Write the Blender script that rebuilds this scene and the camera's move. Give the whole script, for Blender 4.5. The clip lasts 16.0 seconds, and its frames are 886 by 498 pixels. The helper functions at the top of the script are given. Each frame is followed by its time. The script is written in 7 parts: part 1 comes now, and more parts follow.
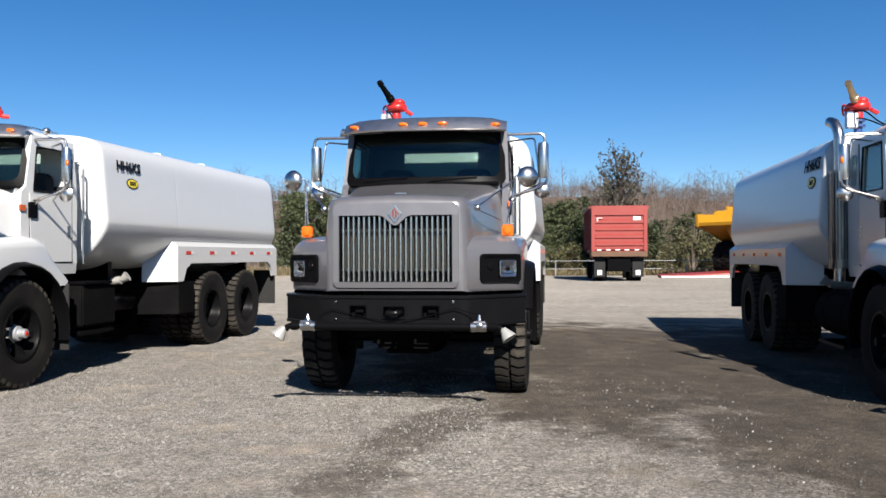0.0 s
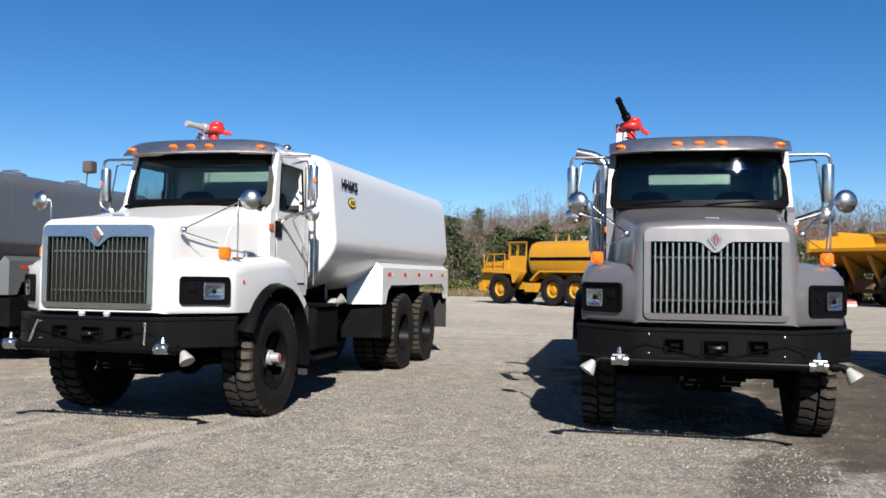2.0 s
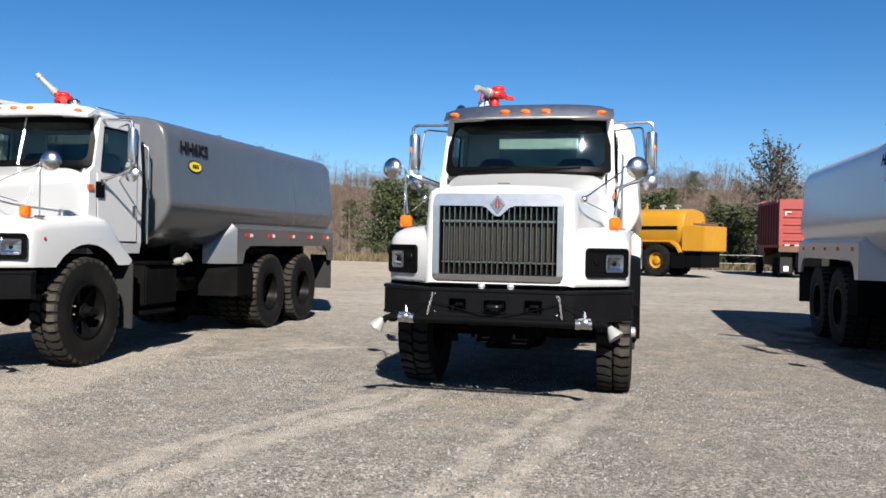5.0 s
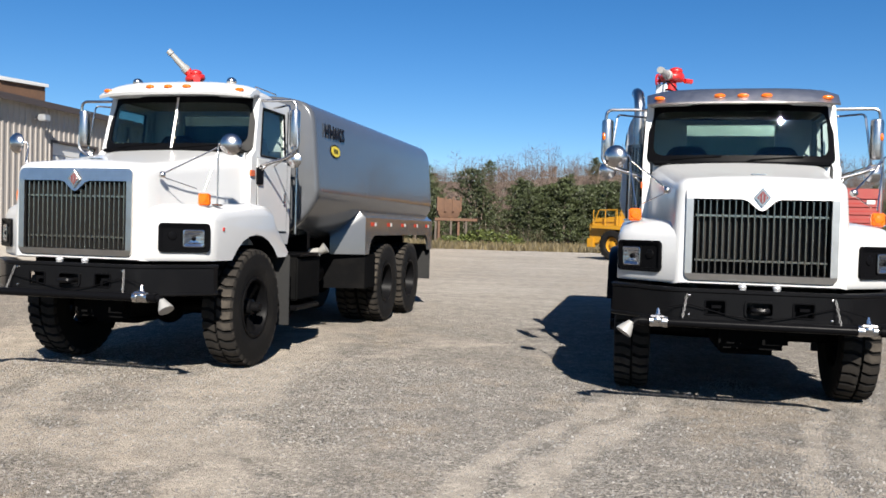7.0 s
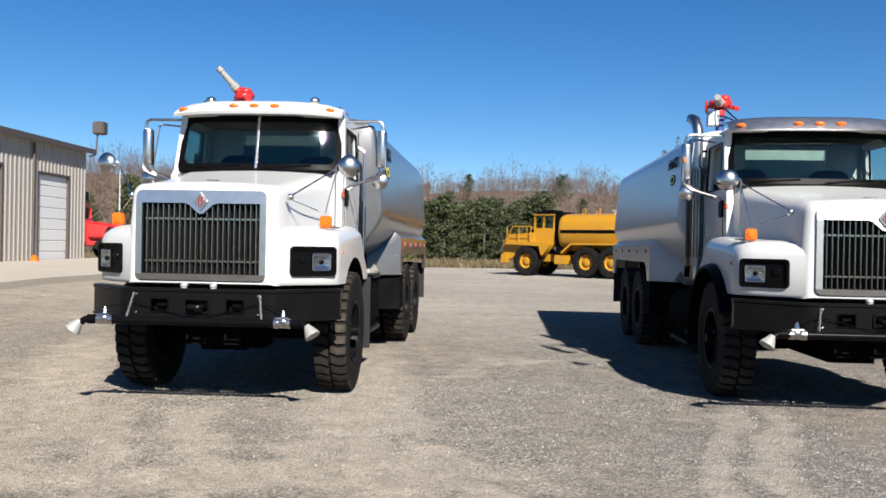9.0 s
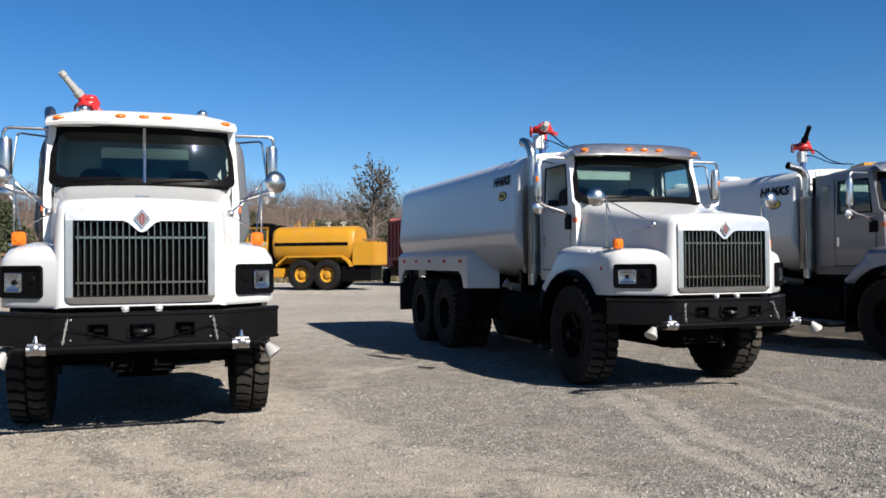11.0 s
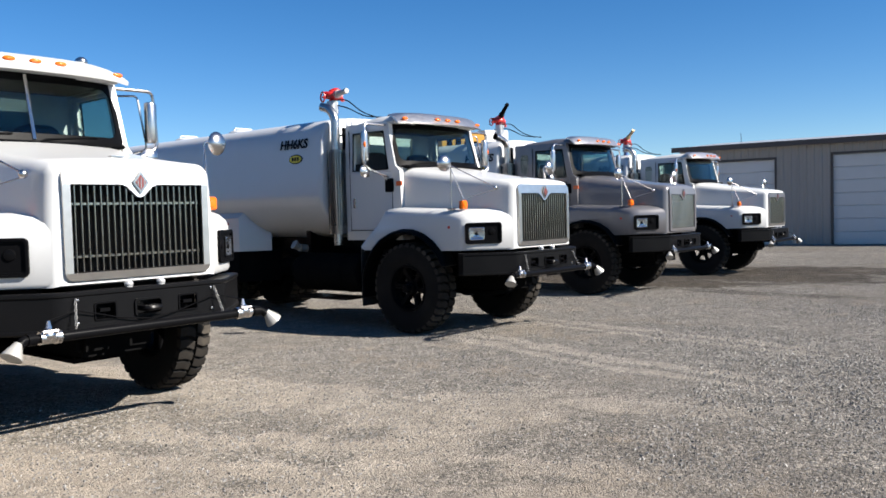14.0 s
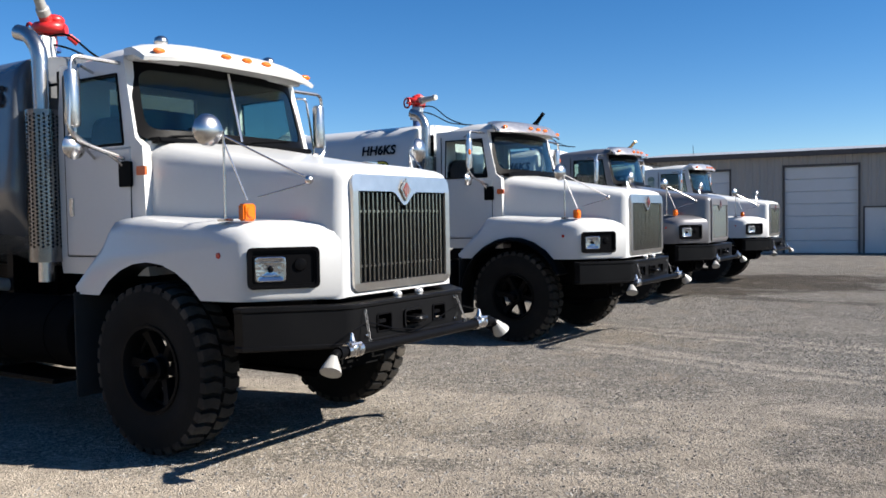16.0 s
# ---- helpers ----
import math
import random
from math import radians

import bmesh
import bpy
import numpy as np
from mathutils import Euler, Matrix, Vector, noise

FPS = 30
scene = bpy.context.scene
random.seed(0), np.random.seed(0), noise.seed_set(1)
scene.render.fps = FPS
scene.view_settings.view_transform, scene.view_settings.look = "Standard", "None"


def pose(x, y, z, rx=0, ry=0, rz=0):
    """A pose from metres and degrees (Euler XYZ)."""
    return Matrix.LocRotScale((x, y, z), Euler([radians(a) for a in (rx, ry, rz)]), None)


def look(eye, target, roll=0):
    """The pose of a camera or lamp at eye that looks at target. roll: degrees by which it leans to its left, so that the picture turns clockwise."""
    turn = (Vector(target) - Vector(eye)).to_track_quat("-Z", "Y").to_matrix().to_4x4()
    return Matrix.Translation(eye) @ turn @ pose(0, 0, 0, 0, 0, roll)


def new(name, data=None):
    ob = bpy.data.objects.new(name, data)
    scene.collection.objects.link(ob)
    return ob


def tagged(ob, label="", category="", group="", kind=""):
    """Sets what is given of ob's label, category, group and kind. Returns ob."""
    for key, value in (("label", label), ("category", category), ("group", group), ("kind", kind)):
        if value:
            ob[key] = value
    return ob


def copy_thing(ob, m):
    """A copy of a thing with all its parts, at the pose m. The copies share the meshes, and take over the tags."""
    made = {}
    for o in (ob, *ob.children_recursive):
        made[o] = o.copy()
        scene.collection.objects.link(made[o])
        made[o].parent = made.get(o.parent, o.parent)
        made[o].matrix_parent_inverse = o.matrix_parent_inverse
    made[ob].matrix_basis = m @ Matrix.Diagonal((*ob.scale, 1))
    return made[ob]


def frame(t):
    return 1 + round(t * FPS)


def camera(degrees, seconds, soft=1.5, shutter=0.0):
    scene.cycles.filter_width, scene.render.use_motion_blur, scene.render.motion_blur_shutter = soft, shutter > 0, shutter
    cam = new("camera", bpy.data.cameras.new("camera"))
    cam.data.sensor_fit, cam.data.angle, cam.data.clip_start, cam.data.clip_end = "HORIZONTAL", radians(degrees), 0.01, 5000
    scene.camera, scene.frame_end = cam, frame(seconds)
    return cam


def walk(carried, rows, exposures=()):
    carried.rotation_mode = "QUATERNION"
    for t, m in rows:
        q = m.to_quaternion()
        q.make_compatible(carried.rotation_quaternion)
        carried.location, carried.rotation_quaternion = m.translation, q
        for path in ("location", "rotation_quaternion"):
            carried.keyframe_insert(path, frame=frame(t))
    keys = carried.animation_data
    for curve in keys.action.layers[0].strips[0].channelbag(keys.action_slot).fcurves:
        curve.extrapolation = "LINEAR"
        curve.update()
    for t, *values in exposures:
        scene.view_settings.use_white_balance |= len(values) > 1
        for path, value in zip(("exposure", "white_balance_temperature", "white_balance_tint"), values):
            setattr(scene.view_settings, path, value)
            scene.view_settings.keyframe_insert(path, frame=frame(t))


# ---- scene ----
cam = camera(54.8, 16.0, soft=1.65)
ROWS = [
    (0.0, -0.003, -0.236, 1.535, 1.74, 0.46, 0.23),
    (0.5, -0.557, -0.146, 1.550, 4.54, -0.23, 1.00),
    (1.0, -1.179, -0.018, 1.564, 1.61, 0.18, 0.59),
    (1.5, -1.751, 0.144, 1.555, 2.33, 0.40, 0.11),
    (2.0, -2.382, 0.215, 1.591, 5.84, 1.81, -0.80),
    (2.5, -2.998, 0.232, 1.611, 9.23, 0.23, 0.30),
    (3.0, -3.608, 0.302, 1.579, 10.95, 0.19, 0.60),
    (3.5, -4.198, 0.270, 1.575, 10.17, -0.16, 0.79),
    (4.0, -4.854, 0.152, 1.605, 8.94, 0.59, 1.19),
    (4.5, -5.637, 0.130, 1.564, 6.16, 0.12, -0.72),
    (7.0, -8.705, 0.701, 1.615, 5.21, -1.40, -1.55),
    (7.5, -9.359, 0.738, 1.597, 4.28, 0.04, -1.25),
    (8.0, -9.987, 0.650, 1.586, 4.12, -0.38, -1.08),
    (8.5, -10.647, 0.561, 1.609, 0.88, -0.25, -0.64),
    (9.0, -11.291, 0.542, 1.612, -3.64, -0.13, -1.04),
    (11.5, -14.644, 0.927, 1.598, -31.99, 0.24, 0.86),
    (12.0, -15.306, 1.237, 1.568, -37.95, -0.23, 0.49),
    (12.5, -15.963, 1.700, 1.650, -43.49, 0.52, -0.70),
    (13.0, -16.497, 2.001, 1.718, -48.16, -1.53, -0.68),
    (13.5, -16.961, 2.529, 1.674, -53.36, -0.45, 0.08),
    (14.0, -17.484, 3.040, 1.690, -57.44, -2.39, 1.57),
    (14.5, -17.859, 3.634, 1.692, -60.38, -1.64, 1.85),
    (15.0, -18.276, 4.201, 1.759, -60.46, -0.97, 0.61),
    (15.5, -18.590, 4.873, 1.761, -63.93, -0.81, 1.07),
    (16.0, -18.858, 5.545, 1.782, -63.96, -2.12, 1.01),
]
walk(cam, [(t, pose(x, y, z, 90 + pitch, roll, yaw)) for t, x, y, z, yaw, pitch, roll in ROWS],
     [(0.0, 1.17), (10.8, 1.13), (12.4, 1.38), (16.0, 1.45)])

# ---- light and sky ----
SUN_AZ, SUN_EL = radians(167), radians(35)      # azimuth clockwise from +y
world = bpy.data.worlds.new("sky")
scene.world = world
world.use_nodes = True
wn = world.node_tree.nodes
sky = wn.new("ShaderNodeTexSky")
sky.sky_type = "NISHITA"
sky.sun_disc = False
sky.sun_elevation, sky.sun_rotation = SUN_EL, SUN_AZ
sky.altitude, sky.air_density, sky.dust_density, sky.ozone_density = 2100, 1.0, 0.05, 3.5
wn["Background"].inputs["Strength"].default_value = 0.0505
deep = wn.new("ShaderNodeHueSaturation")            # a deep winter blue
deep.inputs["Saturation"].default_value = 1.29
deep.inputs["Hue"].default_value = 0.503
deep.inputs["Value"].default_value = 1.0
world.node_tree.links.new(sky.outputs["Color"], deep.inputs["Color"])
world.node_tree.links.new(deep.outputs["Color"], wn["Background"].inputs["Color"])
sun = new("sun", bpy.data.lights.new("sun", "SUN"))
sun.data.energy, sun.data.angle, sun.data.color = 5.0, radians(0.53), (1.0, 0.945, 0.865)
sun_to = Vector((math.sin(SUN_AZ) * math.cos(SUN_EL), math.cos(SUN_AZ) * math.cos(SUN_EL), math.sin(SUN_EL)))
sun.matrix_world = look(sun_to * 60, (0, 0, 0))
scene.view_settings.exposure = 1.17


# ---- materials ----
def mat(name, colour, rough=0.5, metal=0.0, grain=0.0, scale=30.0, bump=0.0, vary=0.0, coat=0.0, dirt=0.0,
        dirt_colour=(0.25, 0.22, 0.18), spec=0.5, trans=0.0, rand=0.0):
    """Principled surface with fine grain, broad variation and patchy dirt, in object space."""
    m = bpy.data.materials.new(name)
    m.use_nodes = True
    nt = m.node_tree
    n, l = nt.nodes, nt.links
    b = n["Principled BSDF"]
    b.inputs["Roughness"].default_value = rough
    b.inputs["Metallic"].default_value = metal
    b.inputs["Specular IOR Level"].default_value = spec
    b.inputs["Coat Weight"].default_value = coat
    b.inputs["Coat Roughness"].default_value = 0.06
    b.inputs["Transmission Weight"].default_value = trans
    b.inputs["Base Color"].default_value = (*colour, 1)
    tc = n.new("ShaderNodeTexCoord")
    src = None
    if grain or vary or dirt or bump or rand:
        fine = n.new("ShaderNodeTexNoise")
        fine.inputs["Scale"].default_value = scale
        fine.inputs["Detail"].default_value = 6
        l.new(tc.outputs["Object"], fine.inputs["Vector"])
        broad = n.new("ShaderNodeTexNoise")
        broad.inputs["Scale"].default_value = scale * 0.06
        broad.inputs["Detail"].default_value = 4
        l.new(tc.outputs["Object"], broad.inputs["Vector"])
        hsv = n.new("ShaderNodeHueSaturation")
        hsv.inputs["Color"].default_value = (*colour, 1)
        a = n.new("ShaderNodeMath")
        a.operation = "MULTIPLY_ADD"
        a.inputs[1].default_value, a.inputs[2].default_value = grain, 1 - grain * 0.5
        l.new(fine.outputs["Fac"], a.inputs[0])
        c = n.new("ShaderNodeMath")
        c.operation = "MULTIPLY_ADD"
        c.inputs[1].default_value, c.inputs[2].default_value = vary, -vary * 0.5
        l.new(broad.outputs["Fac"], c.inputs[0])
        s = n.new("ShaderNodeMath")
        l.new(a.outputs[0], s.inputs[0])
        l.new(c.outputs[0], s.inputs[1])
        last = s
        if rand:
            oi = n.new("ShaderNodeObjectInfo")
            e = n.new("ShaderNodeMath")
            e.operation = "MULTIPLY_ADD"
            e.inputs[1].default_value, e.inputs[2].default_value = rand, -rand * 0.5
            l.new(oi.outputs["Random"], e.inputs[0])
            s2 = n.new("ShaderNodeMath")
            l.new(s.outputs[0], s2.inputs[0])
            l.new(e.outputs[0], s2.inputs[1])
            last = s2
        l.new(last.outputs[0], hsv.inputs["Value"])
        src = hsv.outputs["Color"]
        if dirt:
            patch = n.new("ShaderNodeTexNoise")
            patch.inputs["Scale"].default_value = 2.2
            patch.inputs["Detail"].default_value = 8
            patch.inputs["Roughness"].default_value = 0.7
            l.new(tc.outputs["Object"], patch.inputs["Vector"])
            ramp = n.new("ShaderNodeValToRGB")
            ramp.color_ramp.elements[0].position, ramp.color_ramp.elements[1].position = 0.48, 0.75
            ramp.color_ramp.elements[1].color = (dirt, dirt, dirt, 1)
            l.new(patch.outputs["Fac"], ramp.inputs["Fac"])
            mx = n.new("ShaderNodeMixRGB")
            mx.inputs["Color2"].default_value = (*dirt_colour, 1)
            l.new(ramp.outputs["Color"], mx.inputs["Fac"])
            l.new(src, mx.inputs["Color1"])
            src = mx.outputs["Color"]
            rr = n.new("ShaderNodeMath")
            rr.operation = "MULTIPLY_ADD"
            rr.inputs[1].default_value, rr.inputs[2].default_value = 0.35, rough
            l.new(ramp.outputs["Color"], rr.inputs[0])
            l.new(rr.outputs[0], b.inputs["Roughness"])
        l.new(src, b.inputs["Base Color"])
        if bump:
            bp = n.new("ShaderNodeBump")
            bp.inputs["Strength"].default_value = bump
            bp.inputs["Distance"].default_value = 0.01
            l.new(fine.outputs["Fac"], bp.inputs["Height"])
            l.new(bp.outputs["Normal"], b.inputs["Normal"])
    return m


WHITE = mat("white_paint", (0.518, 0.518, 0.5101), 0.32, 0, 0.05, 40, 0, 0.05, 0.35, 0.10, (0.55, 0.5, 0.43))
TANKWHITE = mat("white_tank_paint", (0.5023, 0.5062, 0.5062), 0.34, 0, 0.04, 6, 0.0, 0.05, 0.30, 0.06, (0.55, 0.5, 0.43))
SILVER = mat("silver_grey_paint", (0.1316, 0.1279, 0.1354), 0.34, 0.35, 0.10, 60, 0.0, 0.12, 0.5, 0.12, (0.3, 0.27, 0.25))
GREY = mat("grey_tank_paint", (0.07901, 0.08277, 0.08882), 0.24, 0.05, 0.05, 8, 0.0, 0.06, 0.3, 0.08, (0.24, 0.22, 0.2))
CHROME = mat("chrome", (0.64, 0.585, 0.545), 0.16, 1.0, 0.12, 18, 0.04, 0.15)
BAR = mat("grille_chrome", (0.33, 0.31, 0.285), 0.16, 1.0, 0.25, 30, 0.0, 0.3)
SURROUND = mat("brushed_chrome_surround", (0.66, 0.625, 0.585), 0.30, 1.0, 0.3, 14, 0.14, 0.3)
VISOR = mat("polished_visor", (0.68, 0.65, 0.63), 0.34, 1.0, 0.5, 9, 0.8, 0.5)
SHIELD = mat("dark_shield_steel", (0.20, 0.19, 0.185), 0.24, 1.0, 0.3, 20, 0.15, 0.3)
BAR_BRIGHT = mat("bright_grille_chrome", (0.66, 0.62, 0.575), 0.22, 1.0, 0.25, 30, 0.0, 0.25)
# Dark blade colour carries the dark reflections between the chrome bars.
BLADE = mat("shade_toned_blade", (0.035, 0.034, 0.033), 0.35, 0.2, 0.3, 40, 0.0, 0.2)
DOME = mat("white_lamp_dome", (0.5, 0.5, 0.5), 0.2, 0.5, 0.3, 60, 0.1)
CHROME_DULL = mat("weathered_chrome", (0.58, 0.555, 0.535), 0.25, 1.0, 0.2, 25, 0.1, 0.2)
CHAIN = mat("galvanised_chain", (0.22, 0.215, 0.21), 0.55, 0.4, 0.3, 60)
STEEL = mat("polished_steel", (0.46, 0.45, 0.44), 0.26, 1.0, 0.2, 40, 0.15, 0.2)
BLACK = mat("black_steel_paint", (0.0035, 0.0035, 0.004), 0.30, 0, 0.3, 50, 0.04, 0.3, spec=0.045)
MATT_BLACK = mat("dusty_matt_black", (0.004, 0.004, 0.0042), 0.9, 0, 0.4, 30, 0.1, 0.4, 0, 0.15, (0.03, 0.027, 0.023), 0.03)
PLASTIC = mat("black_plastic", (0.0035, 0.0035, 0.004), 0.35, 0, 0.2, 60, 0.05, spec=0.03)
RUBBER = mat("tyre_rubber", (0.008, 0.0075, 0.007), 0.75, 0, 0.4, 70, 0.3, 0.4, 0, 0.2, (0.045, 0.038, 0.032), 0.12)
RUBBER_WORN = mat("dusty_tyre_tread", (0.026, 0.023, 0.020), 0.9, 0, 0.5, 40, 0.3, 0.5, 0, 0.6, (0.125, 0.106, 0.085), 0.12)
FLAP = mat("dusty_rubber_flap", (0.022, 0.022, 0.022), 0.85, 0, 0.3, 20, 0.1, 0.4, 0, 0.3, (0.04, 0.037, 0.033), 0.15)
RIM = mat("black_wheel_paint", (0.004, 0.004, 0.0045), 0.4, 0, 0.3, 40, 0.1, 0.2, 0, 0.12, (0.025, 0.022, 0.019), 0.05)
AMBER = mat("amber_lens", (0.602, 0.1166, 0.00602), 0.18, 0, 0.3, 60, 0.4, 0.3)
RED_LENS = mat("red_lens", (0.45, 0.03, 0.02), 0.2, 0, 0.1, 80)
SIDE_LENS = mat("orange_red_lens", (0.5, 0.10, 0.03), 0.2, 0, 0.1, 80)
BADGE_RED = mat("dark_red_enamel", (0.15, 0.03, 0.028), 0.3, 0.0, 0.3, 120)
TAPE_WHITE = mat("white_reflective_tape", (0.609, 0.609, 0.609), 0.4)
LAMP = mat("clear_lamp_lens", (0.40, 0.41, 0.43), 0.12, 0.95, 0.3, 30, 0.3, 0.3)
BUMPER = mat("satin_black_bumper_paint", (0.0045, 0.0045, 0.005), 0.30, 0, 0.25, 40, 0.05, 0.3, 0, 0.15, (0.014, 0.013, 0.012), 0.10)
CORE = mat("dusty_radiator_core", (0.022, 0.020, 0.017), 0.8, 0.2, 0.4, 90, 0.3, 0.3)
RED = mat("red_cannon_paint", (0.4139, 0.01505, 0.01354), 0.38, 0, 0.3, 30, 0.1, 0.3, 0.2)
BLUE = mat("blue_valve_paint", (0.02, 0.05, 0.16), 0.4, 0, 0.2, 50)
BRASS = mat("brass_nozzle", (0.55, 0.38, 0.2), 0.32, 0.9, 0.2, 50)
PALE = mat("bare_aluminium_nozzle", (0.3075, 0.2994, 0.2791), 0.42, 0.2, 0.2, 50)
INSIDE = mat("dark_cab_trim", (0.012, 0.012, 0.013), 0.8, 0, 0.2, 40, 0.1)
SEAT = mat("grey_seat_cloth", (0.03, 0.03, 0.033), 0.9, 0, 0.3, 90, 0.2)
YELLOW = mat("yellow_machine_paint", (0.385, 0.184, 0.0072), 0.4, 0, 0.15, 12, 0, 0.25, 0.2, 0.42, (0.28, 0.17, 0.06))
DUMP_RED = mat("faded_red_paint", (0.2257, 0.02558, 0.02032), 0.5, 0, 0.15, 12, 0, 0.25, 0, 0.3, (0.22, 0.08, 0.05))
RUST = mat("rusty_steel", (0.1054, 0.05643, 0.03386), 0.85, 0, 0.6, 10, 0.3, 0.6, 0, 0.35, (0.26, 0.14, 0.07))
LETTER = mat("black_lettering", (0.008, 0.009, 0.014), 0.7, spec=0.1)
DECAL = mat("yellow_decal", (0.696, 0.5394, 0.0261), 0.4, 0, 0.05, 50)
ROOF_TRIM = mat("dark_brown_roof_trim", (0.0609, 0.04785, 0.0435), 0.5, 0, 0.1, 20)
SIDING = mat("tan_metal_siding", (0.3009, 0.2724, 0.2446), 0.45, 0, 0.06, 4, 0, 0.12, 0, 0.15, (0.3, 0.27, 0.22))
DOORW = mat("white_roller_door", (0.5568, 0.553, 0.5455), 0.45, 0, 0.05, 6, 0, 0.08, 0, 0.12, (0.5, 0.47, 0.42))
CONCRETE = mat("concrete_apron", (0.3461, 0.3047, 0.2483), 0.9, 0, 0.2, 6, 0.2, 0.25)
GALV = mat("galvanised_rail", (0.42, 0.43, 0.44), 0.45, 0.6, 0.2, 20, 0.1)
BARK = mat("bark", (0.09029, 0.07148, 0.05643), 0.9, 0, 0.5, 12, 0.4, 0.4)

WOODS_FLOOR = mat("leaf_litter_hill", (0.1087, 0.0783, 0.05742), 0.95, 0, 0.6, 1.2, 0.3, 0.6)


def leaf_mat(name, colour, amount=0.8, rand=0.0):
    m = mat(name, colour, 0.6, 0, 0.5, 1.5, 0, 0.5, rand=rand)
    n, l = m.node_tree.nodes, m.node_tree.links
    geo = n.new("ShaderNodeNewGeometry")
    hsv = n.new("ShaderNodeHueSaturation")
    r = n.new("ShaderNodeMath")
    r.operation = "MULTIPLY_ADD"
    r.inputs[1].default_value, r.inputs[2].default_value = amount, 1 - amount / 2
    l.new(geo.outputs["Random Per Island"], r.inputs[0])
    l.new(r.outputs[0], hsv.inputs["Value"])
    b = n["Principled BSDF"]
    l.new(b.inputs["Base Color"].links[0].from_socket, hsv.inputs["Color"])
    l.new(hsv.outputs["Color"], b.inputs["Base Color"])
    return m


TWIG = leaf_mat("bare_twigs", (0.080, 0.053, 0.039), 1.0)
PINE = leaf_mat("pine_needles", (0.036, 0.046, 0.0140), 0.7, 0.4)
SCRUB = leaf_mat("olive_scrub_leaves", (0.050, 0.046, 0.0155), 0.9, 0.5)
GREENLEAF = leaf_mat("fresh_green_leaves", (0.07395, 0.09135, 0.0174), 0.9, 0.4)
DRYLEAF = leaf_mat("dark_seed_leaves", (0.03762, 0.03386, 0.02257))
GRASS = leaf_mat("dry_grass", (0.09784, 0.07525, 0.03386), 1.0)


def glass_mat(name, tint, rough=0.0):
    m = bpy.data.materials.new(name)
    m.use_nodes = True
    n, l = m.node_tree.nodes, m.node_tree.links
    n.remove(n["Principled BSDF"])
    tr = n.new("ShaderNodeBsdfTransparent")
    tr.inputs["Color"].default_value = (*tint, 1)
    gl = n.new("ShaderNodeBsdfGlossy")
    gl.inputs["Roughness"].default_value = rough
    lw = n.new("ShaderNodeLayerWeight")
    lw.inputs["Blend"].default_value = 0.5
    pw = n.new("ShaderNodeMath")
    pw.operation = "POWER"
    pw.inputs[1].default_value = 4.0
    l.new(lw.outputs["Facing"], pw.inputs[0])
    fr = n.new("ShaderNodeMath")
    fr.operation = "MULTIPLY_ADD"
    fr.inputs[1].default_value, fr.inputs[2].default_value = 0.6, 0.035
    l.new(pw.outputs[0], fr.inputs[0])
    mx = n.new("ShaderNodeMixShader")
    l.new(fr.outputs[0], mx.inputs[0])
    l.new(tr.outputs[0], mx.inputs[1])
    l.new(gl.outputs[0], mx.inputs[2])
    l.new(mx.outputs[0], n["Material Output"].inputs["Surface"])
    return m


GLASS = glass_mat("tinted_glass", (0.66, 0.745, 0.72), 0.0)
MIRROR = mat("mirror_glass", (0.8, 0.8, 0.8), 0.03, 1.0)


# Gravel: pale limestone chips with sandy wheel tracks, dark damp patches and painted truck shade.
SAND_TRACKS = [(-7.3, 9.4, -9.2, 4.0, 0.16), (-7.75, 9.2, -9.7, 4.0, 0.13), (-5.45, 9.2, -7.1, 4.0, 0.15), (-5.85, 9.2, -7.5, 4.0, 0.10)]
DUST_PATCHES = [
               (-11.5, 14.0, -11.7, 5.5, 0.6), (-15.9, 14.0, -13.9, 5.8, 0.6), (-17.5, 6.6, -9.5, 6.4, 0.45), (-13.9, 9.4, -12.7, 4.0, 0.20), (-13.2, 9.4, -12.1, 4.0, 0.22), (-11.7, 10.2, -10.1, 4.0, 0.30), (-11.0, 10.6, -9.7, 12.3, 0.20), (-9.9, 12.1, -8.0, 13.4, 0.18), (-16.3, 15.0, -15.2, 9.5, 0.25), (-10.0, 13.0, -8.6, 12.2, 0.45)]
DAMP_STREAKS = [(0.7, 10.0, -1.0, 5.6, 0.42), (2.9, 11.0, 1.9, 4.6, 0.50), (4.0, 12.0, 3.9, 4.0, 0.55), (0.1, 9.2, -1.2, 4.2, 0.30), (0.6, 13.2, 2.7, 12.0, 0.10), (2.5, 12.1, 4.0, 9.4, 0.10)]
# Damp pools; those under the parked trucks also paint in their dark shade.
DAMP_SHADE = [(2.7, 15.6, 2.2, 4.2), (2.3, 11.4, 2.7, 4.2), (3.9, 8.0, 2.0, 3.6), (1.2, 8.6, 1.3, 1.5), (5.6, 13.5, 3.0, 6.0), (2.9, 6.9, 1.2, 2.4), (6.2, 7.0, 2.0, 3.0), (-0.4, 14.0, 1.4, 4.5)]
RUTS = [(1.6, 18.1, 2.95, 16.1, 0.15), (2.9, 16.2, 3.8, 14.6, 0.16), (3.75, 14.8, 4.2, 12.9, 0.16), (4.15, 13.1, 4.25, 10.2, 0.16), (1.3, 17.4, 2.5, 15.7, 0.09), (2.45, 15.8, 3.3, 14.2, 0.10), (3.25, 14.4, 3.65, 12.6, 0.10)]


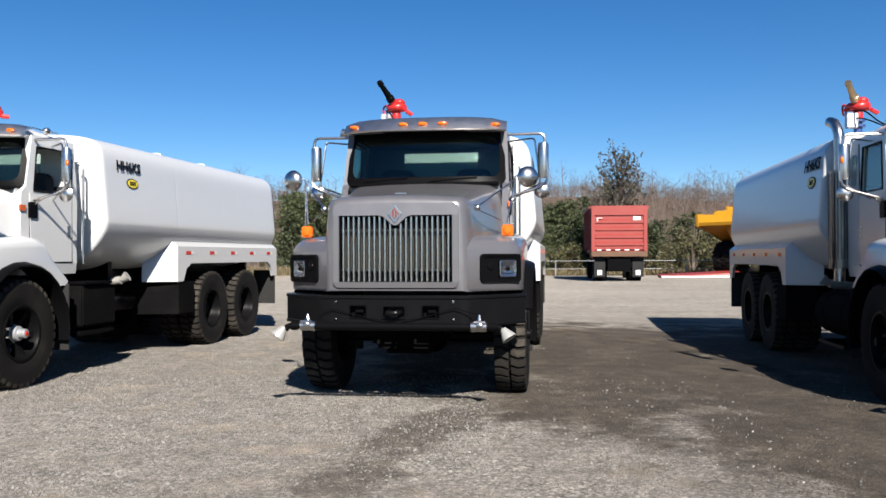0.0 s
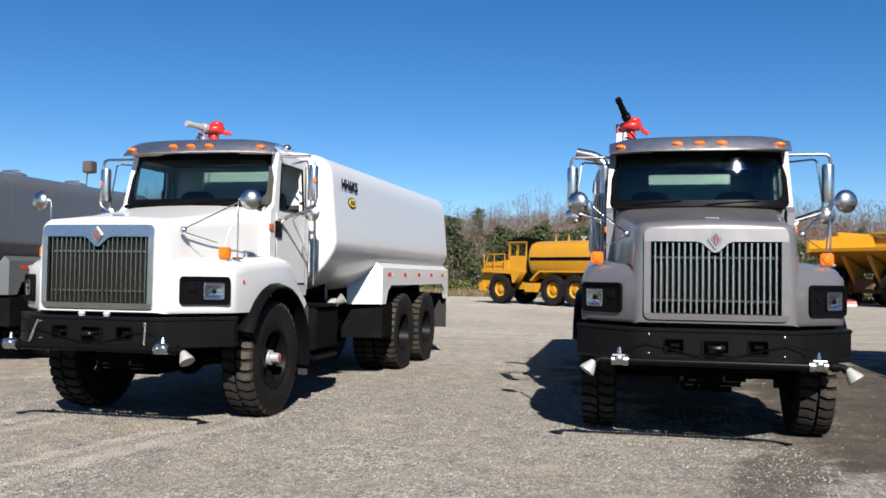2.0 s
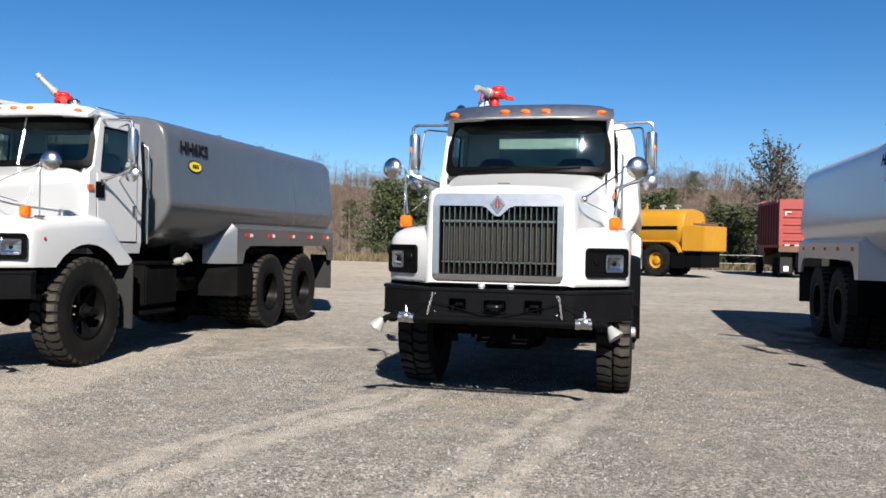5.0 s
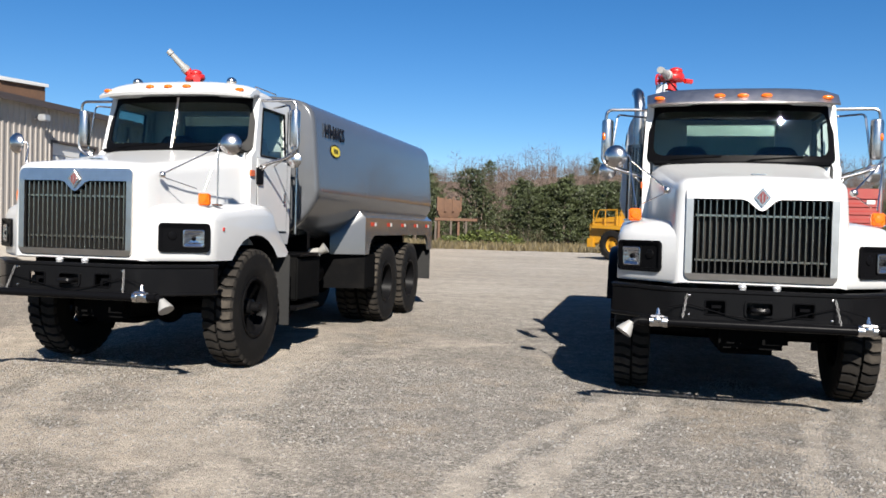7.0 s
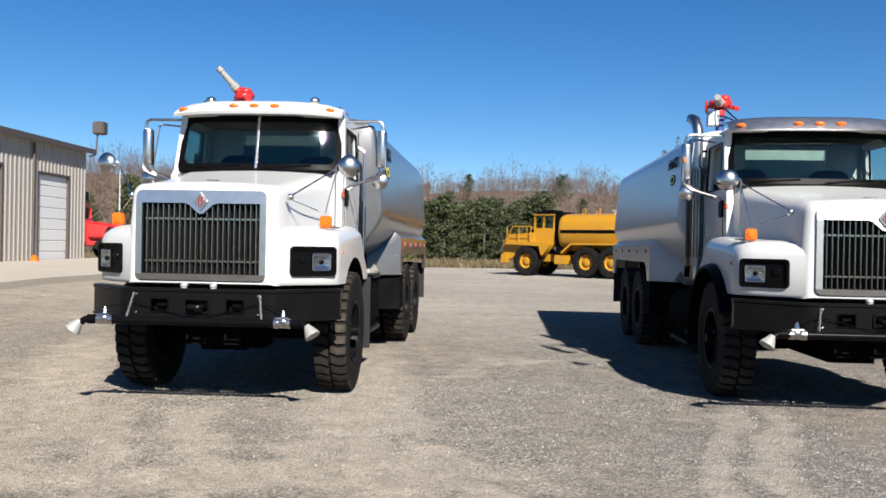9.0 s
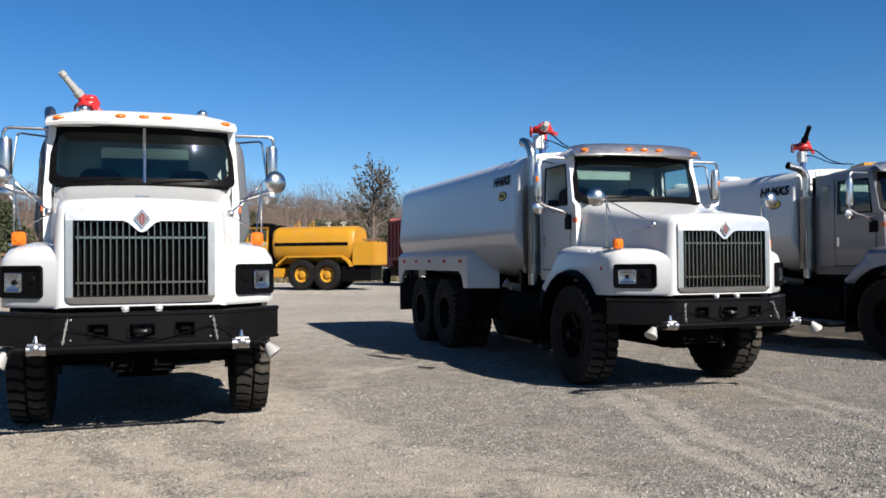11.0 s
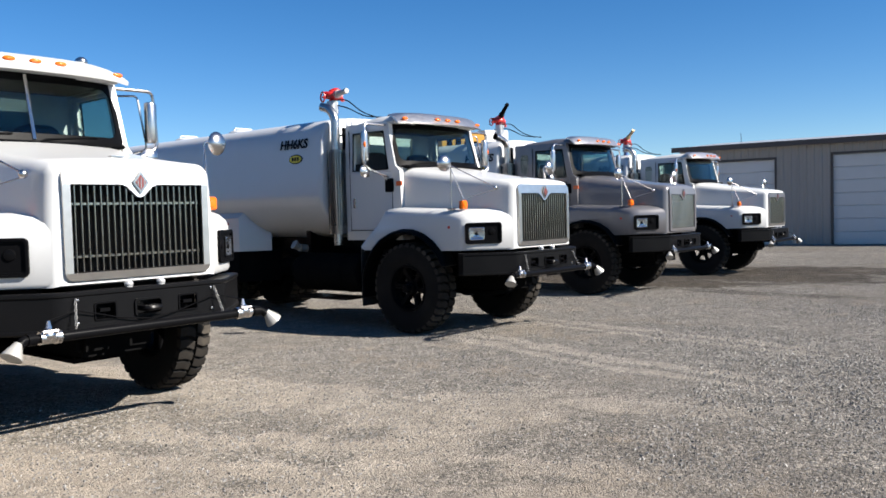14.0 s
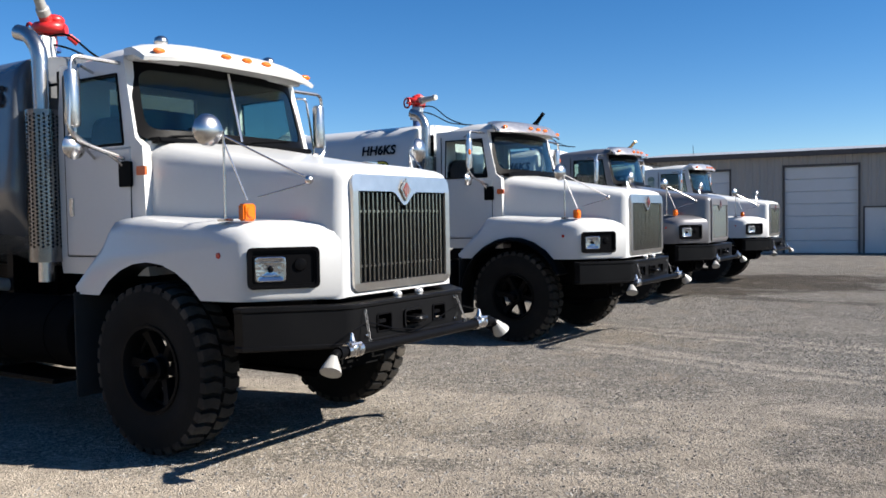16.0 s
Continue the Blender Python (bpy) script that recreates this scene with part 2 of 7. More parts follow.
def gravel_mat():
    m = bpy.data.materials.new("crushed_limestone_gravel")
    m.use_nodes = True
    n, l = m.node_tree.nodes, m.node_tree.links
    b = n["Principled BSDF"]
    b.inputs["Roughness"].default_value = 0.92
    b.inputs["Diffuse Roughness"].default_value = 0.7
    b.inputs["Specular IOR Level"].default_value = 0.2
    tc = n.new("ShaderNodeTexCoord")

    def noise_node(scale, detail, rough=0.6):
        t = n.new("ShaderNodeTexNoise")
        t.inputs["Scale"].default_value, t.inputs["Detail"].default_value, t.inputs["Roughness"].default_value = scale, detail, rough
        l.new(tc.outputs["Object"], t.inputs["Vector"])
        return t

    def voronoi(scale):
        v = n.new("ShaderNodeTexVoronoi")
        v.inputs["Scale"].default_value = scale
        l.new(tc.outputs["Object"], v.inputs["Vector"])
        return v

    def ramp(src, lo, hi, c0, c1):
        r = n.new("ShaderNodeValToRGB")
        r.color_ramp.elements[0].position, r.color_ramp.elements[1].position = lo, hi
        r.color_ramp.elements[0].color, r.color_ramp.elements[1].color = (*c0, 1), (*c1, 1)
        l.new(src, r.inputs["Fac"])
        return r.outputs["Color"]

    def mix(fac, a, c, kind="MIX"):
        x = n.new("ShaderNodeMixRGB")
        x.blend_type = kind
        for s, v in (("Fac", fac), ("Color1", a), ("Color2", c)):
            if isinstance(v, tuple):
                x.inputs[s].default_value = (*v, 1)
            elif isinstance(v, float):
                x.inputs[s].default_value = v
            else:
                l.new(v, x.inputs[s])
        return x.outputs["Color"]

    def calc(op, a, c=None):
        x = n.new("ShaderNodeMath")
        x.operation = op
        for i, v in enumerate((a, c)):
            if isinstance(v, (int, float)):
                x.inputs[i].default_value = v
            elif v is not None:
                l.new(v, x.inputs[i])
        return x.outputs[0]

    def step(src, lo, hi):
        r = n.new("ShaderNodeMapRange")
        r.interpolation_type = "SMOOTHSTEP"
        r.inputs[1].default_value, r.inputs[2].default_value = lo, hi
        l.new(src, r.inputs[0])
        return r.outputs[0]

    sep = n.new("ShaderNodeSeparateXYZ")
    l.new(tc.outputs["Object"], sep.inputs[0])
    px, py = sep.outputs[0], sep.outputs[1]
    big, mid, wob = noise_node(0.16, 5), noise_node(1.1, 8, 0.7), noise_node(0.5, 3)
    grit = noise_node(9.0, 4, 0.7)
    chip, fine = voronoi(55), voronoi(110)
    chips = ramp(chip.outputs["Color"], 0.10, 0.92, (0.095, 0.089, 0.081), (0.47, 0.442, 0.405))
    fines = ramp(fine.outputs["Color"], 0.05, 0.95, (0.105, 0.097, 0.088), (0.42, 0.392, 0.358))
    stony = calc("ADD", mid.outputs["Fac"], calc("MULTIPLY", calc("SUBTRACT", big.outputs["Fac"], 0.5), 0.8))
    base = mix(step(stony, 0.42, 0.60), fines, chips)
    # crevice shade painted between pebbles, then sandy patches between the stony ones
    pebble = voronoi(24)
    base = mix(1.0, base, ramp(pebble.outputs["Color"], 0.05, 0.95, (0.80, 0.80, 0.80), (1.20, 1.19, 1.17)), "MULTIPLY")
    base = mix(calc("MULTIPLY", step(pebble.outputs["Distance"], 0.42, 0.62), 0.35), base, (0.07, 0.062, 0.054))
    sand = ramp(fine.outputs["Color"], 0.0, 1.0, (0.22, 0.186, 0.148), (0.42, 0.368, 0.305))
    base = mix(calc("MULTIPLY", step(stony, 0.45, 0.33), 0.7), base, sand)

    def band(x0, y0, x1, y1, width, rough):
        """A soft-edged strip from one point to another."""
        ln = math.hypot(x1 - x0, y1 - y0)
        ca, sa = (x1 - x0) / ln, (y1 - y0) / ln
        dx, dy = calc("SUBTRACT", px, x0), calc("SUBTRACT", py, y0)
        u = calc("ADD", calc("MULTIPLY", dx, ca), calc("MULTIPLY", dy, sa))
        v = calc("ADD", calc("MULTIPLY", dx, -sa), calc("MULTIPLY", dy, ca))
        v = calc("ADD", v, calc("MULTIPLY", calc("SUBTRACT", wob.outputs["Fac"], 0.5), 0.9))
        v = calc("ADD", calc("ABSOLUTE", v), calc("MULTIPLY", calc("SUBTRACT", mid.outputs["Fac"], 0.5), rough))
        return calc("MULTIPLY", step(v, width * 1.25, width * 0.45), calc("MULTIPLY", step(u, ln, ln - 1.5), step(u, -0.8, 0.8)))

    def union(parts):
        out = parts[0]
        for p in parts[1:]:
            out = calc("MAXIMUM", out, p)
        return out

    far = calc("MULTIPLY", step(calc("ADD", py, calc("MULTIPLY", mid.outputs["Fac"], 6.0)), 15.0, 27.0), 0.6)
    streak = n.new("ShaderNodeTexNoise")
    streak.inputs["Scale"].default_value, streak.inputs["Detail"].default_value = 0.9, 6
    turned = n.new("ShaderNodeMapping")
    turned.inputs["Rotation"].default_value = (0, 0, 0.5)
    turned.inputs["Scale"].default_value = (0.22, 2.2, 1)
    l.new(tc.outputs["Object"], turned.inputs["Vector"])
    l.new(turned.outputs["Vector"], streak.inputs["Vector"])
    base = mix(far, base, ramp(streak.outputs["Fac"], 0.32, 0.68, (0.285, 0.264, 0.238), (0.395, 0.366, 0.328)))
    worn = calc("MAXIMUM", calc("MULTIPLY", union([band(*t, 0.5) for t in SAND_TRACKS]), 0.72), calc("MULTIPLY", union([band(*t, 1.9) for t in DUST_PATCHES]), 0.6))
    base = mix(worn, base, ramp(fine.outputs["Color"], 0.0, 1.0, (0.34, 0.305, 0.262), (0.47, 0.43, 0.378)))

    def pool(cx, cy, rx, ry):
        a, c = calc("DIVIDE", calc("SUBTRACT", px, cx), rx), calc("DIVIDE", calc("SUBTRACT", py, cy), ry)
        d = calc("SQRT", calc("ADD", calc("MULTIPLY", a, a), calc("MULTIPLY", c, c)))
        return step(calc("ADD", d, calc("MULTIPLY", calc("SUBTRACT", mid.outputs["Fac"], 0.5), 2.6)), 1.25, 0.60)

    rut = union([band(*t, 0.25) for t in RUTS])
    damp_shade = union([pool(*d) for d in DAMP_SHADE] + [calc("MULTIPLY", band(*t, 1.6), 0.72) for t in DAMP_STREAKS])
    # One dark colour for both the damp earth and the painted truck shade.
    dark_ground = mix(step(chip.outputs["Color"], 0.86, 0.99), mix(step(mid.outputs["Fac"], 0.38, 0.66), ramp(fine.outputs["Color"], 0.0, 1.0, (0.025, 0.020, 0.016), (0.062, 0.051, 0.040)), ramp(fine.outputs["Color"], 0.0, 1.0, (0.050, 0.039, 0.028), (0.112, 0.091, 0.067))), (0.20, 0.185, 0.16))
    base = mix(calc("MULTIPLY", damp_shade, 0.90), base, dark_ground)
    mud = ramp(mid.outputs["Fac"], 0.35, 0.65, (0.018, 0.013, 0.009), (0.11, 0.078, 0.045))
    base = mix(calc("MULTIPLY", rut, 0.95), base, mud)
    tone = ramp(big.outputs["Fac"], 0.3, 0.7, (0.72, 0.715, 0.715), (0.98, 0.972, 0.958))
    base = mix(1.0, base, tone, "MULTIPLY")
    base = mix(step(calc("ADD", px, calc("MULTIPLY", wob.outputs["Fac"], 5.0)), -5.0, -13.0), base, mix(1.0, base, (1.0, 0.955, 0.895), "MULTIPLY"))   # browner dust over the chips here
    speck = noise_node(3.2, 10, 0.8)
    base = mix(1.0, base, ramp(speck.outputs["Fac"], 0.36, 0.64, (0.70, 0.70, 0.70), (1.24, 1.225, 1.20)), "MULTIPLY")
    l.new(base, b.inputs["Base Color"])
    bp = n.new("ShaderNodeBump")
    bp.inputs["Strength"].default_value, bp.inputs["Distance"].default_value = 0.9, 0.026
    h = calc("ADD", calc("ADD", calc("MULTIPLY", pebble.outputs["Distance"], -0.55), calc("MULTIPLY", chip.outputs["Distance"], -0.6)), calc("ADD", calc("MULTIPLY", fine.outputs["Distance"], -0.7), calc("MULTIPLY", grit.outputs["Fac"], 0.5)))
    l.new(h, bp.inputs["Height"])
    l.new(bp.outputs["Normal"], b.inputs["Normal"])
    return m


GRAVEL = gravel_mat()
STONE = leaf_mat("gravel_chips", (0.1715, 0.1634, 0.1521), 0.9)


# ---- mesh helpers ----
def smooth_by_angle(me, deg=38):
    me.set_sharp_from_angle(angle=radians(deg))
    me.polygons.foreach_set("use_smooth", [True] * len(me.polygons))


def part(name, bm, material, parent, label="", smooth=38, materials=()):
    """Links a bmesh as one mesh object under a thing or a part."""
    bmesh.ops.recalc_face_normals(bm, faces=bm.faces)
    me = bpy.data.meshes.new(name)
    bm.to_mesh(me)
    bm.free()
    if smooth:
        smooth_by_angle(me, smooth)
    for m in (material, *materials):
        me.materials.append(m)
    ob = new(name, me)
    ob.parent = parent
    if label:
        tagged(ob, label)
    return ob


def thing(name, label, category, m=None, group=""):
    ob = new(name)
    ob.empty_display_size = 0.2
    tagged(ob, label, category, group)
    if m is not None:
        ob.matrix_world = m
    return ob


MESHES = {}


def shared(key, name, build, material, parent, m=None, label="", smooth=38):
    """A part whose mesh is built once and then shared."""
    if key not in MESHES:
        ob = part(name, build(), material, parent, label, smooth)
        MESHES[key] = ob.data
    else:
        ob = new(name, MESHES[key])
        ob.parent = parent
        if label:
            tagged(ob, label)
    if m is not None:
        ob.matrix_local = m
    return ob


def box(bm, x0, x1, y0, y1, z0, z1, bevel=0.0, m=None):
    r = bmesh.ops.create_cube(bm, size=1)
    vs = r["verts"]
    for v in vs:
        v.co = Vector(((x0 + x1) / 2 + v.co.x * (x1 - x0), (y0 + y1) / 2 + v.co.y * (y1 - y0), (z0 + z1) / 2 + v.co.z * (z1 - z0)))
    if m is not None:
        bmesh.ops.transform(bm, matrix=m, verts=vs)
    if bevel:
        es = {e for v in vs for e in v.link_edges}
        bmesh.ops.bevel(bm, geom=list(es), offset=bevel, segments=2, affect="EDGES", clamp_overlap=True)
    return bm


def boxes(*specs, bevel=0.0):
    bm = bmesh.new()
    for s in specs:
        box(bm, *s, bevel=bevel)
    return bm


def ring_faces(bm, a, b, closed=True):
    n = len(a)
    for i in range(n if closed else n - 1):
        j = (i + 1) % n
        try:
            bm.faces.new((a[i], a[j], b[j], b[i]))
        except ValueError:
            pass


def loft(bm, rings, closed=True, caps=True):
    rows = [[bm.verts.new(p) for p in r] for r in rings]
    for a, b in zip(rows, rows[1:]):
        ring_faces(bm, a, b, closed)
    if caps and closed:
        bm.faces.new(rows[0])
        bm.faces.new(list(reversed(rows[-1])))
    return rows


def frame_of(d):
    d = d.normalized()
    u = d.cross(Vector((0, 0, 1)) if abs(d.z) < 0.9 else Vector((1, 0, 0))).normalized()
    return u, d.cross(u).normalized()


def tube(bm, pts, r, n=8, caps=True):
    """A round bar along a polyline; r is one radius or one for each point."""
    pts = [Vector(p) for p in pts]
    rs = r if isinstance(r, (list, tuple)) else [r] * len(pts)
    rings = []
    u = None
    for i, p in enumerate(pts):
        d = (pts[min(i + 1, len(pts) - 1)] - pts[max(i - 1, 0)])
        if u is None:
            u, w = frame_of(d)
        else:
            dn = d.normalized()
            u = (u - dn * u.dot(dn)).normalized()
            w = dn.cross(u)
        rings.append([p + rs[i] * (math.cos(a) * u + math.sin(a) * w) for a in (2 * math.pi * k / n for k in range(n))])
    loft(bm, rings, True, caps)
    return bm


def bend(pts, r=0.06, n=4):
    """Rounds the corners of a polyline."""
    pts = [Vector(p) for p in pts]
    out = [pts[0]]
    for a, b, c in zip(pts, pts[1:], pts[2:]):
        ra = min(r, (a - b).length * 0.45, (c - b).length * 0.45)
        p, q = b + (a - b).normalized() * ra, b + (c - b).normalized() * ra
        for k in range(n + 1):
            t = k / n
            out.append(p.lerp(b, t).lerp(b.lerp(q, t), t))
    return out + [pts[-1]]


def lathe(bm, prof, n=32, axis="x", m=None, close=False):
    """Turns (along, radius) points about an axis."""
    rings = []
    for k in range(n):
        a = 2 * math.pi * k / n
        c, s = math.cos(a), math.sin(a)
        rings.append([Vector((t, r * c, r * s)) if axis == "x" else Vector((r * c, t, r * s)) if axis == "y" else Vector((r * c, r * s, t)) for t, r in prof])
    rows = [[bm.verts.new(m @ p if m is not None else p) for p in r] for r in rings]
    for i in range(n):
        ring_faces(bm, rows[i], rows[(i + 1) % n], close)
    if not close:
        for end in (0, -1):
            if prof[end][1] < 1e-6:
                bmesh.ops.remove_doubles(bm, verts=[r[end] for r in rows], dist=1e-5)
    return bm


def blob(bm, c, rx, ry, rz, m=None, seg=16, rings=10):
    r = bmesh.ops.create_uvsphere(bm, u_segments=seg, v_segments=rings, radius=1)
    t = Matrix.Translation(c) @ Matrix.Diagonal((rx, ry, rz, 1))
    bmesh.ops.transform(bm, matrix=(m @ t) if m is not None else t, verts=r["verts"])
    return bm


def catmull(pts, sub=4):
    out = []
    n = len(pts)
    for i in range(n - 1):
        p0, p1, p2, p3 = (Vector(pts[max(0, min(n - 1, j))]) for j in (i - 1, i, i + 1, i + 2))
        for k in range(sub):
            t = k / sub
            out.append(0.5 * ((2 * p1) + (p2 - p0) * t + (2 * p0 - 5 * p1 + 4 * p2 - p3) * t * t + (3 * p1 - p0 - 3 * p2 + p3) * t ** 3))
    return out + [Vector(pts[-1])]


def extrude_profile(bm, pts, to3, d0, d1):
    """A closed outline made solid between two depths; to3(point, depth) gives the place."""
    a = [bm.verts.new(to3(p, d0)) for p in pts]
    b = [bm.verts.new(to3(p, d1)) for p in pts]
    ring_faces(bm, a, b)
    bm.faces.new(a)
    bm.faces.new(list(reversed(b)))
    return bm


def rounded(w, h, r, n=4):
    pts = []
    for cx, cy, a0 in ((w - r, h - r, 0), (-w + r, h - r, 90), (-w + r, -h + r, 180), (w - r, -h + r, 270)):
        for k in range(n + 1):
            a = radians(a0 + 90 * k / n)
            pts.append((cx + r * math.cos(a), cy + r * math.sin(a)))
    return pts


def text_mesh(body, size):
    cu = bpy.data.curves.new("lettering", "FONT")
    cu.body, cu.size, cu.extrude, cu.offset = body, size, 0.0015, 0.0075
    cu.shear = 0.12
    cu.resolution_u = 3
    ob = bpy.data.objects.new("lettering", cu)
    scene.collection.objects.link(ob)
    me = bpy.data.meshes.new_from_object(ob.evaluated_get(bpy.context.evaluated_depsgraph_get()))
    bpy.data.objects.remove(ob)
    return me


# ---- the water trucks: local +y ahead, +x the passenger side, y = 0 at the bumper's corners ----
R_TYRE, HUB_Y, AX1, AX2 = 0.645, -1.05, -6.20, -7.72


def tyre_mesh():
    """One tyre, its two rows of staggered lugs raised out of the carcass; lug faces take the second material."""
    w, r, n = 0.175, R_TYRE, 34
    half = [(0.55, 0.30, 0), (0.86, 0.33, 0), (1.0, 0.42, 0), (1.02, 0.50, 0), (0.985, 0.572, 0), (0.985, 0.585, 1), (0.93, r - 0.012, 1), (0.5, r, 1), (0.07, r, 1), (0.06, r - 0.030, 0)]
    prof = [(-x * w, rr, lug, -1) for x, rr, lug in half] + [(x * w, rr, lug, 1) for x, rr, lug in reversed(half)]
    bm = bmesh.new()
    rings = []
    marks = []
    for k in range(n):
        for f in (0.0, 0.04, 0.21, 0.25, 0.50, 0.54, 0.71, 0.75):
            ring = []
            for x, rr, lug, side in prof:
                g = f if side < 0 else (f + 0.5) % 1.0
                high = 0.03 < g < 0.72
                deep = rr if (not lug or high) else min(rr, r - 0.034 - 0.05 * max(0.0, abs(x) / w - 0.9))
                ang = 2 * math.pi * (k + f) / n + 0.11 * (x / w) * (1 if abs(x) < 0.6 * w else 0.45)
                ring.append(bm.verts.new((x, deep * math.cos(ang), deep * math.sin(ang))))
            rings.append(ring)
            marks.append(f)
    m = len(prof)
    for i, ring in enumerate(rings):
        nxt = rings[(i + 1) % len(rings)]
        for j in range(m):
            q = (j + 1) % m
            face = bm.faces.new((ring[j], ring[q], nxt[q], nxt[j]))
            if prof[j][2] and prof[q][2]:
                g = marks[i] if prof[j][3] < 0 else (marks[i] + 0.5) % 1.0
                face.material_index = 1 if 0.03 < g < 0.70 else 0
    return bm


def front_rim_mesh():
    bm = bmesh.new()
    lathe(bm, [(-0.10, 0.305), (0.13, 0.315), (0.15, 0.335), (0.165, 0.335), (0.165, 0.31), (0.14, 0.295), (0.03, 0.285), (0.02, 0.27), (-0.08, 0.27)], 36, close=True)
    return bm


def spoke_mesh():
    bm = bmesh.new()
    loft(bm, [[(x0, -ww, rr), (x1, -ww * 0.6, rr), (x1, ww * 0.6, rr), (x0, ww, rr)]
              for rr, ww, x0, x1 in ((0.09, 0.055, -0.02, 0.055), (0.20, 0.045, 0.0, 0.075), (0.29, 0.06, 0.02, 0.10))])
    return bm


def front_hub_mesh():
    bm = bmesh.new()
    lathe(bm, [(0.215, 0.0), (0.215, 0.045), (0.205, 0.055), (0.13, 0.06), (0.12, 0.085), (0.06, 0.09), (0.05, 0.11)], 20)
    return bm


def rear_rim_mesh():
    bm = bmesh.new()
    lathe(bm, [(0.165, 0.335), (0.165, 0.31), (0.12, 0.29), (-0.06, 0.275), (-0.09, 0.25), (-0.095, 0.17), (-0.06, 0.13), (0.03, 0.115), (0.045, 0.08), (0.05, 0.0)], 36)
    lathe(bm, [(0.15, 0.335), (-0.14, 0.30)], 36)
    for k in range(10):
        a = 2 * math.pi * k / 10
        lathe(bm, [(-0.10, 0.018), (-0.055, 0.018), (-0.05, 0.0)], 6, m=Matrix.Translation((0, 0.205 * math.cos(a), 0.205 * math.sin(a))))
    return bm


def sweep_plan(bm, path, section):
    """Sweeps a closed (inset, height) section along a plan line, with mitred corners; the outside lies to the right of the way."""
    rings = []
    for i, p in enumerate(path):
        p = Vector(p)
        ds = []
        if i:
            ds.append((p - Vector(path[i - 1])).normalized())
        if i < len(path) - 1:
            ds.append((Vector(path[i + 1]) - p).normalized())
        ns = [Vector((-d.y, d.x)) for d in ds]
        nrm = sum(ns, Vector((0, 0))).normalized()
        k = 1 / max(0.3, nrm.dot(ns[0]))
        rings.append([(p.x + nrm.x * s * k, p.y + nrm.y * s * k, z) for s, z in section])
    loft(bm, rings)
    return bm


HOOD = [  # y, half width, top, corner radius, bottom
    (0.385, 0.575, 1.945, 0.03, 1.26), (0.455, 0.60, 2.03, 0.06, 1.21), (0.45, 0.655, 2.065, 0.07, 1.195), (0.425, 0.70, 2.09, 0.09, 1.185), (0.36, 0.735, 2.115, 0.11, 1.18),
    (0.15, 0.755, 2.14, 0.13, 1.18), (-0.3, 0.79, 2.20, 0.15, 1.46), (-0.9, 0.87, 2.30, 0.17, 1.50), (-1.30, 0.94, 2.37, 0.18, 1.50), (-1.40, 0.955, 2.385, 0.18, 1.48)]


def hood_section(y, w, top, r, bottom):
    right = [(w - 0.0, bottom), (w, bottom + 0.3), (w - 0.01, top - r - 0.25), (w - 0.03, top - r)]
    for k in range(1, 6):
        a = radians(90 * k / 5)
        right.append((w - 0.03 - r + r * math.cos(a), top - r + r * math.sin(a)))
    right.append(((w - r) * 0.5, top + 0.018))
    right.append((0.0, top + 0.025))
    return [(x, y, z) for x, z in right] + [(-x, y, z) for x, z in reversed(right[:-1])]


def fender_front(x):
    return 0.32 - 0.865 * (x - 0.82)


def fender_mesh(side):
    bm = bmesh.new()
    rings = []
    for x, drop, push in ((0.70, 0.0, 0.0), (0.90, 0.0, 0.0), (1.08, 0.008, 0.0), (1.16, 0.03, 0.012), (1.20, 0.075, 0.04), (1.215, 0.13, 0.09)):
        f = fender_front(x) - push
        t = 1.745 - drop
        pts = [(f - 0.03, 1.185), (f, 1.215), (f + 0.002, 1.58), (f - 0.03, 1.655 - drop * 0.5), (f - 0.10, 1.70 - drop), (f - 0.25, t - 0.01), (-0.75, t + 0.02),
               (-1.25, t + 0.05), (-1.48, t + 0.03), (-1.60, t - 0.12), (-1.95, 1.24), (-1.93, 1.18), (-1.84, 1.18)]
        for k in range(9):
            a = radians(138 - 96 * k / 8)
            pts.append((HUB_Y + 0.80 * math.cos(a), 0.645 + 0.80 * math.sin(a)))
        rings.append([(side * x, y, z) for y, z in pts])
    loft(bm, rings)
    for f in bm.faces:
        c = f.calc_center_median()
        if math.hypot(c.y - HUB_Y, c.z - 0.645) < 0.80 and abs(c.x) < 1.214:
            f.material_index = 1
    return bm


TANK_HALF = [(0, 1.34), (0.45, 1.35), (0.80, 1.44), (1.06, 1.63), (1.215, 1.84), (1.268, 1.97), (1.275, 2.06), (1.250, 2.35), (1.222, 2.66), (1.192, 2.95), (1.11, 3.105), (0.95, 3.185), (0.6, 3.235), (0, 3.255)]


def tank_mesh(y0, y1):
    half = catmull(TANK_HALF, 3)
    loop = [(p.x, p.y) for p in half] + [(-p.x, p.y) for p in reversed(half[1:-1])]
    zc = 2.35
    bm = bmesh.new()
    rings = []
    for y, k in ((y0, 0.968), (y0 - 0.012, 0.985), (y0 - 0.035, 0.996), (y0 - 0.07, 1.0), (y0 - 0.12, 1.0), (y0 - 2.05, 1.0), (y0 - 2.10, 1.0), (y0 - 2.115, 0.9985), (y0 - 2.13, 1.0), (y0 - 2.18, 1.0), (y1 + 2.05, 1.0), (y1 + 2.0, 1.0), (y1 + 1.985, 0.9985), (y1 + 1.97, 1.0), (y1 + 1.92, 1.0), (y1 + 0.12, 1.0),
                 (y1 + 0.07, 1.0), (y1 + 0.03, 0.995), (y1 + 0.01, 0.985), (y1, 0.965)):
        rings.append([(x * k, y, zc + (z - zc) * k) for x, z in loop])
    loft(bm, rings)
    return bm


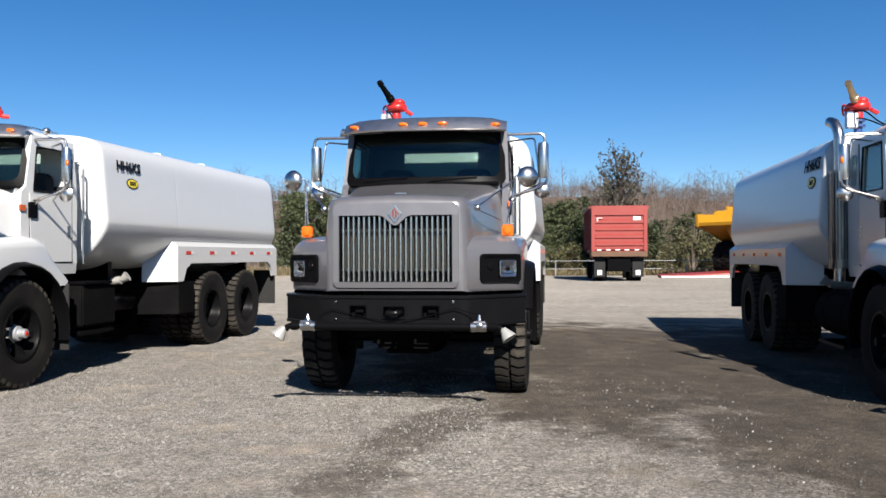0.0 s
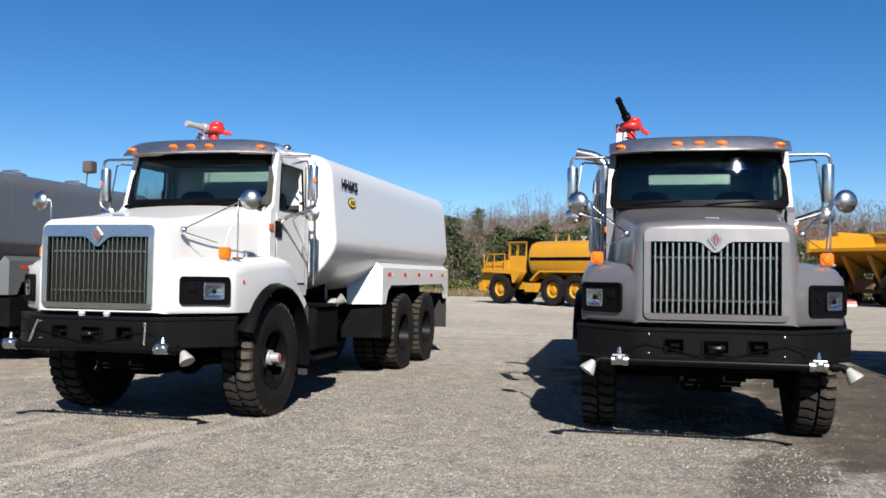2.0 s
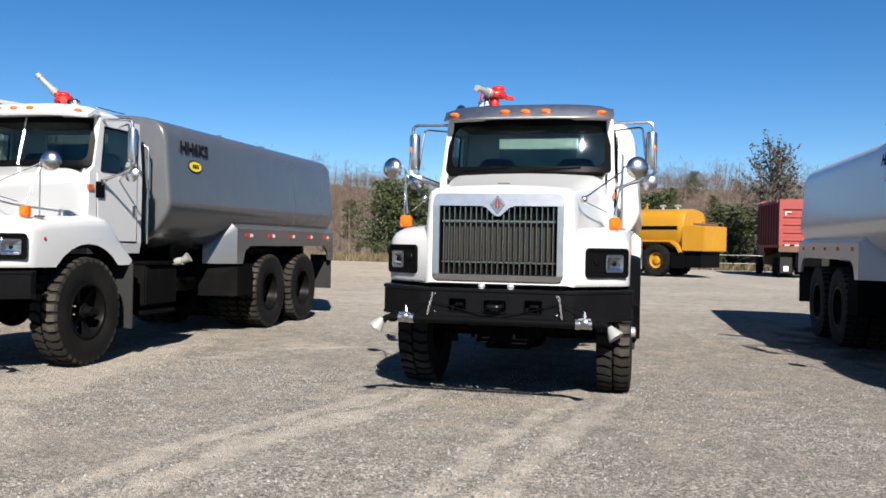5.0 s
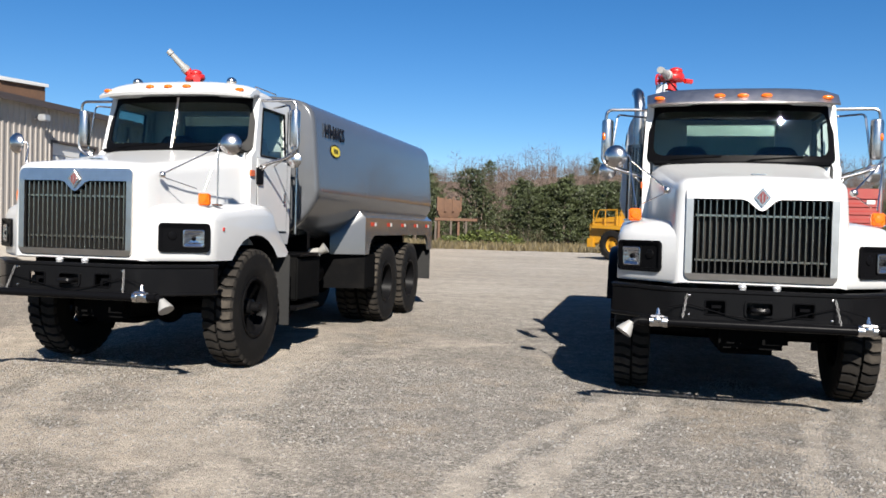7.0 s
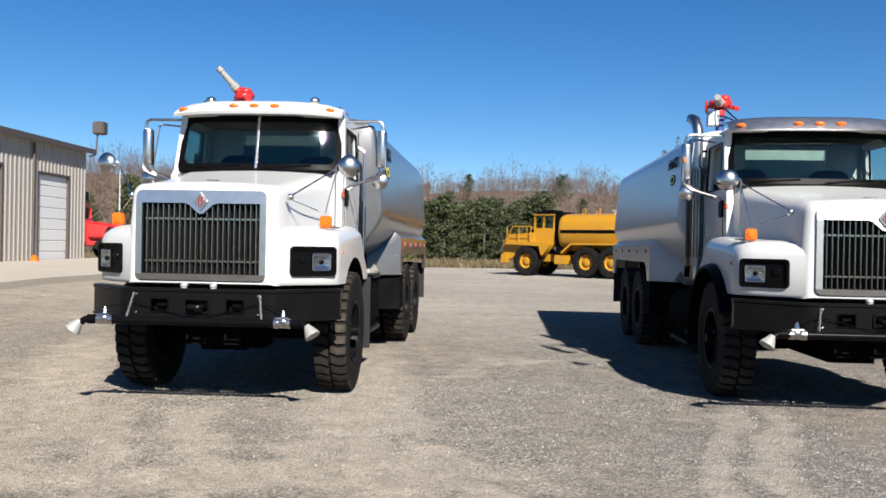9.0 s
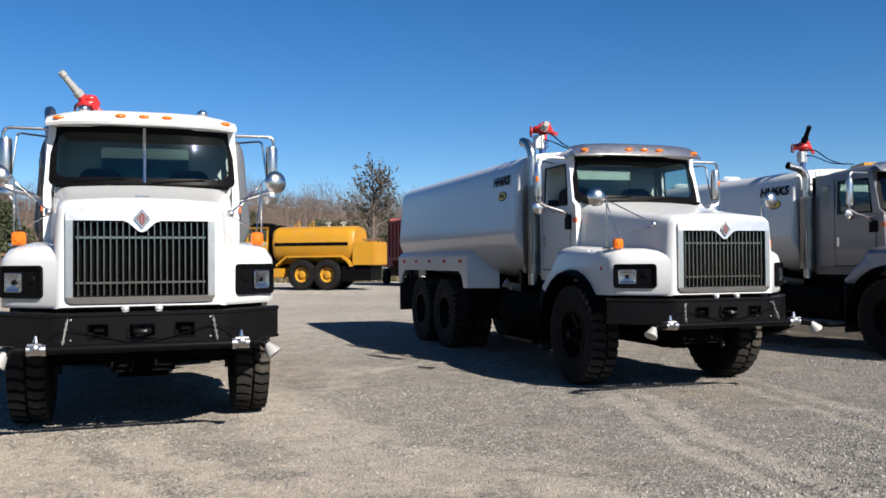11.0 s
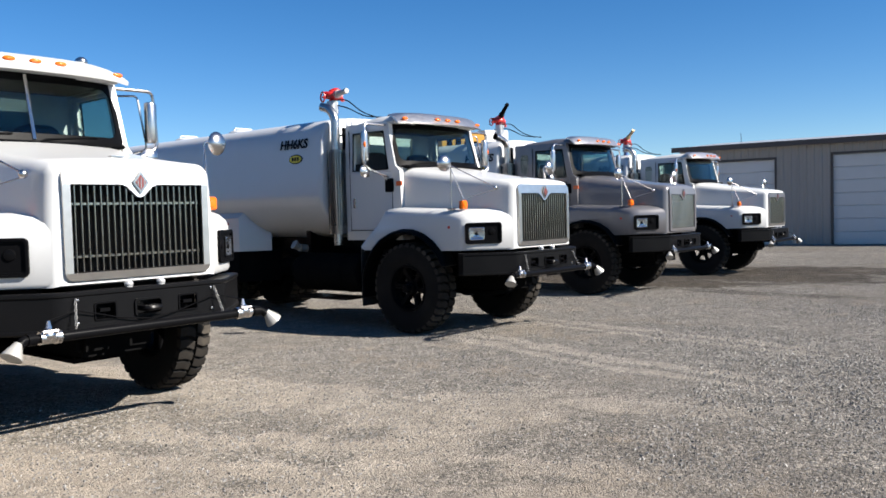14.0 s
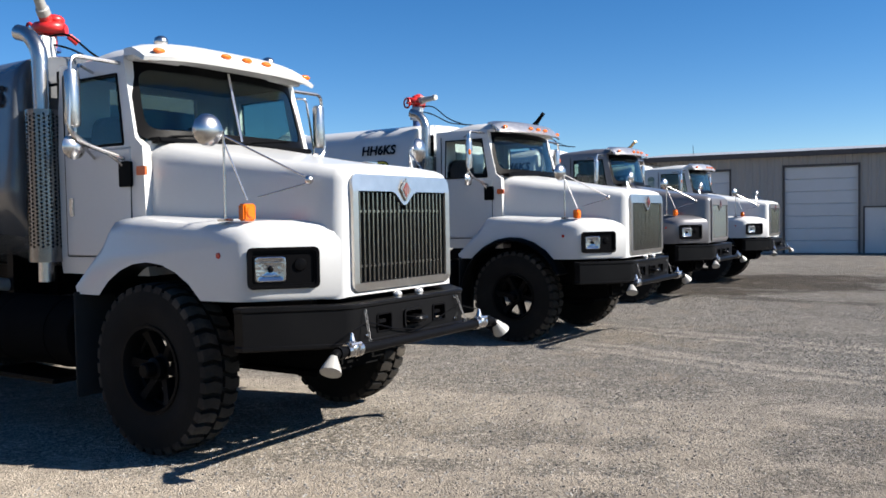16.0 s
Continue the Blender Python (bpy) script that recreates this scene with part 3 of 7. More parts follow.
def frame_ring(bm, x, y, w, h, r, t, d, to3):
    """A rounded rectangular frame of bar width t and depth d."""
    a, b = rounded(w, h, r), rounded(w - t, h - t, max(0.004, r - t * 0.6))
    rows = []
    for pts, dep in ((a, 0), (a, d), (b, d), (b, 0)):
        rows.append([bm.verts.new(to3(x + p[0], y + p[1], dep)) for p in pts])
    for i in range(4):
        ring_faces(bm, rows[i], rows[(i + 1) % 4])
    return bm


def bars_mesh(word_w, h, n):
    bm = bmesh.new()
    for k in range(n):
        box(bm, k * word_w / n, (k + 0.62) * word_w / n, -0.003, 0.003, 0, h)
    return bm


def tyre(wheel, name="tyre", m=None):
    ob = shared("tyre", name, tyre_mesh, RUBBER, wheel, m, "chunky off-road tyre with dusty lugs")
    if len(ob.data.materials) < 2:
        ob.data.materials.append(RUBBER_WORN)
    return ob


def windshield_point(u, v, d=0.0):
    """Curved glass: u from side to side, v from the cowl up, both -1 to 1; d outwards."""
    w = 0.96 - 0.015 * v
    return (w * u, -1.365 - 0.08 * v - 0.15 * abs(u) ** 3.2 + d, 2.715 + 0.315 * v)


def dense(pts, n=16):
    """Long edges of an outline cut into n."""
    out = []
    for i, p in enumerate(pts):
        q = pts[(i + 1) % len(pts)]
        k = n if math.dist(p, q) > 0.2 else 1
        out += [(p[0] + (q[0] - p[0]) * j / k, p[1] + (q[1] - p[1]) * j / k) for j in range(k)]
    return out


TANK_CURVE = catmull(TANK_HALF, 8)


def tank_side(z):
    """Half width of the tank and its lean at a height on its upper flank."""
    for a, b in zip(TANK_CURVE, TANK_CURVE[1:]):
        if a.y <= z <= b.y and a.x > 0.9:
            k = (z - a.y) / (b.y - a.y)
            return a.x + (b.x - a.x) * k, math.atan2(a.x - b.x, b.y - a.y)
    return 1.2, 0.2


def water_truck(label, m, paint, tank_paint, visor_mat, surround_mat, ext=0.0, split=False, flare=True, bar_mat=BLACK,
                nozzle=(0.3, 0.2, 0.5), nozzle_mat=PALE, hubcap=None, letter=LETTER, decal=DECAL, grille_bar=BAR, guides=True, mirror_lamps=True, bar_half=0.0070, text_up=0.0, open_window=False, cannon_up=0.0, cannon_out=0.0, core=False, text_wide=1.2):
    root = thing("water_truck", label, "truck", m, "row of parked water trucks")
    # chassis
    bm = boxes((0.36, 0.46, -9.1, 0.25, 0.78, 1.06), (-0.46, -0.36, -9.1, 0.25, 0.78, 1.06), (-0.46, 0.46, -0.35, -0.15, 0.80, 1.05),
               (-0.46, 0.46, -3.6, -3.4, 0.80, 1.0), (-0.46, 0.46, -9.1, -8.95, 0.8, 1.0), (-0.40, 0.40, -2.4, 0.1, 0.86, 1.30))
    part("chassis_frame", bm, BLACK, root)
    bm = bmesh.new()
    tube(bm, [(-0.95, HUB_Y, 0.64), (-0.35, HUB_Y, 0.62), (0.35, HUB_Y, 0.62), (0.95, HUB_Y, 0.64)], [0.09, 0.075, 0.075, 0.09], 10)
    blob(bm, (-0.15, HUB_Y, 0.62), 0.2, 0.2, 0.2, None, 14, 8)
    for s in (-1, 1):
        box(bm, s * 0.41 - 0.04, s * 0.41 + 0.04, -1.75, -0.35, 0.70, 0.76)
    part("front_axle", bm, BLACK, root)
    for y in (AX1, AX2):
        bm = bmesh.new()
        tube(bm, [(-1.0, y, 0.645), (1.0, y, 0.645)], 0.10, 10)
        blob(bm, (0, y, 0.645), 0.24, 0.24, 0.24, None, 14, 8)
        part("rear_axle", bm, BLACK, root)
    # Engine underside, drive line, wheel wells and air tanks, added to block light underneath.
    bm = boxes((-0.33, 0.33, -1.75, 0.05, 0.58, 0.95), (-0.28, 0.28, -1.5, -0.2, 0.50, 0.60), bevel=0.05)
    part("engine_sump", bm, MATT_BLACK, root, "dark engine underside")
    bm = bmesh.new()
    tube(bm, [(0, -1.7, 0.92), (0, -2.3, 0.90), (0, -3.2, 0.86), (0, -3.3, 0.86)], [0.30, 0.28, 0.17, 0.08], 14)
    tube(bm, [(0, -3.3, 0.86), (0, AX1 + 0.2, 0.70)], 0.06, 10)
    part("drive_line", bm, BLACK, root)
    for s in (-1, 1):
        bm = boxes((s * 0.67 - 0.02, s * 0.67 + 0.02, -1.95, 0.15, 0.80, 1.62), bevel=0.01)
        part("wheel_well", bm, PLASTIC, root)
        bm = bmesh.new()
        tube(bm, [(s * 0.62, -3.75, 0.86), (s * 0.62, -3.72, 0.86), (s * 0.62, -4.42, 0.86), (s * 0.62, -4.45, 0.86)], [0.13, 0.15, 0.15, 0.13], 16)
        part("air_tank", bm, BLACK, root)
    # wheels
    for s in (-1, 1):
        rot = Matrix.Identity(4) if s > 0 else Matrix.Rotation(math.pi, 4, "Z")
        w = shared("front_rim", "front_wheel", front_rim_mesh, RIM, root, Matrix.Translation((s * 1.06, HUB_Y, R_TYRE)) @ rot @ Matrix.Rotation(0.4, 4, "X"), "black cast spoke wheel")
        for k in range(6):
            shared("spoke", "spoke", spoke_mesh, RIM, w, Matrix.Rotation(math.pi * k / 3, 4, "X"))
        tyre(w)
        cap = hubcap if s < 0 else None
        shared("hub_" + (cap.name if cap else "black"), "hub_cap", front_hub_mesh, cap or RIM, w)
        if cap:
            part("hub_seal", lathe(bmesh.new(), [(0.214, 0.030), (0.220, 0.026), (0.222, 0.0)], 14), RED_LENS, w, "small red hub seal")
        for y in (AX1, AX2):
            w = shared("rear_rim", "rear_wheel", rear_rim_mesh, RIM, root, Matrix.Translation((s * 1.08, y, R_TYRE)) @ rot @ Matrix.Rotation(y, 4, "X"), "black deep-dish dual wheel")
            tyre(w)
            tyre(w, "inner_tyre", Matrix.Translation((-0.38, 0, 0)))
    # bumper and spray bar
    bm = bmesh.new()
    path = [(1.25, -0.08), (1.25, 0.0), (0.76, 0.50), (0.70, 0.535), (0.62, 0.535)]
    section = [(0.16, 1.145), (0.03, 1.152), (0.0, 1.150), (-0.010, 1.141), (-0.010, 1.122), (0.0, 1.112), (0.0, 0.888), (-0.008, 0.880), (-0.008, 0.860), (0.0, 0.850),
               (0.05, 0.848), (0.05, 0.86), (0.022, 0.872), (0.022, 1.125), (0.16, 1.13)]
    sweep_plan(bm, path, section)
    sweep_plan(bm, [(-x, y) for x, y in reversed(path)], section)
    loft(bm, [[(x, 0.535 - d, z) for d, z in section[:6] + [(0.0, 1.055), (0.022, 1.055)] + section[-2:]] for x in (0.62, -0.62)])
    loft(bm, [[(x, 0.535 - d, z) for d, z in [(0.022, 0.93), (0.0, 0.93)] + section[6:13]] for x in (0.62, -0.62)])
    for x0, x1 in ((-0.62, -0.445), (-0.275, -0.115), (0.115, 0.275), (0.445, 0.62)):
        box(bm, x0, x1, 0.513, 0.535, 0.93, 1.055)
    bumper = part("bumper", bm, BUMPER, root, "black swept-back steel bumper with tow openings")
    flat = lambda x, z, d: (x, 0.535 + d, z)
    for x in (-0.36, 0.36):
        bm = bmesh.new()
        frame_ring(bm, x, 0.9925, 0.091, 0.0685, 0.02, 0.012, 0.010, flat)
        box(bm, x - 0.084, x + 0.084, 0.44, 0.45, 0.935, 1.05)
        box(bm, x - 0.05, x + 0.03, 0.45, 0.515, 0.985, 1.01)
        part("tow_slot", bm, PLASTIC, bumper)
    bm = bmesh.new()
    frame_ring(bm, 0, 0.9925, 0.122, 0.0685, 0.03, 0.016, 0.018, flat)
    box(bm, -0.114, 0.114, 0.43, 0.44, 0.935, 1.05)
    tube(bm, bend([(-0.06, 0.44, 0.985), (-0.06, 0.63, 0.985), (0.06, 0.63, 0.985), (0.06, 0.44, 0.985)], 0.04), 0.024, 8)
    part("tow_pin", bm, BUMPER, bumper)
    for x in (-0.58, 0.58):
        for z in (0.92, 1.09):
            bm = bmesh.new()
            lathe(bm, [(0.0, 0.011), (0.012, 0.011), (0.016, 0.0)], 6, "y", Matrix.Translation((x, 0.536, z)))
            part("bolt_head", bm, STEEL, bumper)
    for x in ((-0.14, 0.14) if guides else ()):
        bm = bmesh.new()
        blob(bm, (x, 0.50, 1.175), 0.036, 0.036, 0.03, None, 12, 8)
        tube(bm, [(x, 0.50, 1.14), (x, 0.50, 1.165)], 0.03, 10)
        part("guide_light", bm, DOME, bumper, "small white domed light")
    bm = bmesh.new()
    tube(bm, [(-0.78, 0.625, 0.855), (0.78, 0.625, 0.855)], 0.038, 12)
    part("spray_bar", bm, bar_mat, root, "black pipe of the front spray bar" if bar_mat is BLACK else "polished pipe of the front spray bar")
    for x in ((-0.60, 0.60) if guides else ()):
        bm = bmesh.new()
        a, b = Vector((x, 0.552, 1.105)), Vector((x * 1.06, 0.622, 0.892))
        for j in range(9):
            c, d = a.lerp(b, j / 9), a.lerp(b, (j + 1.25) / 9)
            w = Vector((0.009, 0, 0)) if j % 2 else Vector((0, 0.009, 0.003))
            tube(bm, [c, c.lerp(d, 0.3) + w, c.lerp(d, 0.7) + w, d, c.lerp(d, 0.7) - w, c.lerp(d, 0.3) - w, c], 0.0026, 5, caps=False)
        part("hanger_chain", bm, CHAIN, root, "bright chain holding the spray bar")
    for s in (-1, 1):
        bm = bmesh.new()
        tube(bm, [(s * 0.76, 0.625, 0.858), (s * 0.80, 0.625, 0.858), (s * 0.80, 0.625, 0.858), (s * 0.91, 0.625, 0.858)], [0.05, 0.052, 0.044, 0.048], 12)
        blob(bm, (s * 0.845, 0.625, 0.872), 0.062, 0.055, 0.055, None, 12, 8)
        tube(bm, [(s * 0.84, 0.625, 0.90), (s * 0.84, 0.625, 0.975)], [0.03, 0.010], 8)
        tube(bm, [(s * 0.79, 0.66, 0.90), (s * 0.90, 0.66, 0.90)], 0.016, 6)
        valve = part("spray_valve", bm, CHROME_DULL, root, "bright metal spray valve")
        bm = bmesh.new()
        tube(bm, bend([(s * 0.90, 0.625, 0.858), (s * 1.03, 0.635, 0.858), (s * 1.06, 0.65, 0.82)], 0.03), 0.032, 10)
        tube(bm, [(s * 0.94, 0.625, 0.858), (s * 1.0, 0.63, 0.858)], 0.045, 10)
        part("elbow", bm, PLASTIC, valve)
        bm = bmesh.new()
        d = Vector((s * 0.5, 0.22, -0.7)).normalized()
        p = Vector((s * 1.065, 0.65, 0.845))
        tube(bm, [p, p + d * 0.02, p + d * 0.09, p + d * 0.115, p + d * 0.12], [0.028, 0.036, 0.068, 0.074, 0.05], 16)
        part("spray_head", bm, PALE, valve, "pale metal spray head")
    bm = bmesh.new()
    tube(bm, [(-0.84, 0.60, 0.97), (-0.6, 0.57, 1.03), (-0.25, 0.555, 0.93), (0.0, 0.58, 0.90)], 0.005, 5)
    tube(bm, [(0.84, 0.60, 0.97), (0.6, 0.57, 1.02), (0.25, 0.555, 0.93), (0.0, 0.58, 0.90)], 0.005, 5)
    part("air_line", bm, PLASTIC, root)
    # hood and fenders
    bm = bmesh.new()
    loft(bm, [hood_section(*s) for s in HOOD])
    hood = part("hood", bm, paint, root)
    bm = bmesh.new()
    # surround: outer frame with a broad top band that dips to the badge
    arc = lambda cx, cz, r, a0: [(cx + r * math.cos(radians(a0 + 22.5 * k)), cz + r * math.sin(radians(a0 + 22.5 * k))) for k in range(5)]
    for x0, x1 in ((-0.625, -0.565), (0.565, 0.625)):
        box(bm, x0, x1, 0.44, 0.484, 1.280, 1.935)
    extrude_profile(bm, arc(-0.565, 1.283, 0.06, 180)[:-1] + [(-0.565, 1.223)] + arc(0.565, 1.283, 0.06, 270)[:-1] + [(0.625, 1.280), (-0.625, 1.280)], lambda p, d: (p[0], d, p[1]), 0.44, 0.484)
    top = [(0.625, 1.935), *arc(0.565, 1.995, 0.06, 0), *arc(-0.565, 1.995, 0.06, 90), (-0.625, 1.935),
           (-0.16, 1.935), (-0.115, 1.92), (-0.03, 1.845), (0.0, 1.835), (0.03, 1.845), (0.115, 1.92), (0.16, 1.935)]
    extrude_profile(bm, top, lambda p, d: (p[0], d, p[1]), 0.44, 0.484)
    for v in bm.verts:  # the top band leans back, the bottom band under
        if v.co.y > 0.46:
            v.co.y -= 0.13 * max(0.0, v.co.z - 1.935) + 0.16 * max(0.0, 1.280 - v.co.z)
    grille = part("grille", bm, surround_mat, root, "grille surround with a pointed badge notch")
    part("grille_backing", boxes((-0.566, 0.566, 0.388, 0.392, 1.277, 1.945)), PLASTIC, grille)
    bm = bmesh.new()
    frame_ring(bm, 0, 1.606, 0.5645, 0.3285, 0.01, 0.010, 0.064, lambda x, z, d: (x, 0.393 + d, z))
    part("grille_gasket", bm, PLASTIC, grille)
    if core:
        part("radiator_core", boxes((-0.53, 0.53, 0.3925, 0.396, 1.415, 1.775)), CORE, grille, "dusty tan radiator core")
    nb = 21
    for k in range(nb):
        x = -0.525 + 1.05 * k / (nb - 1)
        z1 = 1.925 - max(0.0, 0.125 - abs(x)) * 0.95

        def bar_mesh(h=z1 - 1.285):
            b = bmesh.new()
            loft(b, [[(bar_half * math.cos(a), -0.002 + 0.007 * math.sin(a), z) for a in (radians(180 - 22.5 * j) for j in range(9))] for z in (0, h)])
            return b
        def blade_mesh(h=z1 - 1.285):
            b = bmesh.new()
            box(b, -bar_half * 0.9, bar_half * 0.9, -0.050, -0.006, 0.001, h - 0.001)
            return b
        shared(("blade", round(z1, 3), bar_half), "grille_blade", blade_mesh, BLADE, grille, Matrix.Translation((x, 0.4605, 1.285)))
        shared(("bar", round(z1, 3), grille_bar.name, bar_half), "grille_bar", bar_mesh, grille_bar, grille, Matrix.Translation((x, 0.4605, 1.285)))
    for z in (1.40, 1.79):
        bm = boxes((-0.545, 0.545, 0.434, 0.452, z - 0.009, z + 0.009))
        part("cross_bar", bm, BLADE if grille_bar is BAR_BRIGHT else grille_bar, grille)
    bm = bmesh.new()
    dia = [(0, 0.092), (0.073, 0), (0, -0.092), (-0.073, 0)]
    extrude_profile(bm, dia, lambda p, d: (p[0], d, 1.95 + p[1]), 0.485, 0.500)
    bmesh.ops.bevel(bm, geom=bm.edges[:], offset=0.006, segments=2, affect="EDGES")
    badge = part("badge", bm, CHROME_DULL, grille, "chrome diamond badge with a dark red centre")
    bm = bmesh.new()
    extrude_profile(bm, [(p[0] * 0.62, p[1] * 0.62) for p in dia], lambda p, d: (p[0], d, 1.95 + p[1]), 0.500, 0.504)
    part("badge_centre", bm, BADGE_RED, badge)
    bm = boxes((-0.030, -0.022, 0.504, 0.507, 1.925, 1.965), (-0.004, 0.004, 0.504, 0.507, 1.905, 1.985), (0.022, 0.030, 0.504, 0.507, 1.925, 1.965))
    part("badge_emblem", bm, CHROME, badge)
    part("hood_plate", boxes((-0.06, 0.06, 0.12, 0.18, 2.166, 2.176)), CHROME_DULL, hood)
    for s in (-1, 1):
        fender = part("fender", fender_mesh(s), paint, root, materials=(PLASTIC,))
        if flare:
            bm = bmesh.new()
            rings = []
            for k in range(15):
                a = radians(205 - 195 * k / 14)
                if a > radians(150):
                    a = a
                c, sn = math.cos(a), math.sin(a)
                rr = 0.80
                rings.append([(s * x, HUB_Y + (rr + dr) * c * 1.0, 0.645 + (rr + dr) * sn) for x, dr in ((1.05, 0.0), (1.30, -0.015), (1.315, 0.0), (1.30, 0.02), (1.20, 0.05), (1.05, 0.05))])
            loft(bm, rings[1:-1])
            part("fender_flare", bm, PLASTIC, fender, "black rubber wheel arch flare")
        # headlamp in the slanted face
        ux = Vector((s * 1, -0.865, 0)).normalized()
        nrm = Vector((s * 0.865, 1, 0)).normalized()
        c0 = Vector((s * 1.005, 0.16, 1.412))
        to3 = lambda u, v, d: c0 + ux * u + Vector((0, 0, v)) + nrm * d
        bm = bmesh.new()
        frame_ring(bm, 0, 0, 0.25, 0.142, 0.04, 0.020, 0.026, to3)
        frame_ring(bm, 0, 0, 0.232, 0.124, 0.03, 0.018, 0.016, to3)
        extrude_profile(bm, rounded(0.235, 0.127, 0.03), lambda p, d: to3(p[0], p[1], d), 0.001, 0.004)
        hl = part("headlight", bm, PLASTIC, root, "rectangular headlight in a black bezel")
        bm = bmesh.new()
        frame_ring(bm, 0, 0, 0.114, 0.094, 0.02, 0.010, 0.014, lambda u, v, d: to3(u + 0.090, v - 0.006, d + 0.004))
        part("lens_rim", bm, BLACK, hl)
        bm = bmesh.new()
        rows = []
        for w, dd in ((1.0, 0.002), (1.0, 0.019), (0.93, 0.022), (0.80, 0.017), (0.60, 0.010), (0.36, 0.006), (0.10, 0.004)):
            rows.append([to3(p[0] * w + 0.090, p[1] * w - 0.006, dd) for p in rounded(0.104, 0.084, 0.02)])
        loft(bm, rows)
        part("lens", bm, LAMP, hl, "clear lamp lens with a bright reflector")
        bm = bmesh.new()
        lathe(bm, [(0.0, 0.022), (0.012, 0.022), (0.018, 0.014), (0.020, 0.0)], 14, "y", Matrix.Translation(to3(0.090, -0.006, 0.005)) @ Matrix.Rotation(math.atan2(-nrm.x, nrm.y), 4, "Z"))
        part("bulb", bm, PLASTIC, hl)
        for v in (-0.05, 0.038):
            part("lens_rib", tube(bmesh.new(), [to3(-0.004, v, 0.020), to3(0.184, v, 0.020)], 0.0035, 5), LAMP, hl)
        bm = bmesh.new()
        lathe(bm, [(0.0, 0.045), (0.010, 0.040), (0.014, 0.02), (0.014, 0.0)], 14, "y", Matrix.Translation(to3(-0.115, 0.02, 0.005)) @ Matrix.Rotation(math.atan2(-nrm.x, nrm.y), 4, "Z"))
        part("blank", bm, BLACK, hl)
        # turn signal on the fender
        bm = bmesh.new()
        box(bm, s * 1.066 - 0.058, s * 1.066 + 0.058, -0.155, -0.085, 1.735, 1.855, 0.012)
        sig = part("turn_signal", bm, AMBER, root, "amber turn signal on the fender")
        bm = bmesh.new()
        lathe(bm, [(0, 0.045), (0.012, 0.035), (0.018, 0.0)], 14, "y", Matrix.Translation((s * 1.066, -0.085, 1.795)))
        part("signal_lens", bm, AMBER, sig)
        bm = bmesh.new()
        lathe(bm, [(0, 0.022), (s * 0.008, 0.02), (s * 0.012, 0)], 12, "x", Matrix.Translation((s * 1.214, -0.26, 1.50)))
        part("side_marker", bm, RED_LENS, fender)
        # round hood mirror on its tripod
        head = Vector((s * 1.27, -0.27, 2.36))
        bm = bmesh.new()
        tube(bm, bend([(s * 1.13, -0.27, 1.74), (s * 1.13, -0.27, 2.38), head + Vector((-s * 0.02, 0.06, 0))], 0.05), 0.009, 6)
        tube(bm, [(s * 1.13, -0.27, 2.33), (s * 0.78, 0.22, 2.02)], 0.008, 6)
        tube(bm, [(s * 1.13, -0.27, 2.29), (s * 1.06, -0.12, 1.88)], 0.007, 6)
        tube(bm, [(s * 0.80, 0.20, 1.99), (s * 1.0, -0.08, 1.90)], 0.005, 6)
        blob(bm, (s * 0.785, 0.215, 2.015), 0.035, 0.03, 0.035, None, 10, 8)
        box(bm, s * 1.13 - 0.045, s * 1.13 + 0.045, -0.31, -0.23, 1.735, 1.755, 0.006)
        hm = part("hood_mirror", bm, CHROME_DULL, root, "round chrome hood mirror on a tripod")
        bm = bmesh.new()
        rot = Matrix.Translation(head) @ Matrix.Rotation(s * -0.25, 4, "Z")
        lathe(bm, [(0.062, 0.0), (0.058, 0.042), (0.043, 0.080), (0.018, 0.105), (0.0, 0.113), (-0.010, 0.11), (-0.012, 0.09), (-0.012, 0.0)], 20, "y", rot)
        part("mirror_bowl", bm, CHROME_DULL, hm)
    bm = bmesh.new()
    box(bm, -0.90, 0.90, -1.42, -1.255, 2.36, 2.405, 0.015)
    part("cowl", bm, PLASTIC, hood)

    # cab
    yr = -2.48 - ext
    bm = bmesh.new()
    for x0, x1, z0, z1 in ((-0.93, 0.93, 1.32, 2.50), (-0.92, 0.92, 2.93, 3.03), (-0.92, -0.50, 2.495, 2.935), (0.50, 0.92, 2.495, 2.935)):
        box(bm, x0, x1, yr, yr + 0.05, z0, z1)
    cab = part("cab", bm, paint, root)
    part("firewall", boxes((-0.90, 0.90, -1.42, -1.36, 1.32, 2.38)), paint, cab)
    part("cab_floor", boxes((-0.92, 0.92, yr + 0.05, -1.42, 1.32, 1.38)), paint, cab)
    for s in (-1, 1):
        bm = bmesh.new()
        loft(bm, [[(s * 0.98, -1.32, 1.32), (s * 0.98, yr, 1.32), (s * 0.90, yr, 1.32), (s * 0.90, -1.32, 1.32)],
                  [(s * 1.0, -1.32, 1.46), (s * 1.0, yr, 1.46), (s * 0.92, yr, 1.46), (s * 0.92, -1.32, 1.46)]])
        part("cab_sill", bm, paint, cab)
        bm = bmesh.new()
        loft(bm, [[(s * 1.0, -1.30, 1.46), (s * 1.0, -1.52, 1.46), (s * 0.90, -1.52, 1.46), (s * 0.90, -1.30, 1.46)],
                  [(s * 1.005, -1.33, 2.33), (s * 1.005, -1.50, 2.33), (s * 0.93, -1.50, 2.33), (s * 0.93, -1.33, 2.33)],
                  [(s * 1.005, -1.415, 2.40), (s * 1.005, -1.51, 2.40), (s * 0.93, -1.50, 2.40), (s * 0.93, -1.44, 2.40)],
                  [(s * 0.975, -1.575, 3.03), (s * 0.975, -1.68, 3.03), (s * 0.90, -1.66, 3.03), (s * 0.90, -1.56, 3.03)]])
        part("windshield_post", bm, paint, cab)
        y2 = -2.36
        bm = bmesh.new()
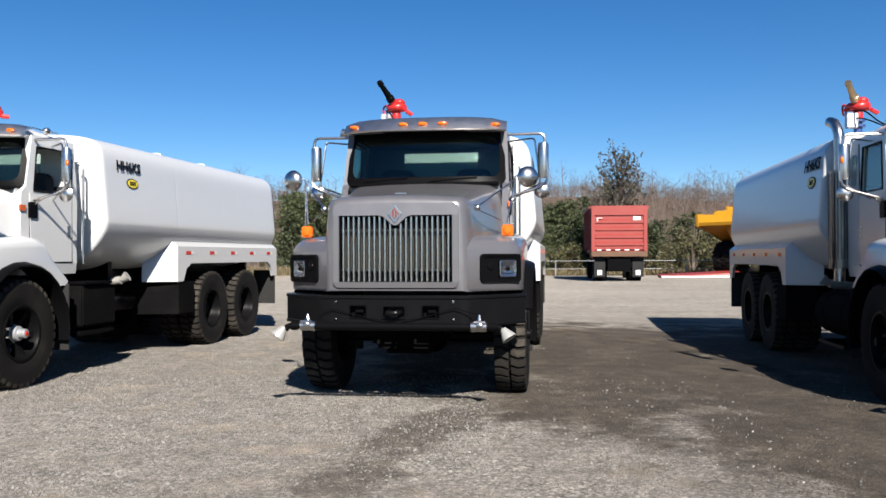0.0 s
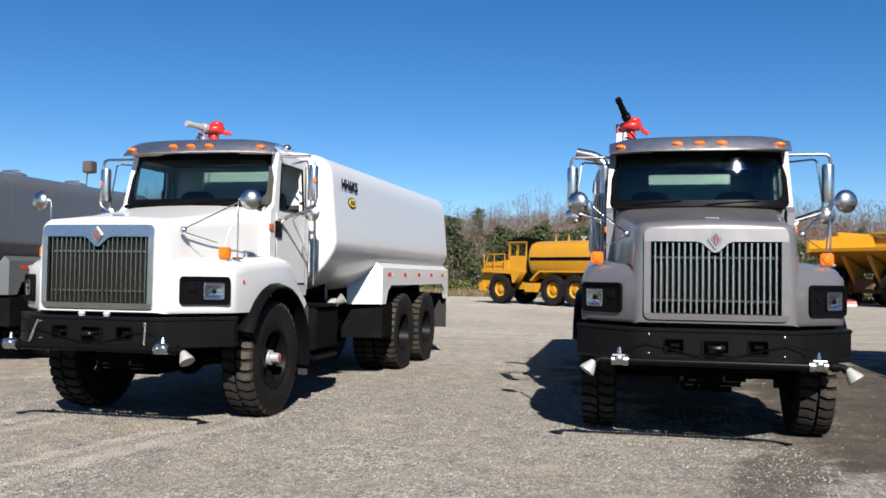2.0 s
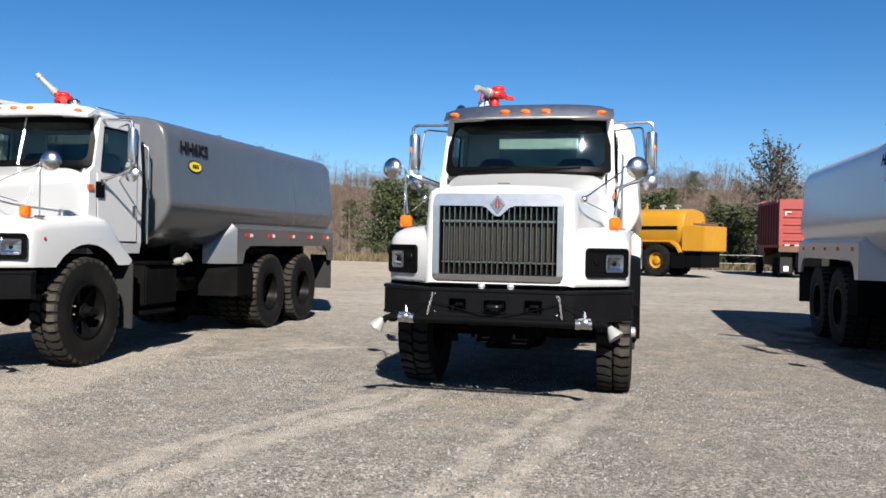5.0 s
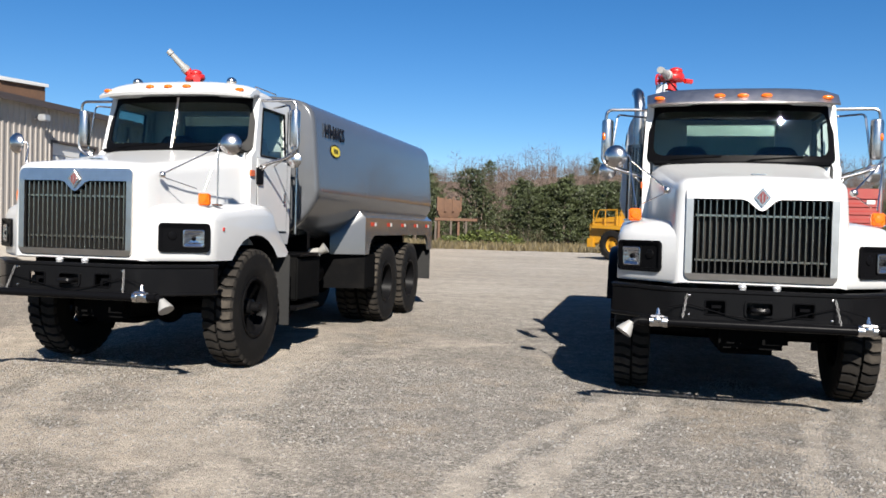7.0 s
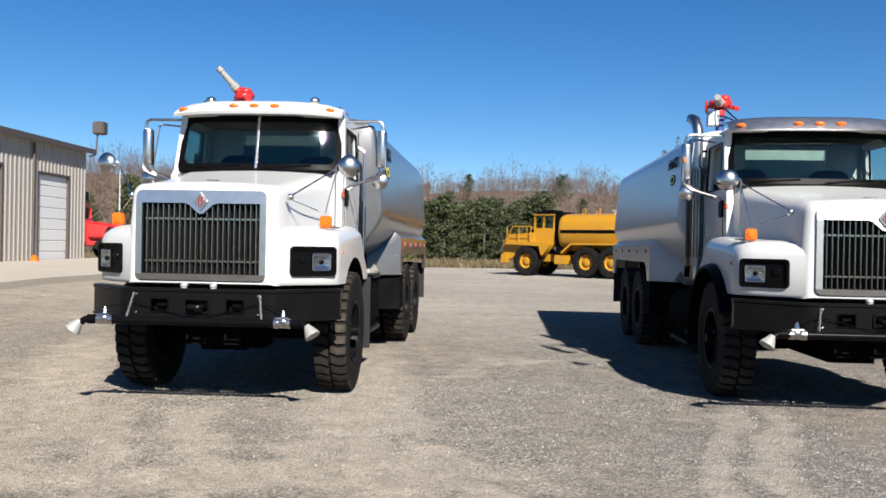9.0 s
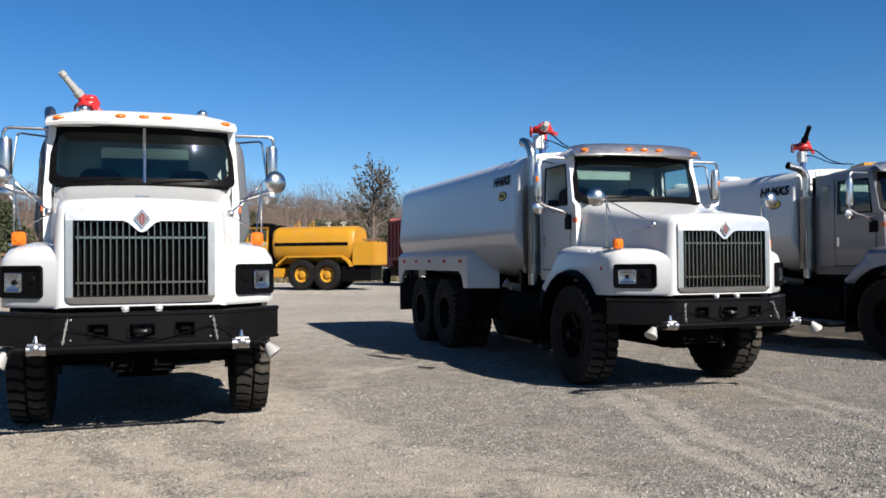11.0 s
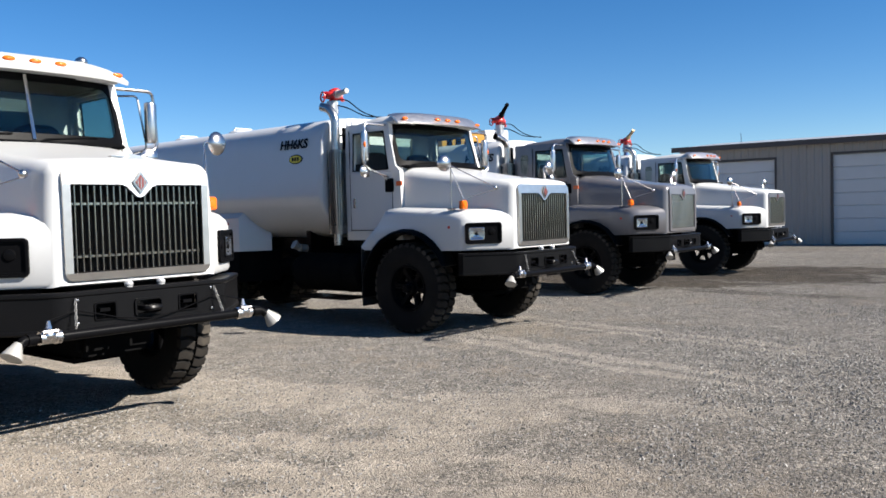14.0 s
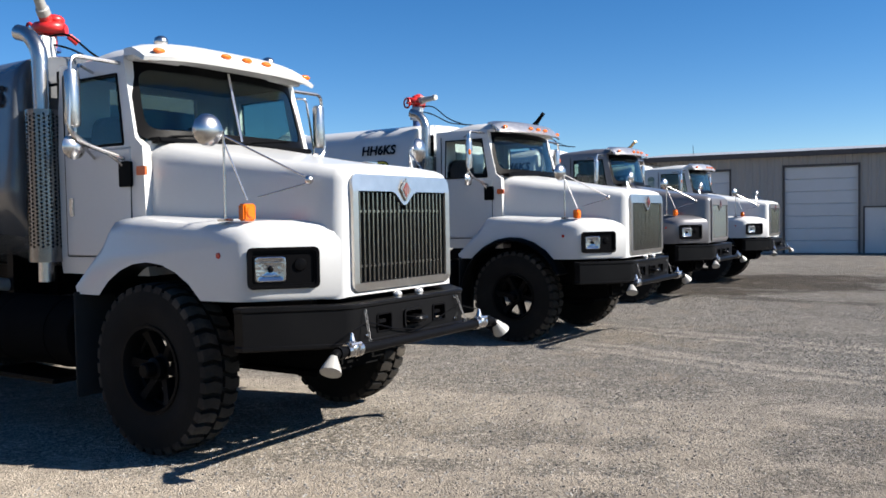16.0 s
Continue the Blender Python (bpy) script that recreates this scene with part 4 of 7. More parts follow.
        loft(bm, [[(s * 1.0, y2, 1.46), (s * 1.0, yr, 1.46), (s * 0.92, yr, 1.46), (s * 0.92, y2, 1.46)],
                  [(s * 1.005, y2, 2.36), (s * 1.005, yr, 2.36), (s * 0.93, yr, 2.36), (s * 0.93, y2, 2.36)],
                  [(s * 0.97, y2, 3.03), (s * 0.97, yr + 0.03, 3.03), (s * 0.90, yr + 0.03, 3.03), (s * 0.90, y2, 3.03)]])
        part("rear_post", bm, paint, cab)
        bm = bmesh.new()
        loft(bm, [[(s * 0.975, y, 2.96), (s * 0.965, y, 3.06), (s * 0.88, y, 3.06), (s * 0.90, y, 2.96)] for y in (-1.58, yr + 0.02)])
        part("roof_rail", bm, paint, cab)
    # roof, domed
    bm = bmesh.new()
    rings = []
    for y, z, w in ((-1.46, 3.04, 0.94), (-1.48, 3.10, 0.94), (-1.60, 3.165, 0.93), (-1.9, 3.17, 0.93), (yr + 0.25, 3.12, 0.92), (yr + 0.08, 3.07, 0.93), (yr, 3.0, 0.94)):
        rings.append([(w, y, min(z - 0.01, 3.02)), (w + 0.02, y, min(z, 3.05)), (w - 0.02, y, 3.02 + (z - 3.02) * 0.6), (w - 0.12, y, 3.02 + (z - 3.02) * 0.9), (0.4, y, z + 0.004), (-0.4, y, z + 0.004),
                      (-w + 0.12, y, 3.02 + (z - 3.02) * 0.9), (-w + 0.02, y, 3.02 + (z - 3.02) * 0.6), (-w - 0.02, y, min(z, 3.05)), (-w, y, min(z - 0.01, 3.02))])
    loft(bm, rings)
    part("cab_roof", bm, paint, cab)
    # windshield, gently curved
    bm = bmesh.new()
    us = [-0.985 + 1.97 * k / 20 for k in range(21)]
    loft(bm, [[windshield_point(u, v) for u in us] + [windshield_point(u, v, -0.006) for u in reversed(us)] for v in (-0.98, 0.0, 0.98)])
    ws = part("windshield", bm, GLASS, root, "curved tinted windshield")
    ws.visible_shadow = False
    bm = bmesh.new()
    outer, inner = dense(rounded(0.96, 0.318, 0.075)), dense(rounded(0.890, 0.242, 0.10))
    rows = []
    for pts, dd in ((outer, -0.012), (outer, 0.006), (inner, 0.006), (inner, -0.012)):
        rows.append([bm.verts.new(windshield_point(p[0] / 0.96, p[1] / 0.315, dd)) for p in pts])
    for i in range(4):
        ring_faces(bm, rows[i], rows[(i + 1) % 4])
    part("windshield_seal", bm, PLASTIC, ws, "broad black rubber windshield seal")
    if split:
        bm = bmesh.new()
        tube(bm, [windshield_point(0, v, 0.008) for v in (-0.95, 0.95)], 0.018, 6)
        part("centre_post", bm, CHROME_DULL, ws, "pale centre post of the split windshield")
    for x0 in (-0.05, 0.80):
        bm = bmesh.new()
        tube(bm, [windshield_point(x0, -1.0, 0.02), windshield_point(x0 - 0.06, -0.93, 0.02), windshield_point(x0 - 0.6, -0.80, 0.02)], 0.009, 6)
        part("wiper", bm, PLASTIC, ws)
    # visor with marker lights
    bm = bmesh.new()
    rings = []
    for k in range(13):
        x = -0.98 + 1.96 * k / 12
        sw = 0.15 * (abs(x) / 0.98) ** 3.0
        e = 0.02 if k in (0, 12) else 0.0
        if visor_mat is paint:
            sec = [(-1.15 - sw - 0.02, 3.015), (-1.13 - sw - 0.02, 3.045), (-1.22 - sw, 3.13), (-1.36 - sw * 0.7, 3.185), (-1.56, 3.20 - e), (-1.56, 3.10), (-1.36 - sw * 0.5, 3.09)]
        else:
            sec = [(-1.215 - sw, 3.015), (-1.205 - sw, 3.03), (-1.305 - sw, 3.165 - e), (-1.34 - sw, 3.185 - e), (-1.56, 3.20 - e), (-1.56, 3.17 - e), (-1.33 - sw, 3.15 - e), (-1.235 - sw, 3.02)]
        sag = (0.075 if visor_mat is paint else 0.03) * (abs(x) / 0.98) ** 4
        rings.append([(x, y, z - sag * max(0.3, min(1.0, (z - 3.0) / 0.15))) for y, z in sec])
    loft(bm, rings)
    visor = part("sun_visor", bm, visor_mat, root, "white drop visor with amber lights" if visor_mat is paint else "polished metal drop visor with amber lights")
    for x in (-0.85, -0.235, 0.0, 0.235, 0.85):
        bm = bmesh.new()
        sw = 0.15 * (abs(x) / 0.98) ** 3.0
        y, z = (-1.19, 3.105) if visor_mat is paint else (-1.24, 3.095)
        z -= (0.05 if visor_mat is paint else 0.02) * (abs(x) / 0.98) ** 4
        blob(bm, (x, y - sw * 1.0, z), 0.058, 0.03, 0.024, None, 12, 8)
        part("marker_light", bm, AMBER, visor, "amber cab marker light")
    if visor_mat is paint:
        for s in (-1, 1):
            bm = bmesh.new()
            tube(bm, [(s * 0.62, -1.55, 3.14), (s * 0.62, -1.55, 3.20)], 0.03, 10)
            blob(bm, (s * 0.62, -1.55, 3.215), 0.06, 0.06, 0.05, None, 12, 8)
            part("dome_light", bm, CHROME_DULL, cab)
    bm = bmesh.new()
    tube(bm, bend([(-0.9, -1.60, 3.13), (-0.9, -1.60, 3.16), (-0.9, -2.2, 3.16), (-0.9, -2.2, 3.13)], 0.02), 0.008, 5)
    if paint is WHITE and visor_mat is not paint:
        blob(bm, (-0.92, -1.95, 3.155), 0.05, 0.06, 0.045, None, 12, 8)
        tube(bm, [(-0.92, -1.95, 3.12), (-0.92, -1.95, 3.15)], 0.02, 8)
    part("air_horn_rail", bm, CHROME_DULL, cab)
    # doors
    for s in (-1, 1):
        bm = bmesh.new()
        out = [(-1.49, 1.47), (-2.36, 1.47), (-2.36, 2.33), (-1.47, 2.33)]
        rows = []
        for d, k in ((0.93, 1.0), (1.0, 1.0), (1.012, 0.975)):
            cy, cz = -1.92, 1.9
            rows.append([(s * d, cy + (y - cy) * k, cz + (z - cz) * k) for y, z in out])
        loft(bm, rows)
        bm.verts.index_update()
        # window frame
        fr = [(-1.485, 2.33), (-2.355, 2.33), (-2.355, 2.97), (-1.62, 2.97)]
        inn = [(-1.56, 2.36), (-2.29, 2.36), (-2.29, 2.92), (-1.66, 2.92)]
        slope = lambda z: 1.008 - 0.05 * (z - 2.33)
        r0 = [bm.verts.new((s * (slope(z) - 0.05), y, z)) for y, z in fr]
        r1 = [bm.verts.new((s * slope(z), y, z)) for y, z in fr]
        r2 = [bm.verts.new((s * slope(z), y, z)) for y, z in inn]
        r3 = [bm.verts.new((s * (slope(z) - 0.05), y, z)) for y, z in inn]
        for a, b in ((r0, r1), (r1, r2), (r2, r3), (r3, r0)):
            ring_faces(bm, a, b)
        door = part("cab_door", bm, paint, root)
        if not open_window:     # wound down
            bm = bmesh.new()
            extrude_profile(bm, inn, lambda p, d: (s * (slope(p[1]) - d), p[0], p[1]), 0.022, 0.028)
            g = part("door_window", bm, GLASS, door)
            g.visible_shadow = False
        bm = bmesh.new()
        tube(bm, [(s * (slope(z) + 0.0), y, z) for y, z in inn + inn[:1]], 0.014, 5)
        part("window_seal", bm, PLASTIC, door)
        bm = bmesh.new()
        tube(bm, [(s * 1.002, y, z) for y, z in ((-1.488, 2.96), (-1.482, 2.33), (-1.490, 1.468), (-2.362, 1.468), (-2.362, 2.97))][1:], 0.007, 5)
        part("door_seam", bm, PLASTIC, door)
        bm = boxes((s * 1.012 - 0.012, s * 1.012 + 0.012, -2.30, -2.24, 1.80, 1.95), bevel=0.006)
        part("door_handle", bm, CHROME_DULL, door)
        bm = bmesh.new()
        extrude_profile(bm, rounded(0.075, 0.10, 0.02), lambda p, d: (s * d, -1.53 + p[0], 2.12 + p[1]), 1.005, 1.03)
        part("vent_window_cover", bm, PLASTIC, door, "black square plastic cover")
        bm = bmesh.new()
        extrude_profile(bm, rounded(0.055, 0.035, 0.01), lambda p, d: (s * d, -1.34 + p[0], 2.14 + p[1]), 1.0, 1.02)
        part("side_turn_light", bm, SIDE_LENS, cab)
        # west coast mirror
        bm = bmesh.new()
        tube(bm, bend([(s * 0.97, -1.62, 3.0), (s * 1.42, -1.60, 3.0), (s * 1.46, -1.60, 2.42), (s * 1.30, -1.60, 2.33), (s * 1.0, -1.55, 2.24)], 0.07), 0.017, 8)
        tube(bm, bend([(s * 0.97, -1.98, 2.96), (s * 1.30, -1.70, 2.96), (s * 1.37, -1.66, 2.40), (s * 1.0, -1.95, 2.26)], 0.05), 0.012, 6)
        tube(bm, bend([(s * 1.01, -1.56, 2.18), (s * 1.10, -1.58, 2.26), (s * 1.40, -1.60, 2.37)], 0.05), 0.012, 8)
        mir = part("side_mirror", bm, CHROME_DULL, root, "tall chrome mirror on a tubular bracket")
        bm = bmesh.new()
        rot = Matrix.Translation((s * 1.405, -1.63, 2.68)) @ Matrix.Rotation(s * 0.15, 4, "Z")
        rows = []
        for z, k in ((-0.215, 0.55), (-0.205, 0.9), (-0.18, 1.0), (0.18, 1.0), (0.205, 0.9), (0.215, 0.55)):
            rows.append([rot @ Vector((0.066 * k * math.cos(radians(a)), (0.058 if a < 180 else 0.012) * k * math.sin(radians(a)), z)) for a in (0, 25, 50, 75, 105, 130, 155, 180, 225, 270, 315)])
        loft(bm, rows)
        part("mirror_housing", bm, CHROME_DULL, mir)
        bm = bmesh.new()
        box(bm, -0.058, 0.058, -0.018, -0.0125, -0.19, 0.19, 0, rot)
        part("mirror_glass", bm, MIRROR, mir)
        if mirror_lamps:
            bm = bmesh.new()
            blob(bm, (s * 1.44, -1.59, 2.70), 0.022, 0.022, 0.045, None, 10, 8)
            part("mirror_light", bm, AMBER, mir)
        bm = bmesh.new()
        rot = Matrix.Translation((s * 1.39, -1.64, 2.32))
        lathe(bm, [(0.035, 0.0), (0.028, 0.06), (0.0, 0.098), (-0.010, 0.098), (-0.012, 0.0)], 18, "y", rot)
        part("convex_mirror", bm, CHROME_DULL, mir)
        if ext:
            bm = bmesh.new()
            extrude_profile(bm, rounded(0.09, 0.20, 0.06), lambda p, d: (s * d, yr + 0.26 + p[0], 2.66 + p[1]), 0.985, 1.0)
            part("quarter_window", bm, GLASS, cab)
    # inside
    bm = boxes((-0.88, 0.88, -1.80, -1.42, 2.05, 2.37), (-0.88, 0.88, yr + 0.06, -1.42, 1.385, 1.43), bevel=0.02)
    part("dashboard", bm, INSIDE, cab)
    bm = bmesh.new()
    box(bm, -0.89, 0.89, yr + 0.055, yr + 0.07, 1.43, 2.48)
    box(bm, -0.87, 0.87, yr + 0.08, -1.62, 2.985, 3.0)
    part("cab_lining", bm, INSIDE, cab)
    for s in (-1, 1):
        bm = bmesh.new()
        loft(bm, [[(s * 0.5 + p[0] * k, -2.12 + p[1] * k, z) for p in rounded(0.25, 0.24, 0.08)] for z, k in ((1.43, 0.9), (1.50, 1.0), (1.90, 1.0), (1.96, 0.9))])
        loft(bm, [[(s * 0.5 + p[0] * k, y, 2.28 + p[1] * k) for p in rounded(0.24, 0.38, 0.14)] for y, k in ((-2.40, 0.9), (-2.37, 1.0), (-2.27, 1.0), (-2.23, 0.9))])
        part("seat", bm, SEAT, cab)
    bm = bmesh.new()
    ring = [Matrix.Translation((-0.5, -1.83, 2.36)) @ Matrix.Rotation(radians(-40), 4, "X") @ Vector((0.21 * math.cos(a), 0.21 * math.sin(a), 0)) for a in (2 * math.pi * k / 20 for k in range(21))]
    tube(bm, ring, 0.014, 6)
    tube(bm, [(-0.5, -1.83, 2.36), (-0.5, -1.65, 2.2)], 0.03, 8)
    part("steering_wheel", bm, INSIDE, cab)
    bm = bmesh.new()
    extrude_profile(bm, [(-0.5, 2.5), (0.5, 2.5), (0.5, 2.93), (-0.5, 2.93)], lambda p, d: (p[0], yr + d, p[1]), 0.02, 0.026)
    g = part("rear_window", bm, GLASS, cab)
    g.visible_shadow = False

    # tank and its skirt
    y0, y1 = -2.74 - ext, -9.22
    tank = part("water_tank", tank_mesh(y0, y1), tank_paint, root, smooth=30)
    bm = bmesh.new()
    box(bm, -0.5, 0.5, y1 + 0.6, y0 - 0.6, 1.06, 1.345)
    for y in (y0 - 0.8, -5.0, y1 + 0.6):
        box(bm, -0.85, 0.85, y - 0.05, y + 0.05, 1.06, 1.50)
    part("tank_cradle", bm, BLACK, tank)
    for y in (-6.3, -8.1):
        bm = bmesh.new()
        tube(bm, [(0.0, y, 3.235), (0.0, y, 3.315)], 0.28, 20)
        blob(bm, (0, y, 3.315), 0.27, 0.27, 0.06, None, 18, 6)
        tube(bm, bend([(-0.2, y, 3.295), (-0.2, y, 3.395), (0.2, y, 3.395), (0.2, y, 3.295)], 0.04), 0.014, 6)
        part("tank_hatch", bm, tank_paint, tank)
    bm = bmesh.new()
    for s in (-1, 1):
        outline = [(-4.80, 1.14), (-4.80, 1.70), (-9.24, 1.70), (-9.24, 1.14), (-9.02, 1.14), (-8.90, 1.34), (-8.72, 1.43), (-5.28, 1.43), (-5.10, 1.34), (-5.0, 1.14)]
        extrude_profile(bm, outline, lambda p, d: (s * d, p[0], p[1]), 1.24, 1.287)
        loft(bm, [[(s * 1.287, y, 1.703), (s * 1.17, y, 1.80), (s * 0.95, y, 1.82), (s * 0.95, y, 1.79), (s * 1.15, y, 1.77), (s * 1.24, y, 1.703)] for y in (-4.80, -9.24)])
        loft(bm, [[(s * 1.287, -4.797, 1.14), (s * 1.287, -4.797, 1.70), (s * 1.17, -4.797, 1.80), (s * 0.95, -4.78, 1.82)],
                  [(s * 0.80, -4.55, 1.14), (s * 0.80, -4.55, 1.35), (s * 0.80, -4.55, 1.42), (s * 0.80, -4.55, 1.45)]], closed=True)
    skirt = part("rear_skirt", bm, tank_paint, tank)
    for s in (-1, 1):
        for k, y in enumerate((-5.15, -6.05, -6.95, -7.85, -8.75)):
            for dy, ln, ma in ((0.07, 0.18, RED_LENS), (-0.115, 0.10, TAPE_WHITE)):
                bm = boxes((s * 1.289 - 0.003, s * 1.289 + 0.003, y + dy - ln, y + dy, 1.575, 1.632))
                part("reflector_strip", bm, ma, skirt)
        bm = bmesh.new()
        loft(bm, [[(s * 1.27, -4.86, 0.62), (s * 1.27, -4.86, 1.135), (s * 1.27, -4.89, 1.135), (s * 1.27, -4.89, 0.62)],
                  [(s * 0.55, -4.60, 0.62), (s * 0.55, -4.60, 1.135), (s * 0.55, -4.63, 1.135), (s * 0.55, -4.63, 0.62)]])
        box(bm, s * 1.25 - 0.015, s * 1.25 + 0.015, -5.42, -4.86, 0.62, 1.135)
        part("splash_panel", bm, MATT_BLACK, skirt, "black splash panel ahead of the rear tyres")
        bm = boxes((min(s * 0.80, s * 1.27), max(s * 0.80, s * 1.27), -9.20, -9.18, 0.55, 1.25), bevel=0.004)
        part("rear_mudflap", bm, FLAP, skirt)
        # lettering
        me = MESHES.setdefault("HH6KS", text_mesh("HH6KS", 0.205))
        z0 = 2.77 + text_up
        x0, _ = tank_side(z0)
        x1, _ = tank_side(z0 + 0.15 * text_wide)
        lean = math.atan2(x0 - x1, 0.15 * text_wide)
        mm = (Matrix.Translation((s * (x0 + 0.018), (-3.07 if s < 0 else -3.72) - ext * 0.7, z0)) @ Matrix.Rotation(radians(90 * s), 4, "Z")
              @ Matrix.Rotation(radians(90) - lean, 4, "X") @ Matrix.Diagonal((text_wide, 0.9 * text_wide, 1.0, 1.0)))
        t = new("lettering", me)
        t.parent = tank
        t.matrix_local = mm
        if not me.materials:
            me.materials.append(letter)
        tagged(t, "black capital letters painted on the tank")
        bm = bmesh.new()
        oc = Vector((s * (tank_side(2.60 + text_up)[0] + 0.004), (-3.50 if s < 0 else -3.34) - ext * 0.7, 2.60 + text_up))
        ol = math.tan(tank_side(2.60 + text_up)[1])
        extrude_profile(bm, [(0.165 * text_wide / 1.1 * math.cos(a), 0.078 * text_wide / 1.1 * math.sin(a)) for a in (2 * math.pi * k / 24 for k in range(24))],
                        lambda p, d: (oc.x + s * (d - ol * p[1]), oc.y + p[0], oc.z + p[1]), -0.02, 0.006)
        ov = part("oval_decal", bm, LETTER, tank, "oval decal with a dark rim")
        bm = bmesh.new()
        extrude_profile(bm, [(0.147 * text_wide / 1.1 * math.cos(a), 0.062 * text_wide / 1.1 * math.sin(a)) for a in (2 * math.pi * k / 24 for k in range(24))],
                        lambda p, d: (oc.x + s * (d - ol * p[1]), oc.y + p[0], oc.z + p[1]), 0.006, 0.009)
        part("decal_field", bm, decal, ov)
        bm = bmesh.new()
        for k in range(3):
            extrude_profile(bm, [(-0.085 + k * 0.06, -0.03), (-0.04 + k * 0.06, -0.03), (-0.04 + k * 0.06, 0.03), (-0.085 + k * 0.06, 0.03)],
                            lambda p, d: (oc.x + s * (d - ol * p[1]), oc.y + p[0], oc.z + p[1]), 0.009, 0.011)
        part("decal_bars", bm, LETTER, ov)
        b2 = bars_mesh(0.62, 0.07, 9)
        t2 = part("small_print", b2, LETTER, tank)
        t2.matrix_local = Matrix.Translation((s * 1.264, -8.35 if s < 0 else -9.0, 1.985)) @ Matrix.Rotation(radians(-90 if s < 0 else 90), 4, "Z") @ Matrix.Rotation(radians(6), 4, "X")
    # battery box, steps, fuel tank, flaps
    bm = boxes((-1.20, -0.62, -3.10, -2.30, 0.62, 1.16), bevel=0.02)
    part("battery_box", bm, MATT_BLACK, root, "black battery box with a step")
    for b in ((-1.22, -0.80, -3.05, -2.25, 0.50, 0.56), (-1.24, -0.70, -2.98, -2.30, 1.17, 1.21)):
        part("step", boxes(b, bevel=0.015), BLACK, root)
    bm = bmesh.new()
    tube(bm, [(0.92, -3.55, 0.82), (0.92, -3.53, 0.82), (0.92, -2.10, 0.82), (0.92, -2.08, 0.82)], [0.27, 0.30, 0.30, 0.27], 24)
    for y in (-3.2, -2.45):
        tube(bm, [(0.92, y - 0.025, 0.82), (0.92, y + 0.025, 0.82)], 0.306, 24)
    part("fuel_tank", bm, MATT_BLACK, root, "black cylindrical fuel tank")
    bm = boxes((0.80, 1.22, -3.4, -2.3, 0.42, 0.46), bevel=0.012)
    part("step", bm, BLACK, root)
    for s in (-1, 1):
        bm = boxes((min(s * 0.88, s * 1.26), max(s * 0.88, s * 1.26), -1.92, -1.90, 0.36, 1.2), bevel=0.004)
        part("front_mudflap", bm, FLAP, root)
        bm = bmesh.new()
        tube(bm, [(s * 0.6, -3.6, 1.15), (s * 1.0, -3.6, 1.2)], 0.06, 10)
        tube(bm, [(s * 1.0, -3.6, 1.2), (s * 1.09, -3.62, 1.26)], [0.04, 0.08], 12)
        part("side_spray_nozzle", bm, PALE, root, "pale side spray head under the tank")
    bm = bmesh.new()
    tube(bm, bend([(-1.06, yr - 0.06, 1.45), (-1.06, yr - 0.06, 2.75), (-0.98, yr - 0.06, 2.8)], 0.04), 0.016, 8)
    part("grab_rail", bm, CHROME_DULL, root)
    # exhaust stack behind the passenger door
    ys = yr - 0.12
    bm = bmesh.new()
    tip = [(1.18, ys - 0.02, 3.20), (1.43, ys - 0.04, 3.26)] if paint is SILVER else [(1.08, ys - 0.10, 3.34), (1.10, ys - 0.24, 3.38)]
    tube(bm, bend([(1.06, ys, 1.25), (1.06, ys, 3.09 if paint is SILVER else 3.20), *tip], 0.10, 6), 0.068, 14, caps=False)
    stack = part("exhaust_pipe", bm, STEEL, root, "bright steel exhaust stack with a curved tip")
    bm = bmesh.new()
    rings = []
    for k in range(13):
        a = radians(-110 + 220 * k / 12)
        rings.append([(1.045 + 0.150 * math.cos(a), ys + 0.150 * math.sin(a), z) for z in (1.42, 2.70)] + [(1.045 + 0.143 * math.cos(a), ys + 0.143 * math.sin(a), z) for z in (2.70, 1.42)])
    loft(bm, rings)
    shield = part("heat_shield", bm, SHIELD, stack, "perforated steel heat shield")
    bm = bmesh.new()
    for k in range(15):
        a = radians(-105 + 15 * k)
        for j in range(34):
            z = 1.55 + 0.033 * j + (0.0165 if k % 2 else 0.0)
            c = Vector((1.045 + 0.1515 * math.cos(a), ys + 0.1515 * math.sin(a), z))
            t = Vector((-math.sin(a), math.cos(a), 0)) * 0.0135
            u = Vector((0, 0, 0.0135))
            bm.faces.new([bm.verts.new(c + v) for v in (t, u, -t, -u)])
    part("perforation", bm, PLASTIC, shield)
    bm = bmesh.new()
    tube(bm, [(0.86, ys - 0.02, 1.4), (0.86, ys - 0.02, 3.05)], 0.03, 8)
    tube(bm, [(1.06, ys, 2.9), (0.86, ys - 0.02, 2.95)], 0.015, 6)
    part("stack_bracket", bm, BLACK, stack)
    # water cannon on the tank's front
    cx, cy = 0.68, y0 - 0.30
    bm = bmesh.new()
    tube(bm, [(cx, cy, 3.06), (cx, cy, 3.42)], 0.055, 12)
    tube(bm, [(cx, cy, 3.40), (cx, cy, 3.43)], 0.095, 14)
    tube(bm, [(cx, cy, 3.33), (cx, cy, 3.36)], 0.095, 14)
    cannon = part("water_cannon", bm, BLUE, tank, "red water cannon on a blue flanged riser")
    cannon.location.z += cannon_up
    cannon.location.x += cannon_out
    bm = bmesh.new()
    d = Vector(nozzle).normalized()
    side = Vector((d.y, -d.x, 0)).normalized()
    base = Vector((cx, cy, 3.56))
    tube(bm, [(cx, cy, 3.43), (cx, cy, 3.50), base], [0.06, 0.068, 0.055], 12)
